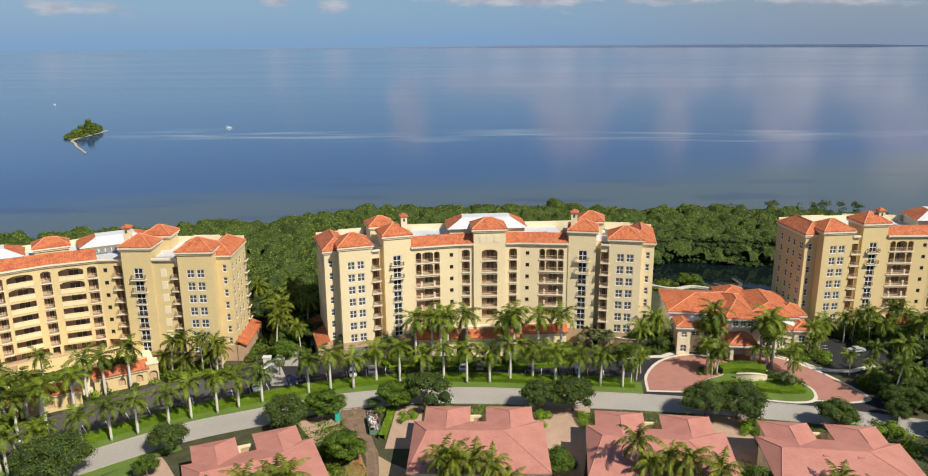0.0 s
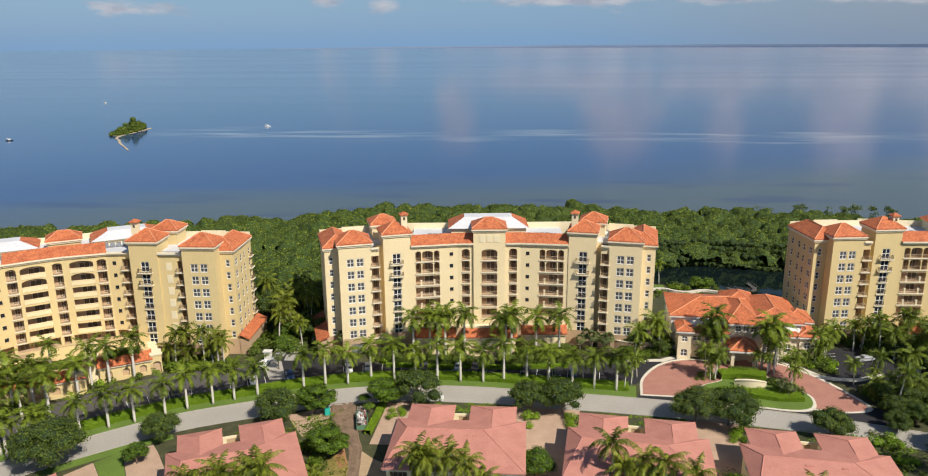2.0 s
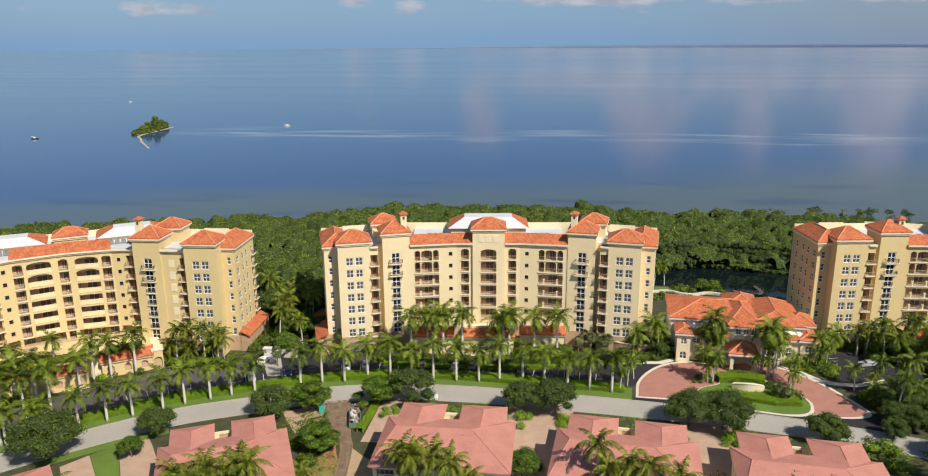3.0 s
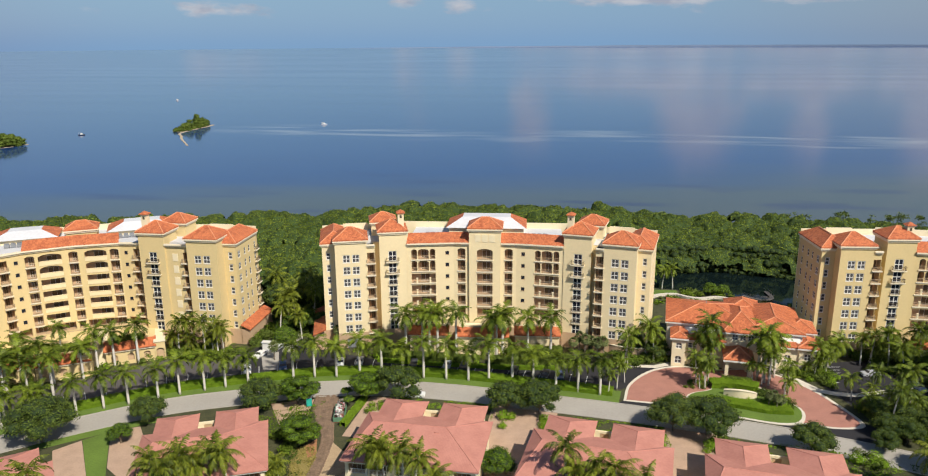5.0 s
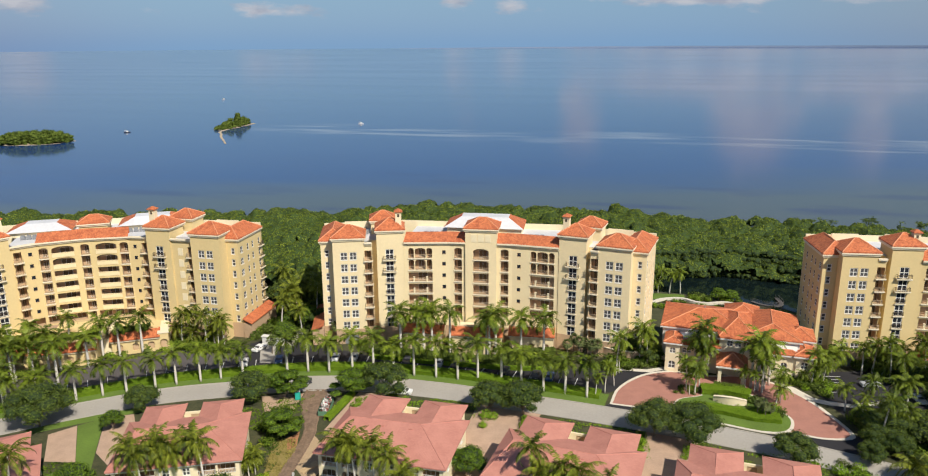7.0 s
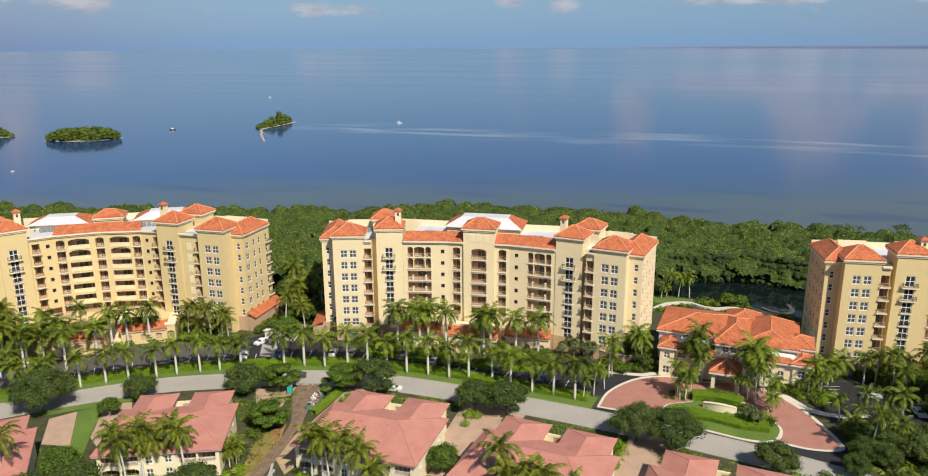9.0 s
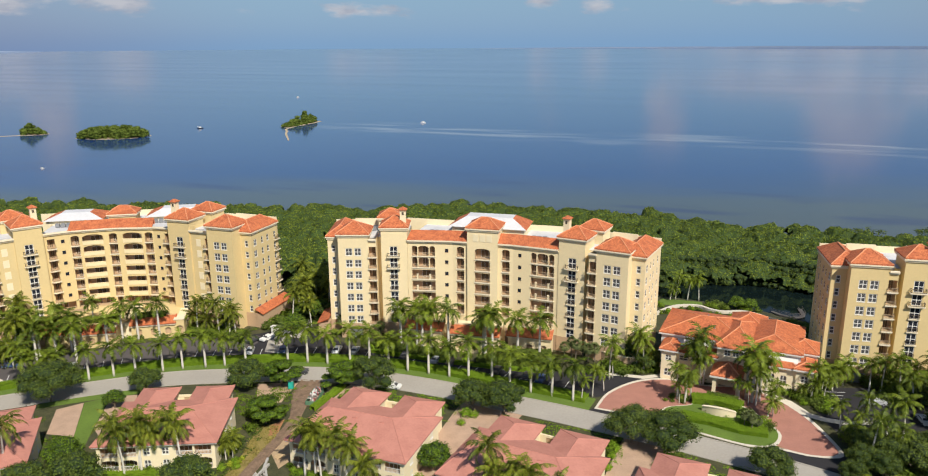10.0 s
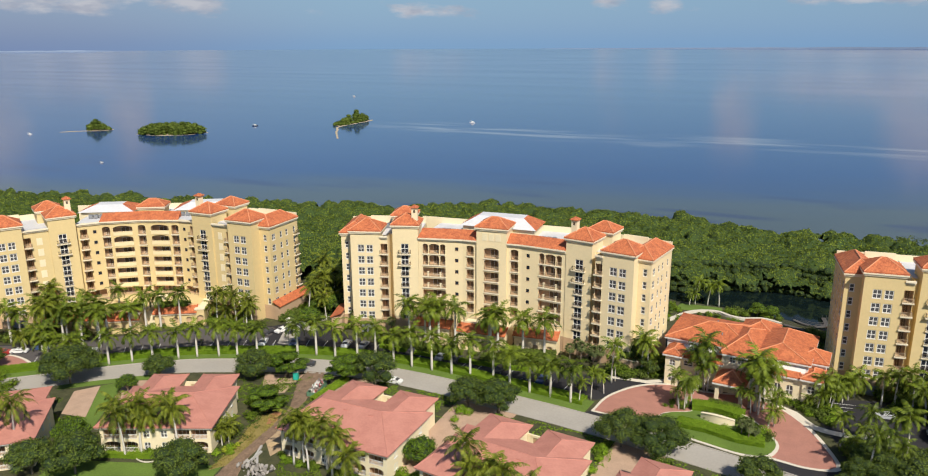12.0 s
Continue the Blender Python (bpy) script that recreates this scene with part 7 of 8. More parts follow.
scatter([(57.5, 170.2), (61.5, 169.4), (63.6, 173.2), (62.8, 176.8), (59.6, 175.4)], 16, (0, 1, 1, 2), 37, 0.6, 1.0)
scatter([(74.5, 164), (80.5, 163), (80.6, 167), (76.5, 171), (73.8, 169)], 18, (1, 1, 0), 38, 0.8, 1.5)
scatter([(82, 184.4), (86.4, 180.4), (90, 175.2), (93.4, 175), (94.6, 181), (91, 187), (84, 186)], 40, (1, 1, 0), 39, 0.9, 1.6)
scatter([(97, 163.5), (108, 160.5), (120, 156.5), (121, 163), (108, 167), (98, 169.5)], 44, (1, 1, 2), 40, 0.9, 1.8)
# dense growth in front of the neighbouring building
for x, y, s in ((111, 192, 0.8), (126, 188, 1.0), (124, 180, 0.9), (133, 184, 1.2), (142, 178, 1.2)):
    oak(x, y, s)
scatter([(103, 186), (122, 184), (140, 176), (146, 186), (122, 195), (103, 196)], 60, (1, 1, 2), 31, 1.4, 2.6, single=False)
scatter([(-122, 134), (-104, 141.5), (-96, 149), (-100, 153), (-112, 146), (-124, 140)], 40, (1, 0, 1), 32, 1.2, 2.2, single=False)
for x, y in ((103, 190), (106, 192.5), (114, 190), (118, 191.5), (122, 188), (116, 183), (109, 188.5)):
    coco(x, y, 0.95)
for x, y in ((-112, 138), (-118, 133), (-106, 142.5), (-100, 143), (-122, 129), (-99, 141), (-95, 143.5), (-90, 129), (-83.3, 130.5)):
    royal(x, y, 1.05)

for kd, (bl, lm) in enumerate(zip(FAR_SHRUBS, (LEAF_HEDGE, LEAF_OAK, LEAF_BRIGHT))):
    solo("shrubbery", quads_mesh("shrubbery", leaf_cloud(np.random.default_rng(60 + kd), bl, 33, 0.32), lm), None, "dense mixed green shrubs in the planting beds", "shrubs", kind="stuff")
for pts in (((-20, 178.2), (-12, 176.8), (-4, 176.6), (3, 176.6)), ((10, 177), (18, 178.2), (30, 180.4))):
    hedge("hedge", [np.array(p) for p in pts], 3.2, 2.0, LEAF_OAK, "dark green hedge between car park and arcade", 42, 0.16)
hedge("hedge", [np.array(p) for p in ((-19, 174.9), (-8, 174.7), (4, 174.8), (16, 175.2), (27, 176.6))], 1.2, 0.9, LEAF_HEDGE, "low bright hedge along the inner side of the car park", 42, 0.13)
hedge("hedge", [np.array(p) for p in ((14, 180.2), (20, 181.6), (28, 184.0))], 2.4, 3.0, LEAF_OAK, "tall dark shrubs in front of the arcade", 36, 0.2)
hedge("hedge", [np.array(p) for p in ((66.8, 175.2), (70.5, 174.8), (73.8, 174.4))], 1.8, 1.5, LEAF_OAK, "dark hedge under the portico", 42, 0.13)
hedge("hedge", [np.array(p) for p in ((63.6, 172.4), (69, 173.2), (74.6, 171.6))], 3.4, 1.3, LEAF_HEDGE, "clipped hedge behind the entrance sign wall", 42, 0.13, 0.24)
hedge("hedge", [np.array(p) for p in ((61.6, 163.6), (68, 163.2), (74.5, 161.4), (79.6, 161.6))], 3.6, 0.9, LEAF_HEDGE, "low clipped hedge on the island lawn", 42, 0.13, 0.24)
for pts in (((-20, -7.6), (-14, -8.4), (-9, -7.4)), ((-6, -9.4), (-2, -10.2), (3, -9.2)), ((8, -9.6), (12, -9.0), (16, -9.4))):  # planting on the terrace
    hedge("hedge", [np.array((-98.85 + lx * 0.866 - ly * 0.5, 169.1 + lx * 0.5 + ly * 0.866)) for lx, ly in pts], 2.6, 1.9, LEAF_OAK, "dark green planting on the terrace of the apartment building", 42, 0.18, 4.5)
hedge("hedge", [np.array(p) for p in ((-16.2, 153.4), (-16.8, 147), (-17.4, 140.6))], 1.3, 1.2, LEAF_HEDGE, "clipped hedge beside the building site", 42, 0.13)
hedge("hedge", [np.array(p) for p in ((-46, 103), (-36, 106.5), (-28, 110))], 1.3, 0.9, LEAF_HEDGE, "low hedge in front of the villa", 42, 0.13)
hedge("hedge", [np.array(p) for p in ((-39.6, 184.5), (-41, 191), (-43, 198))], 1.8, 2.6, mat("silvery_leaf", (0.16, 0.19, 0.11), 0.8, 0.4, 2.5, 0.6, 0.0, island=0.5, spec=0.05, warm=(0.30, 0.33, 0.20), trans=0.1), "tall silvery green hedge beside the apartment building")
slab("driveway", [(-46.2, 177.2), (-42.6, 177.2), (-45.0, 190), (-48.6, 204), (-51, 203), (-48, 190)], 0.05, CONCRETE, "pale concrete path between the two apartment buildings", "path")
gate = MB()
gate.box(-51.2, -49.4, 176.4, 177.6, 0, 2.6)
gate.box(-51.4, -49.2, 176.2, 177.8, 2.602, 2.8)
solo("gate_pillar", gate, WHITE, "white rendered gate pillar beside the drive", "pillar")
# fronds lightened to look sunlit between the buildings
for x, y, s in ((-50, 186, 1.0), (-50.8, 190.6, 1.1), (-48.5, 194, 1.05), (-51.8, 198, 1.15), (-50.5, 200.5, 1.1), (-46.5, 203, 1.1), (-56, 205, 1.1), (-62, 212, 1.2), (-58, 208, 1.15), (-43.6, 185.6, 0.85), (-51, 208, 1.2)):
    coco(x, y, s, pale=True)
oak(-46.8, 183.2, 0.62)
hedge("hedge", offset_line(ROAD_FAR[i1 + 34:i1 + 60], 5.0), 2.0, 1.4, LEAF_BRIGHT, "long hedge between road and car park")

# wild trees between the two buildings and beside the creek
for x, y, s in ((-52, 210, 1.3), (-45, 214, 1.4), (-38, 212, 1.3), (-56, 216, 1.3), (-49, 206, 1.1), (-40, 191, 0.9), (-58, 206, 1.2), (-34, 218, 1.4), (106, 154, 1.0), (101, 157, 0.85), (111, 150, 1.1), (99.5, 151, 0.7), (109, 161, 0.9), (118, 162, 1.0), (116, 154, 1.2), (128, 148, 1.2), (140, 146, 1.3), (122, 160, 1.0), (135, 160, 1.1), (148, 158, 1.2), (-98, 112, 1.3), (-92, 104, 1.3), (-104, 122, 1.0), (92, 190, 0.7), (46, 190, 0.9), (52, 187, 0.8)):
    oak(x, y, s)
for x, y in ((112, 158), (104, 160), (120, 170), (127, 166), (134, 172), (141, 165), (116, 148), (130, 154), (145, 154), (118, 182)):
    coco(x, y, 0.9)

for x, y, s in ((97.5, 160.5, 0.75), (96.5, 153.5, 0.7), (94, 147.5, 0.6), (121, 166, 1.0), (129, 178, 1.0), (116, 176, 0.9), (113, 186, 0.8), (122, 192, 0.8)):
    oak(x, y, s)
for x, y, s in ((96.2, 190.4, 1.0), (97.6, 192.2, 1.1), (95.0, 188.4, 0.9), (93.2, 189.6, 1.05), (96.4, 161.4, 0.9), (98.2, 156.4, 1.0), (101.6, 160.2, 0.95), (105.6, 166.2, 1.05), (94.4, 169.4, 0.8), (111, 184.6, 1.1), (117.6, 178.4, 1.1), (125.4, 174.2, 1.1), (105.6, 190.6, 0.9), (109.4, 192.0, 1.05), (113.6, 193.2, 0.8), (117, 190, 1.1), (120.6, 193.2, 0.85), (124.4, 190.4, 1.1), (128, 192.4, 0.9), (107.4, 189.4, 0.7), (115.2, 188.6, 0.7), (119, 187.6, 0.75), (111.4, 188.0, 0.6)):
    coco(x, y, s)

# garage ramp wall beside the clubhouse
rw = MB()
rl = smooth_line([(37.5, 190.5), (42, 187.6), (47, 186.6), (53.5, 187.2)], 1.0)
strip(rw, offset_line(rl, 0.15), offset_line(rl, -0.15), 0, 2.7)
ramp_wall = solo("ramp_wall", rw, BASE_TAN, "tan stucco wall along the garage ramp", "wall")
rc = MB()
strip(rc, offset_line(rl, 0.24), offset_line(rl, -0.24), 2.702, 2.9)
part("coping", rc, CORNICE, ramp_wall)

# entrance sign wall
sw = MB()
arc = [np.array((66.2 + 7.0 * t, 168.2 - 1.1 * math.sin(math.pi * t) - 0.9 * t)) for t in np.linspace(0, 1, 33)]
for k in range(32):  # the top rises to the middle
    a, c = offset_line(arc, 0.25), offset_line(arc, -0.25)
    strip(sw, a[k:k + 2], c[k:k + 2], 0.24, 1.35 + 0.75 * math.sin(math.pi * (k + 0.5) / 32))
sgn = solo("sign_wall", sw, STUCCO_PALE, "curved cream entrance sign wall on the island lawn", "wall")
cp = MB()
for k in range(32):
    a, c = offset_line(arc, 0.36), offset_line(arc, -0.36)
    zt = 1.352 + 0.75 * math.sin(math.pi * (k + 0.5) / 32)
    strip(cp, a[k:k + 2], c[k:k + 2], zt, zt + 0.16)
part("coping", cp, CORNICE, sgn)


# ---- cars ----
def car_meshes():
    L_, W_ = 4.6, 1.82
    prof = [(-2.3, 0.35), (-2.3, 0.75), (-2.15, 0.92), (-1.2, 0.98), (-0.55, 1.42), (0.75, 1.45), (1.55, 1.0), (2.15, 0.95), (2.3, 0.7), (2.28, 0.35)]
    body = MB()
    top = {4, 5}
    left = [(x, -(W_ / 2 - (0.22 if i in top else 0.0)), z) for i, (x, z) in enumerate(prof)]
    right = [(x, -y, z) for x, y, z in left]
    body.poly(*left)
    body.poly(*right[::-1])
    for i in range(len(prof)):
        j = (i + 1) % len(prof)
        body.poly(left[j], left[i], right[i], right[j])
    glass = MB()
    for a, b in ((3, 4), (6, 5)):
        pa, pb = prof[a], prof[b]
        q = []
        for t, hw in ((0.12, 0.80), (0.90, 0.62)):
            x, z = pa[0] + (pb[0] - pa[0]) * t, pa[1] + (pb[1] - pa[1]) * t
            nx, nz = (-(pb[1] - pa[1]), pb[0] - pa[0])
            k = 0.012 / math.hypot(nx, nz) * (1 if nz > 0 else -1)
            q.append((x + nx * k, z + nz * k, hw))
        (x0, z0, w0), (x1, z1, w1) = q
        pts = [(x0, -w0, z0), (x0, w0, z0), (x1, w1, z1), (x1, -w1, z1)]
        glass.poly(*(pts if a == 6 else pts[::-1]))
    for s in (-1, 1):
        pts = [(-1.0, s * 0.905, 1.0), (1.35, s * 0.905, 1.02), (0.72, s * 0.715, 1.38), (-0.5, s * 0.715, 1.36)]
        glass.poly(*(pts if s < 0 else pts[::-1]))
    tyre, rim, lamp = MB(), MB(), MB()
    tyre.tube([(0, -0.11, 0), (0, 0.11, 0)], [0.33, 0.33], 14)
    rim.tube([(0, -0.12, 0), (0, 0.12, 0)], [0.2, 0.2], 10)
    lamp.box(-0.04, 0.04, -0.2, 0.2, -0.07, 0.07)
    return body, glass, tyre, rim, lamp


CB = car_meshes()
CAR_PAINT = {n: mat(n + "_car_paint", c, 0.3, 0.03, 2.0, 0.5, 0.0) for n, c in (("white", (0.75, 0.75, 0.74)), ("silver", (0.42, 0.43, 0.45)), ("dark_grey", (0.05, 0.052, 0.06)), ("red", (0.35, 0.03, 0.03)), ("blue", (0.04, 0.08, 0.2)))}
CAR_BODY = {n: CB[0].mesh("body", m) for n, m in CAR_PAINT.items()}
CAR_GLASS, CAR_TYRE = CB[1].mesh("window_glass", PANE), CB[2].mesh("tyre", mat("black_rubber", (0.02, 0.02, 0.02), 0.9, 0.1, 1, 0.2, 0.0))
CAR_RIM, CAR_LAMP = CB[3].mesh("rim", GREY), CB[4].mesh("headlight", WHITE)


def car(x, y, rz, colour):
    t = thing("car", colour.replace("_", " ") + " sedan parked on the dark asphalt", "car", pose(x, y, 0.04, 0, 0, rz), "parked cars")
    part("body", CAR_BODY[colour], None, t)
    part("window_glass", CAR_GLASS, None, t)
    for wx in (-1.4, 1.42):
        for wy in (-0.82, 0.82):
            w = part("wheel", CAR_TYRE, None, t, at=Matrix.Translation((wx, wy, 0.33)))
            part("rim", CAR_RIM, None, w)
    for wy in (-0.6, 0.6):
        part("headlight", CAR_LAMP, None, t, at=Matrix.Translation((2.27, wy, 0.68)))


ROW = offset_line(VERGE, 10.4)
pal = ("white", "silver", "dark_grey", "white", "dark_grey", "blue", "silver", "dark_grey")
STRIPE = mat("white_road_paint", (0.72, 0.72, 0.70), 0.8, 0.08, 1.0, 0.2, 0.0)
stripe = MB()
stripe.box(-2.4, 2.4, -0.06, 0.06, 0, 0.008)
stripe = stripe.mesh("parking_stripe", STRIPE)
acc, k, last = 0.0, 0, ROW[0]
for p, q in zip(ROW, ROW[1:]):
    acc += float(np.linalg.norm(q - p))
    if acc >= 2.75:
        acc = 0.0
        k += 1
        a = math.degrees(math.atan2(q[1] - p[1], q[0] - p[0]))
        if -100 < p[0] < 36:
            ob = solo("parking_stripe", stripe, None, "white painted bay line on asphalt", "marking", kind="structure", at=pose(p[0], p[1], 0.037, 0, 0, a + 90))
            if k in (3, 8, 9, 15, 19, 21, 24, 25, 28, 30, 31, 34, 36, 37, 40):
                n = np.array((math.cos(radians(a)), math.sin(radians(a)))) * 1.38
                car(p[0] + n[0], p[1] + n[1], a + 90 * (1 if k % 3 else -1), pal[k % 8])
for j in range(6):
    solo("parking_stripe", stripe, None, "white painted bay line on asphalt", "marking", kind="structure", at=pose(92.5 + 0.6 * j, 178.5 + 2.6 * j * 0.72, 0.037, 0, 0, 12))
for x, y, r, c in ((-50.5, 173.5, 75, "white"), (-53.5, 171, 80, "dark_grey"), (-48, 178.5, 80, "silver"), (103.5, 184, 12, "silver"), (112, 178, 100, "white"), (120, 174, 100, "dark_grey"), (128, 172, 100, "white"), (-103, 137, 30, "blue"), (-106.5, 133, 30, "white"), (-110, 130.5, 30, "red"), (-5.0, 156.8, 3, "white"), (-30.5, 157.0, 20, "dark_grey")):
    car(x, y, r, c)

# ---- building site ----
pt = thing("portable_toilet", "teal plastic portable toilet with a white roof", "toilet", pose(-28.0, 149.0, 0.04, 0, 0, 20))
mb = MB()
mb.box(-0.6, 0.6, -0.6, 0.6, 0.1, 2.1)
part("cabin", mb, mat("teal_plastic", (0.02, 0.36, 0.28), 0.5, 0.08, 1, 0.2, 0.0), pt)
mb = MB()
hip_faces(mb, -0.66, 0.66, -0.66, 0.66, 2.28, 0.2, 0.17)
part("roof", mb, WHITE, pt)
mb = MB()
mb.box(-0.36, 0.36, -0.64, -0.602, 0.2, 1.95)
part("door", mb, mat("teal_door", (0.03, 0.42, 0.34), 0.5, 0.08, 1, 0.2, 0.0), pt)
RUB = [mat("broken_concrete", (0.22, 0.20, 0.18), 0.9, 0.2, 1, 0.2, 0.2), mat("rusty_scrap", (0.28, 0.12, 0.08), 0.8, 0.3, 1, 0.2, 0.2), mat("pale_rubble", (0.34, 0.31, 0.28), 0.9, 0.15, 1, 0.2, 0.2)]


def rock_mesh(seed, m):
    rnd = np.random.default_rng(seed)
    bm = bmesh.new()
    bmesh.ops.create_icosphere(bm, subdivisions=1, radius=0.5)
    for v in bm.verts:
        v.co *= 1 + float(rnd.uniform(-0.28, 0.25))
        v.co.z *= 0.7
    me = bpy.data.meshes.new("chunk")
    bm.to_mesh(me)
    bm.free()
    me.materials.append(m)
    return me


ROCKS = [rock_mesh(s, RUB[s % 3]) for s in range(6)]


def rubble(x, y, rx, ry, n, seed, label, big=1.0):
    rnd = np.random.default_rng(seed)
    t = thing("rubble_heap", label, "rubble", pose(x, y, 0.05))
    for k in range(n):
        w, r = rnd.uniform(0, 6.28), math.sqrt(rnd.uniform())
        s = float(rnd.uniform(0.35, 1.1)) * big
        m = pose(rx * r * math.cos(w), ry * r * math.sin(w), 0.25 * s + 0.5 * (1 - r) * big, *[float(a) for a in rnd.uniform(0, 360, 3)]) @ Matrix.Diagonal((s, s * 0.8, s * 0.7, 1))
        c = int(rnd.integers(6))
        part("chunk", ROCKS[c + 1 if big > 1 and c % 3 == 1 else c], None, t, at=m)


def skip(at):
    """Open waste container heaped with scrap."""
    t = thing("waste_skip", "green steel waste skip heaped with pale building scrap", "skip", at)
    green = mat("green_skip_paint", (0.10, 0.20, 0.12), 0.7, 0.3, 1.0, 0.3, 0.05)
    for y0, y1 in ((-1.2, -1.1), (1.1, 1.2)):
        m_ = MB()
        m_.box(-3.3, 3.3, y0, y1, 0.15, 1.2)
        for k in range(7):
            x = -3.2 + 6.3 * k / 6
            ya, yb = (y0 - 0.08, y0 - 0.002) if y0 < 0 else (y1 + 0.002, y1 + 0.08)
            m_.box(x, x + 0.1, ya, yb, 0.15, 1.2)
        part("side", m_, green, t)
    for x in (-3.3, 3.2):
        m_ = MB()
        m_.box(x, x + 0.1, -1.098, 1.098, 0.15, 1.2)
        part("end", m_, green, t)
    m_ = MB()
    m_.box(-3.25, 3.25, -1.15, 1.15, 0.0, 0.148)
    part("floor", m_, RUB[1], t)
    rnd = np.random.default_rng(5)
    for k in range(64):
        s_ = float(rnd.uniform(0.5, 1.15))
        m = pose(float(rnd.uniform(-2.9, 2.9)), float(rnd.uniform(-0.8, 0.8)), float(rnd.uniform(0.9, 1.75)), *[float(a) for a in rnd.uniform(0, 360, 3)]) @ Matrix.Diagonal((s_ * 1.3, s_ * 0.6, s_ * 0.5, 1))
        part("scrap", SCRAP[int(rnd.integers(len(SCRAP)))], None, t, at=m)


SCRAP = [rock_mesh(20 + k, m) for k, m in enumerate((RUB[2], WHITE, WHITE, RUB[1], mat("pink_scrap", (0.45, 0.12, 0.14), 0.8, 0.3, 1, 0.2, 0.0), RUB[0]))]
skip(pose(-19.6, 145.6, 0.06, 0, 0, 103))
rubble(-21.0, 151.2, 1.2, 1.6, 16, 1, "heap of pale rubble and scrap beside the dirt track")
rubble(-10.0, 111.0, 1.8, 3.6, 34, 2, "pale boulders and broken concrete beside the track", 1.3)
rubble(-13.2, 112.6, 2.2, 2.0, 20, 3, "pale boulders and broken concrete beside the track", 1.25)
rubble(-8.4, 113.0, 1.2, 0.9, 7, 4, "large pale boulders beside the track", 1.6)
BEAM = MB()
BEAM.box(-2.4, 2.4, -0.22, 0.22, 0.0, 0.4)
BEAM_ME = BEAM.mesh("beam", mat("weathered_concrete", (0.46, 0.44, 0.41), 0.9, 0.15, 1.0, 0.2, 0.2))
for x, y, a, tilt in ((-14.6, 117.6, 112, 3), (-12.6, 114.8, 128, 4), (-13.9, 115.6, 95, 2)):
    solo("concrete_beam", BEAM_ME, None, "weathered pale concrete beam lying beside the track", "beam", "loose beams", at=pose(x, y, 0.12, 0, tilt, a))
LUMBER = MB()
for k in range(6):
    LUMBER.box(-2.3 + 0.1 * (k % 3), 2.3 - 0.12 * (k % 2), 0.26 * k - 0.8, 0.26 * k - 0.6, 0.0, 0.12)
solo("lumber_stack", LUMBER, mat("raw_lumber", (0.50, 0.36, 0.20), 0.8, 0.2, 1.0, 0.2, 0.1, island=0.2), "raw wooden boards lying on the bare earth", "boards", at=pose(-13.4, 122.6, 0.06, 0, 0, 66))
for x, y, k in ((-20.3, 116.6, 0.95), (-21.0, 115.0, 1.1), (-20.2, 117.9, 0.8)):
    shrub(x, y, k, 3)

# ---- boats and markers on the bay ----
def boat(x, y, rz, s, label, paint="white"):
    t = thing("motor_boat", label, "boat", pose(x, y, -1.0, 0, 0, rz) @ Matrix.Diagonal((s, s, s, 1)), "boats")
    mb = MB()
    pl = [(-3.5, -1.1), (1.5, -1.2), (3.0, -0.6), (3.8, 0), (3.0, 0.6), (1.5, 1.2), (-3.5, 1.1)]
    n = len(pl)
    lo, hi = [(x_ * 0.9, y_ * 0.7, -0.3) for x_, y_ in pl], [(x_, y_, 0.9) for x_, y_ in pl]
    mb.poly(*hi)
    mb.poly(*lo[::-1])
    for k in range(n):
        j = (k + 1) % n
        mb.poly(lo[k], lo[j], hi[j], hi[k])
    part("hull", mb, CAR_PAINT[paint], t)
    mb = MB()
    mb.prism([(-1.2, -0.8), (0.8, -0.8), (1.4, 0), (0.8, 0.8), (-1.2, 0.8)], 0.9, 2.1)
    part("cabin", mb, WHITE, t)
    mb = MB()
    for px in (-2.6, -1.4):
        mb.tube([(px, -0.9, 0.9), (px, -0.9, 2.6)], [0.05, 0.05], 6)
        mb.tube([(px, 0.9, 0.9), (px, 0.9, 2.6)], [0.05, 0.05], 6)
    mb.box(-3.0, -0.6, -1.0, 1.0, 2.6, 2.7)
    part("canopy", mb, WHITE, t)


boat(-222, 715, 5, 0.8, "small white motor boat lying on the calm bay")
boat(-411, 610, 30, 0.8, "dark grey motor boat under way on the bay", "dark_grey")
boat(-559, 478, 20, 0.6, "small white motor boat near the islet")
boat(-361, 383, 80, 0.4, "little white skiff on the bay")
boat(-529, 985, 80, 0.8, "distant white boat on the bay")


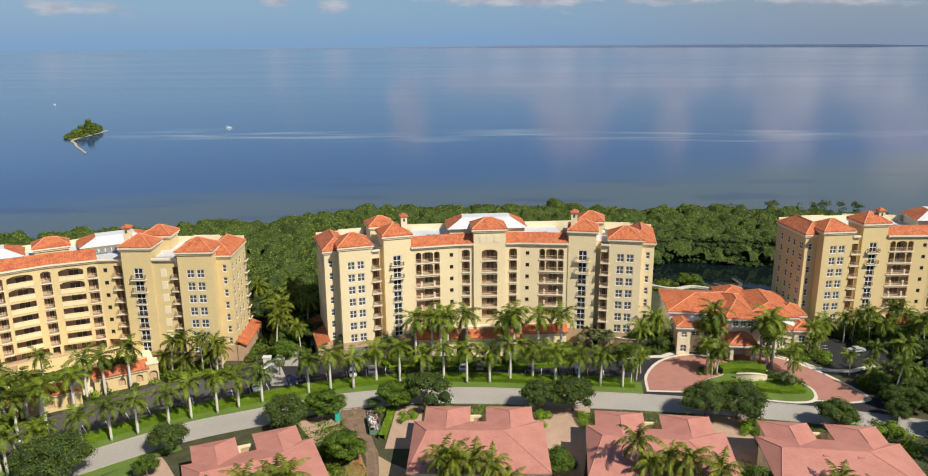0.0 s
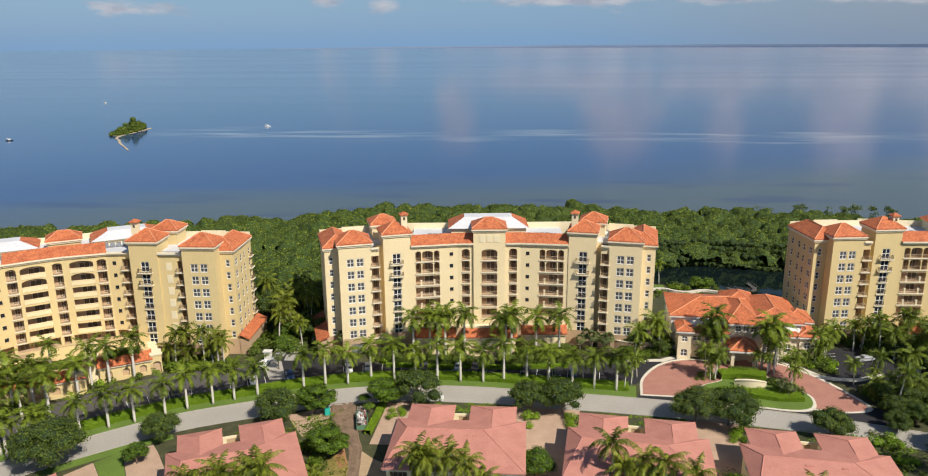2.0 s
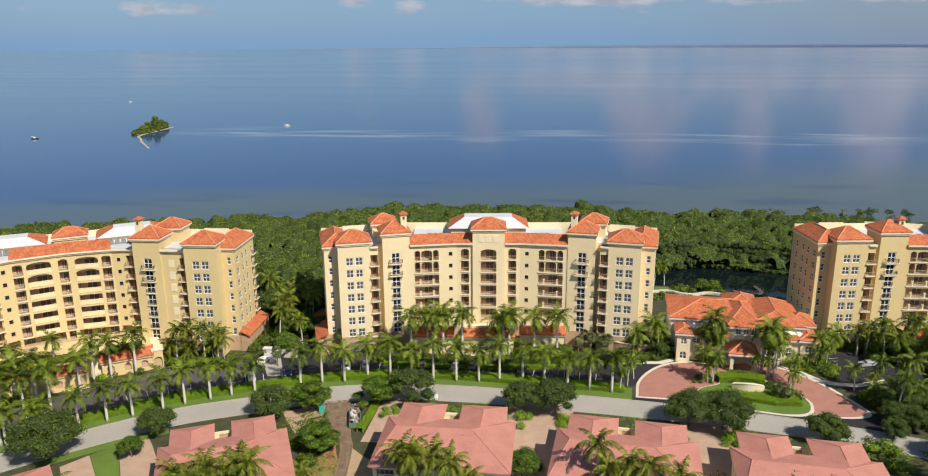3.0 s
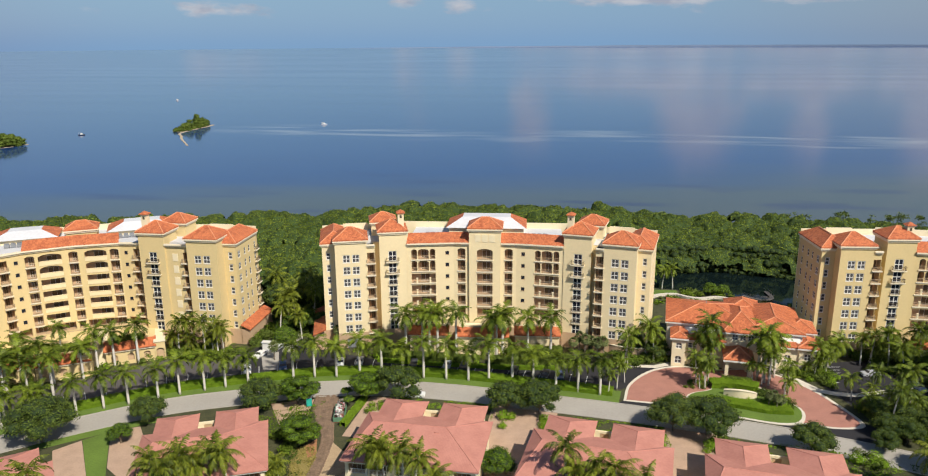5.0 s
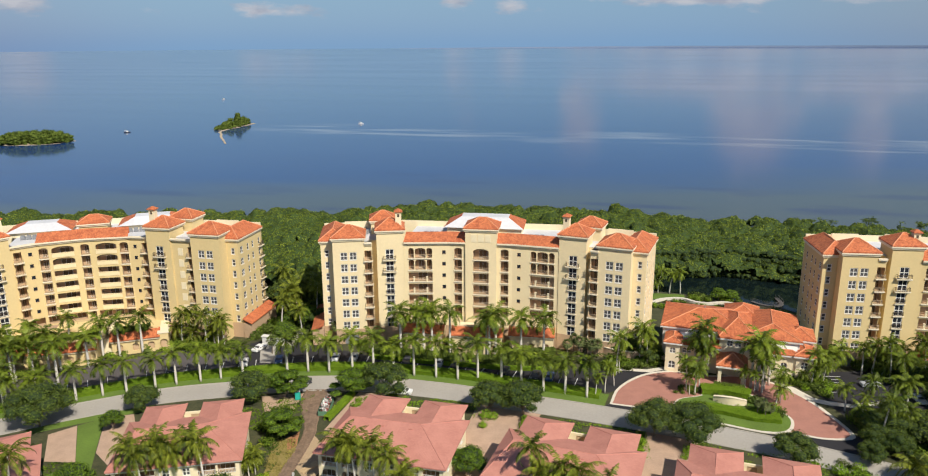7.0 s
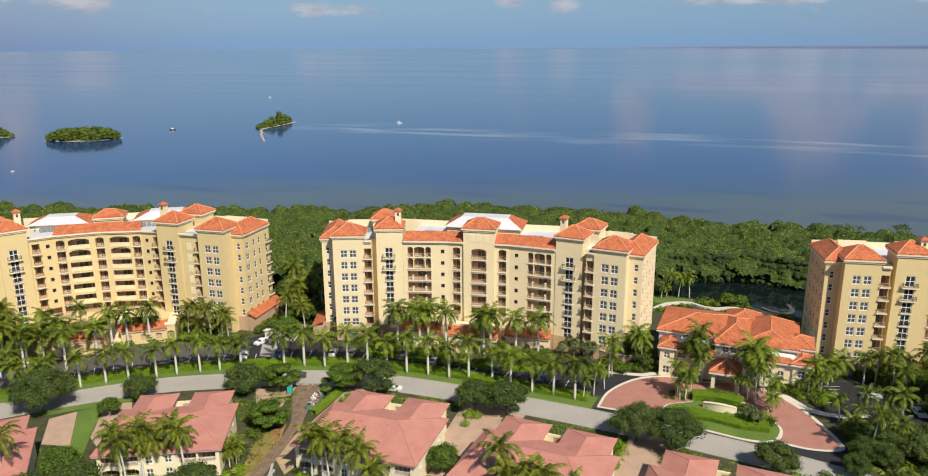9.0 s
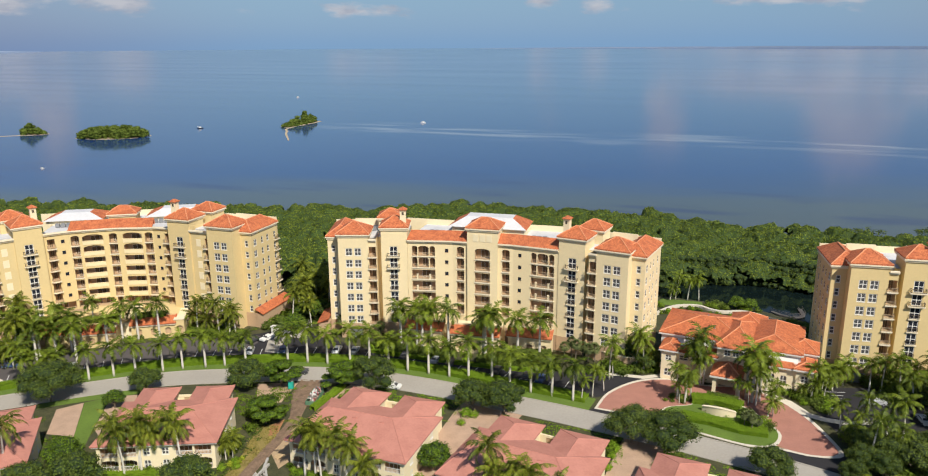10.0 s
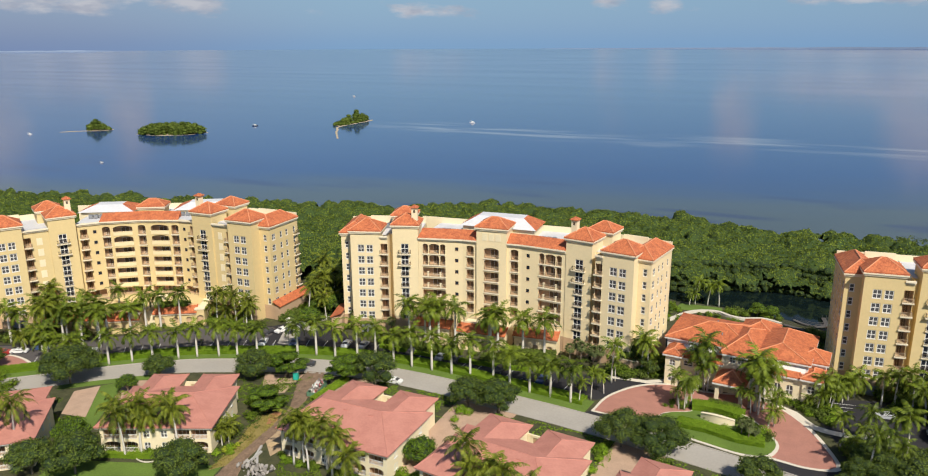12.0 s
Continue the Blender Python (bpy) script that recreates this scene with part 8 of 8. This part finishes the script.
# ---- low ground cover in the open beds ----
def cover(name, poly, n, m, seed, size, label):
    rnd = np.random.default_rng(seed)
    P = np.array(poly, float)
    lo, hi = P.min(axis=0), P.max(axis=0)
    q = rnd.uniform(lo, hi, size=(int(n), 2))
    keep = np.zeros(len(q), bool)
    for (x0, y0), (x1, y1) in zip(P, np.roll(P, -1, axis=0)):
        hit = (y0 > q[:, 1]) != (y1 > q[:, 1])
        with np.errstate(divide="ignore", invalid="ignore"):
            xx = (x1 - x0) * (q[:, 1] - y0) / (y1 - y0) + x0
        keep ^= hit & (q[:, 0] < xx)
    q = q[keep]
    k = len(q)
    clump = np.array([noise.noise((x * 0.35, y * 0.35, seed)) for x, y in q])
    q, clump = q[clump > -0.12], clump[clump > -0.12]
    k = len(q)
    p = np.concatenate((q, (0.06 + 0.5 * np.clip(clump, 0, 1) * rnd.uniform(0.3, 1.3, k))[:, None]), axis=1)
    nn = rnd.normal(scale=0.5, size=(k, 3)) + np.array((0, 0, 1.0))
    nn /= np.linalg.norm(nn, axis=1, keepdims=True)
    a = np.cross(nn, rnd.normal(size=(k, 3)))
    a /= np.linalg.norm(a, axis=1, keepdims=True)
    b = np.cross(nn, a)
    s = rnd.uniform(0.6, 1.4, size=(k, 1)) * size
    solo(name, quads_mesh(name, np.stack((p - a * s, p - b * s * 0.7, p + a * s, p + b * s * 0.7), axis=1), m), None, label, "ground cover", kind="stuff")


cover("ground_cover", [(-7.5, 112), (0, 104), (16, 104), (16, 118), (-9, 118.5)], 6000, LEAF_BRIGHT, 1, 0.2, "low leafy ground cover in the villa garden")
cover("ground_cover", [(14.6, 118), (60, 104), (100, 100), (100, 142), (82, 146), (80, 130), (54, 132), (22, 118)], 14000, LEAF_OAK, 2, 0.22, "low leafy ground cover between the villas")
cover("ground_cover", [(-46, 140), (-30, 133), (-22, 136), (-25, 152), (-36, 148.5)], 5000, LEAF_BRIGHT, 3, 0.2, "low leafy ground cover under the street trees")
cover("ground_cover", [(-110, 84), (-62, 100), (-72, 119), (-86, 118), (-112, 96)], 12000, LEAF_OAK, 4, 0.24, "low leafy ground cover beside the road")
cover("ground_cover", [(-27.5, 129), (-23.4, 134), (-20.2, 122), (-19.8, 108.8), (-24, 111)], 3500, LEAF_OAK, 10, 0.2, "low leafy ground cover beside the villa")
cover("ground_cover", [(14.8, 112), (21.6, 112), (21.6, 123.8), (14.8, 123.8)], 3500, LEAF_BRIGHT, 11, 0.18, "low leafy ground cover beside the villa")
cover("ground_cover", [(-46, 138), (-33, 141), (-29, 137.5), (-36, 131)], 2500, LEAF_BRIGHT, 12, 0.18, "low leafy ground cover beside the villa")
cover("ground_cover", [(44, 184), (92, 184), (94, 196), (50, 200)], 9000, LEAF_OAK, 5, 0.22, "low leafy planting round the clubhouse")
cover("ground_cover", [(46, 112), (55, 110), (57, 122), (50, 124)], 2500, LEAF_OAK, 13, 0.22, "low leafy ground cover beside the villa")
cover("ground_cover", [(-74, 112), (-62, 100), (-54, 106), (-60, 114), (-66, 113)], 3500, LEAF_BRIGHT, 14, 0.2, "low leafy ground cover between two villas")
cover("ground_cover", [(-30, 138), (-24, 136), (-27, 147), (-33, 144)], 2500, LEAF_OAK, 15, 0.2, "low leafy ground cover under the garden tree")
cover("ground_cover", [(-58, 180), (-38, 184), (-36, 222), (-62, 222)], 11000, LEAF_OAK, 6, 0.26, "leafy undergrowth between the two apartment buildings")
cover("ground_cover", [(-8, 145.5), (14, 145.5), (14, 155.6), (-8, 156.2)], 4000, LEAF_HEDGE, 7, 0.16, "low planting between villa and road")
cover("ground_cover", [(28, 143), (52, 140), (51, 151), (28, 153)], 4000, LEAF_HEDGE, 8, 0.16, "low planting between villa and road")
cover("ground_cover", [(62, 138), (84, 135), (96, 140), (88, 145), (62, 149)], 4000, LEAF_HEDGE, 9, 0.16, "low planting between villa and road")
cover("dry_tufts", [(-21.4, 133.6), (-18.8, 128), (-18.2, 122), (-17.6, 111.4), (-19.4, 108.8), (-21.8, 120), (-25.2, 130)], 3200, mat("dry_grass_blade", (0.17, 0.17, 0.035), 0.9, 0.4, 2.0, 0.4, 0.0, island=0.6, spec=0.05, warm=(0.34, 0.27, 0.08)), 15, 0.17, "dry yellowed grass tufts on the bank beside the track")
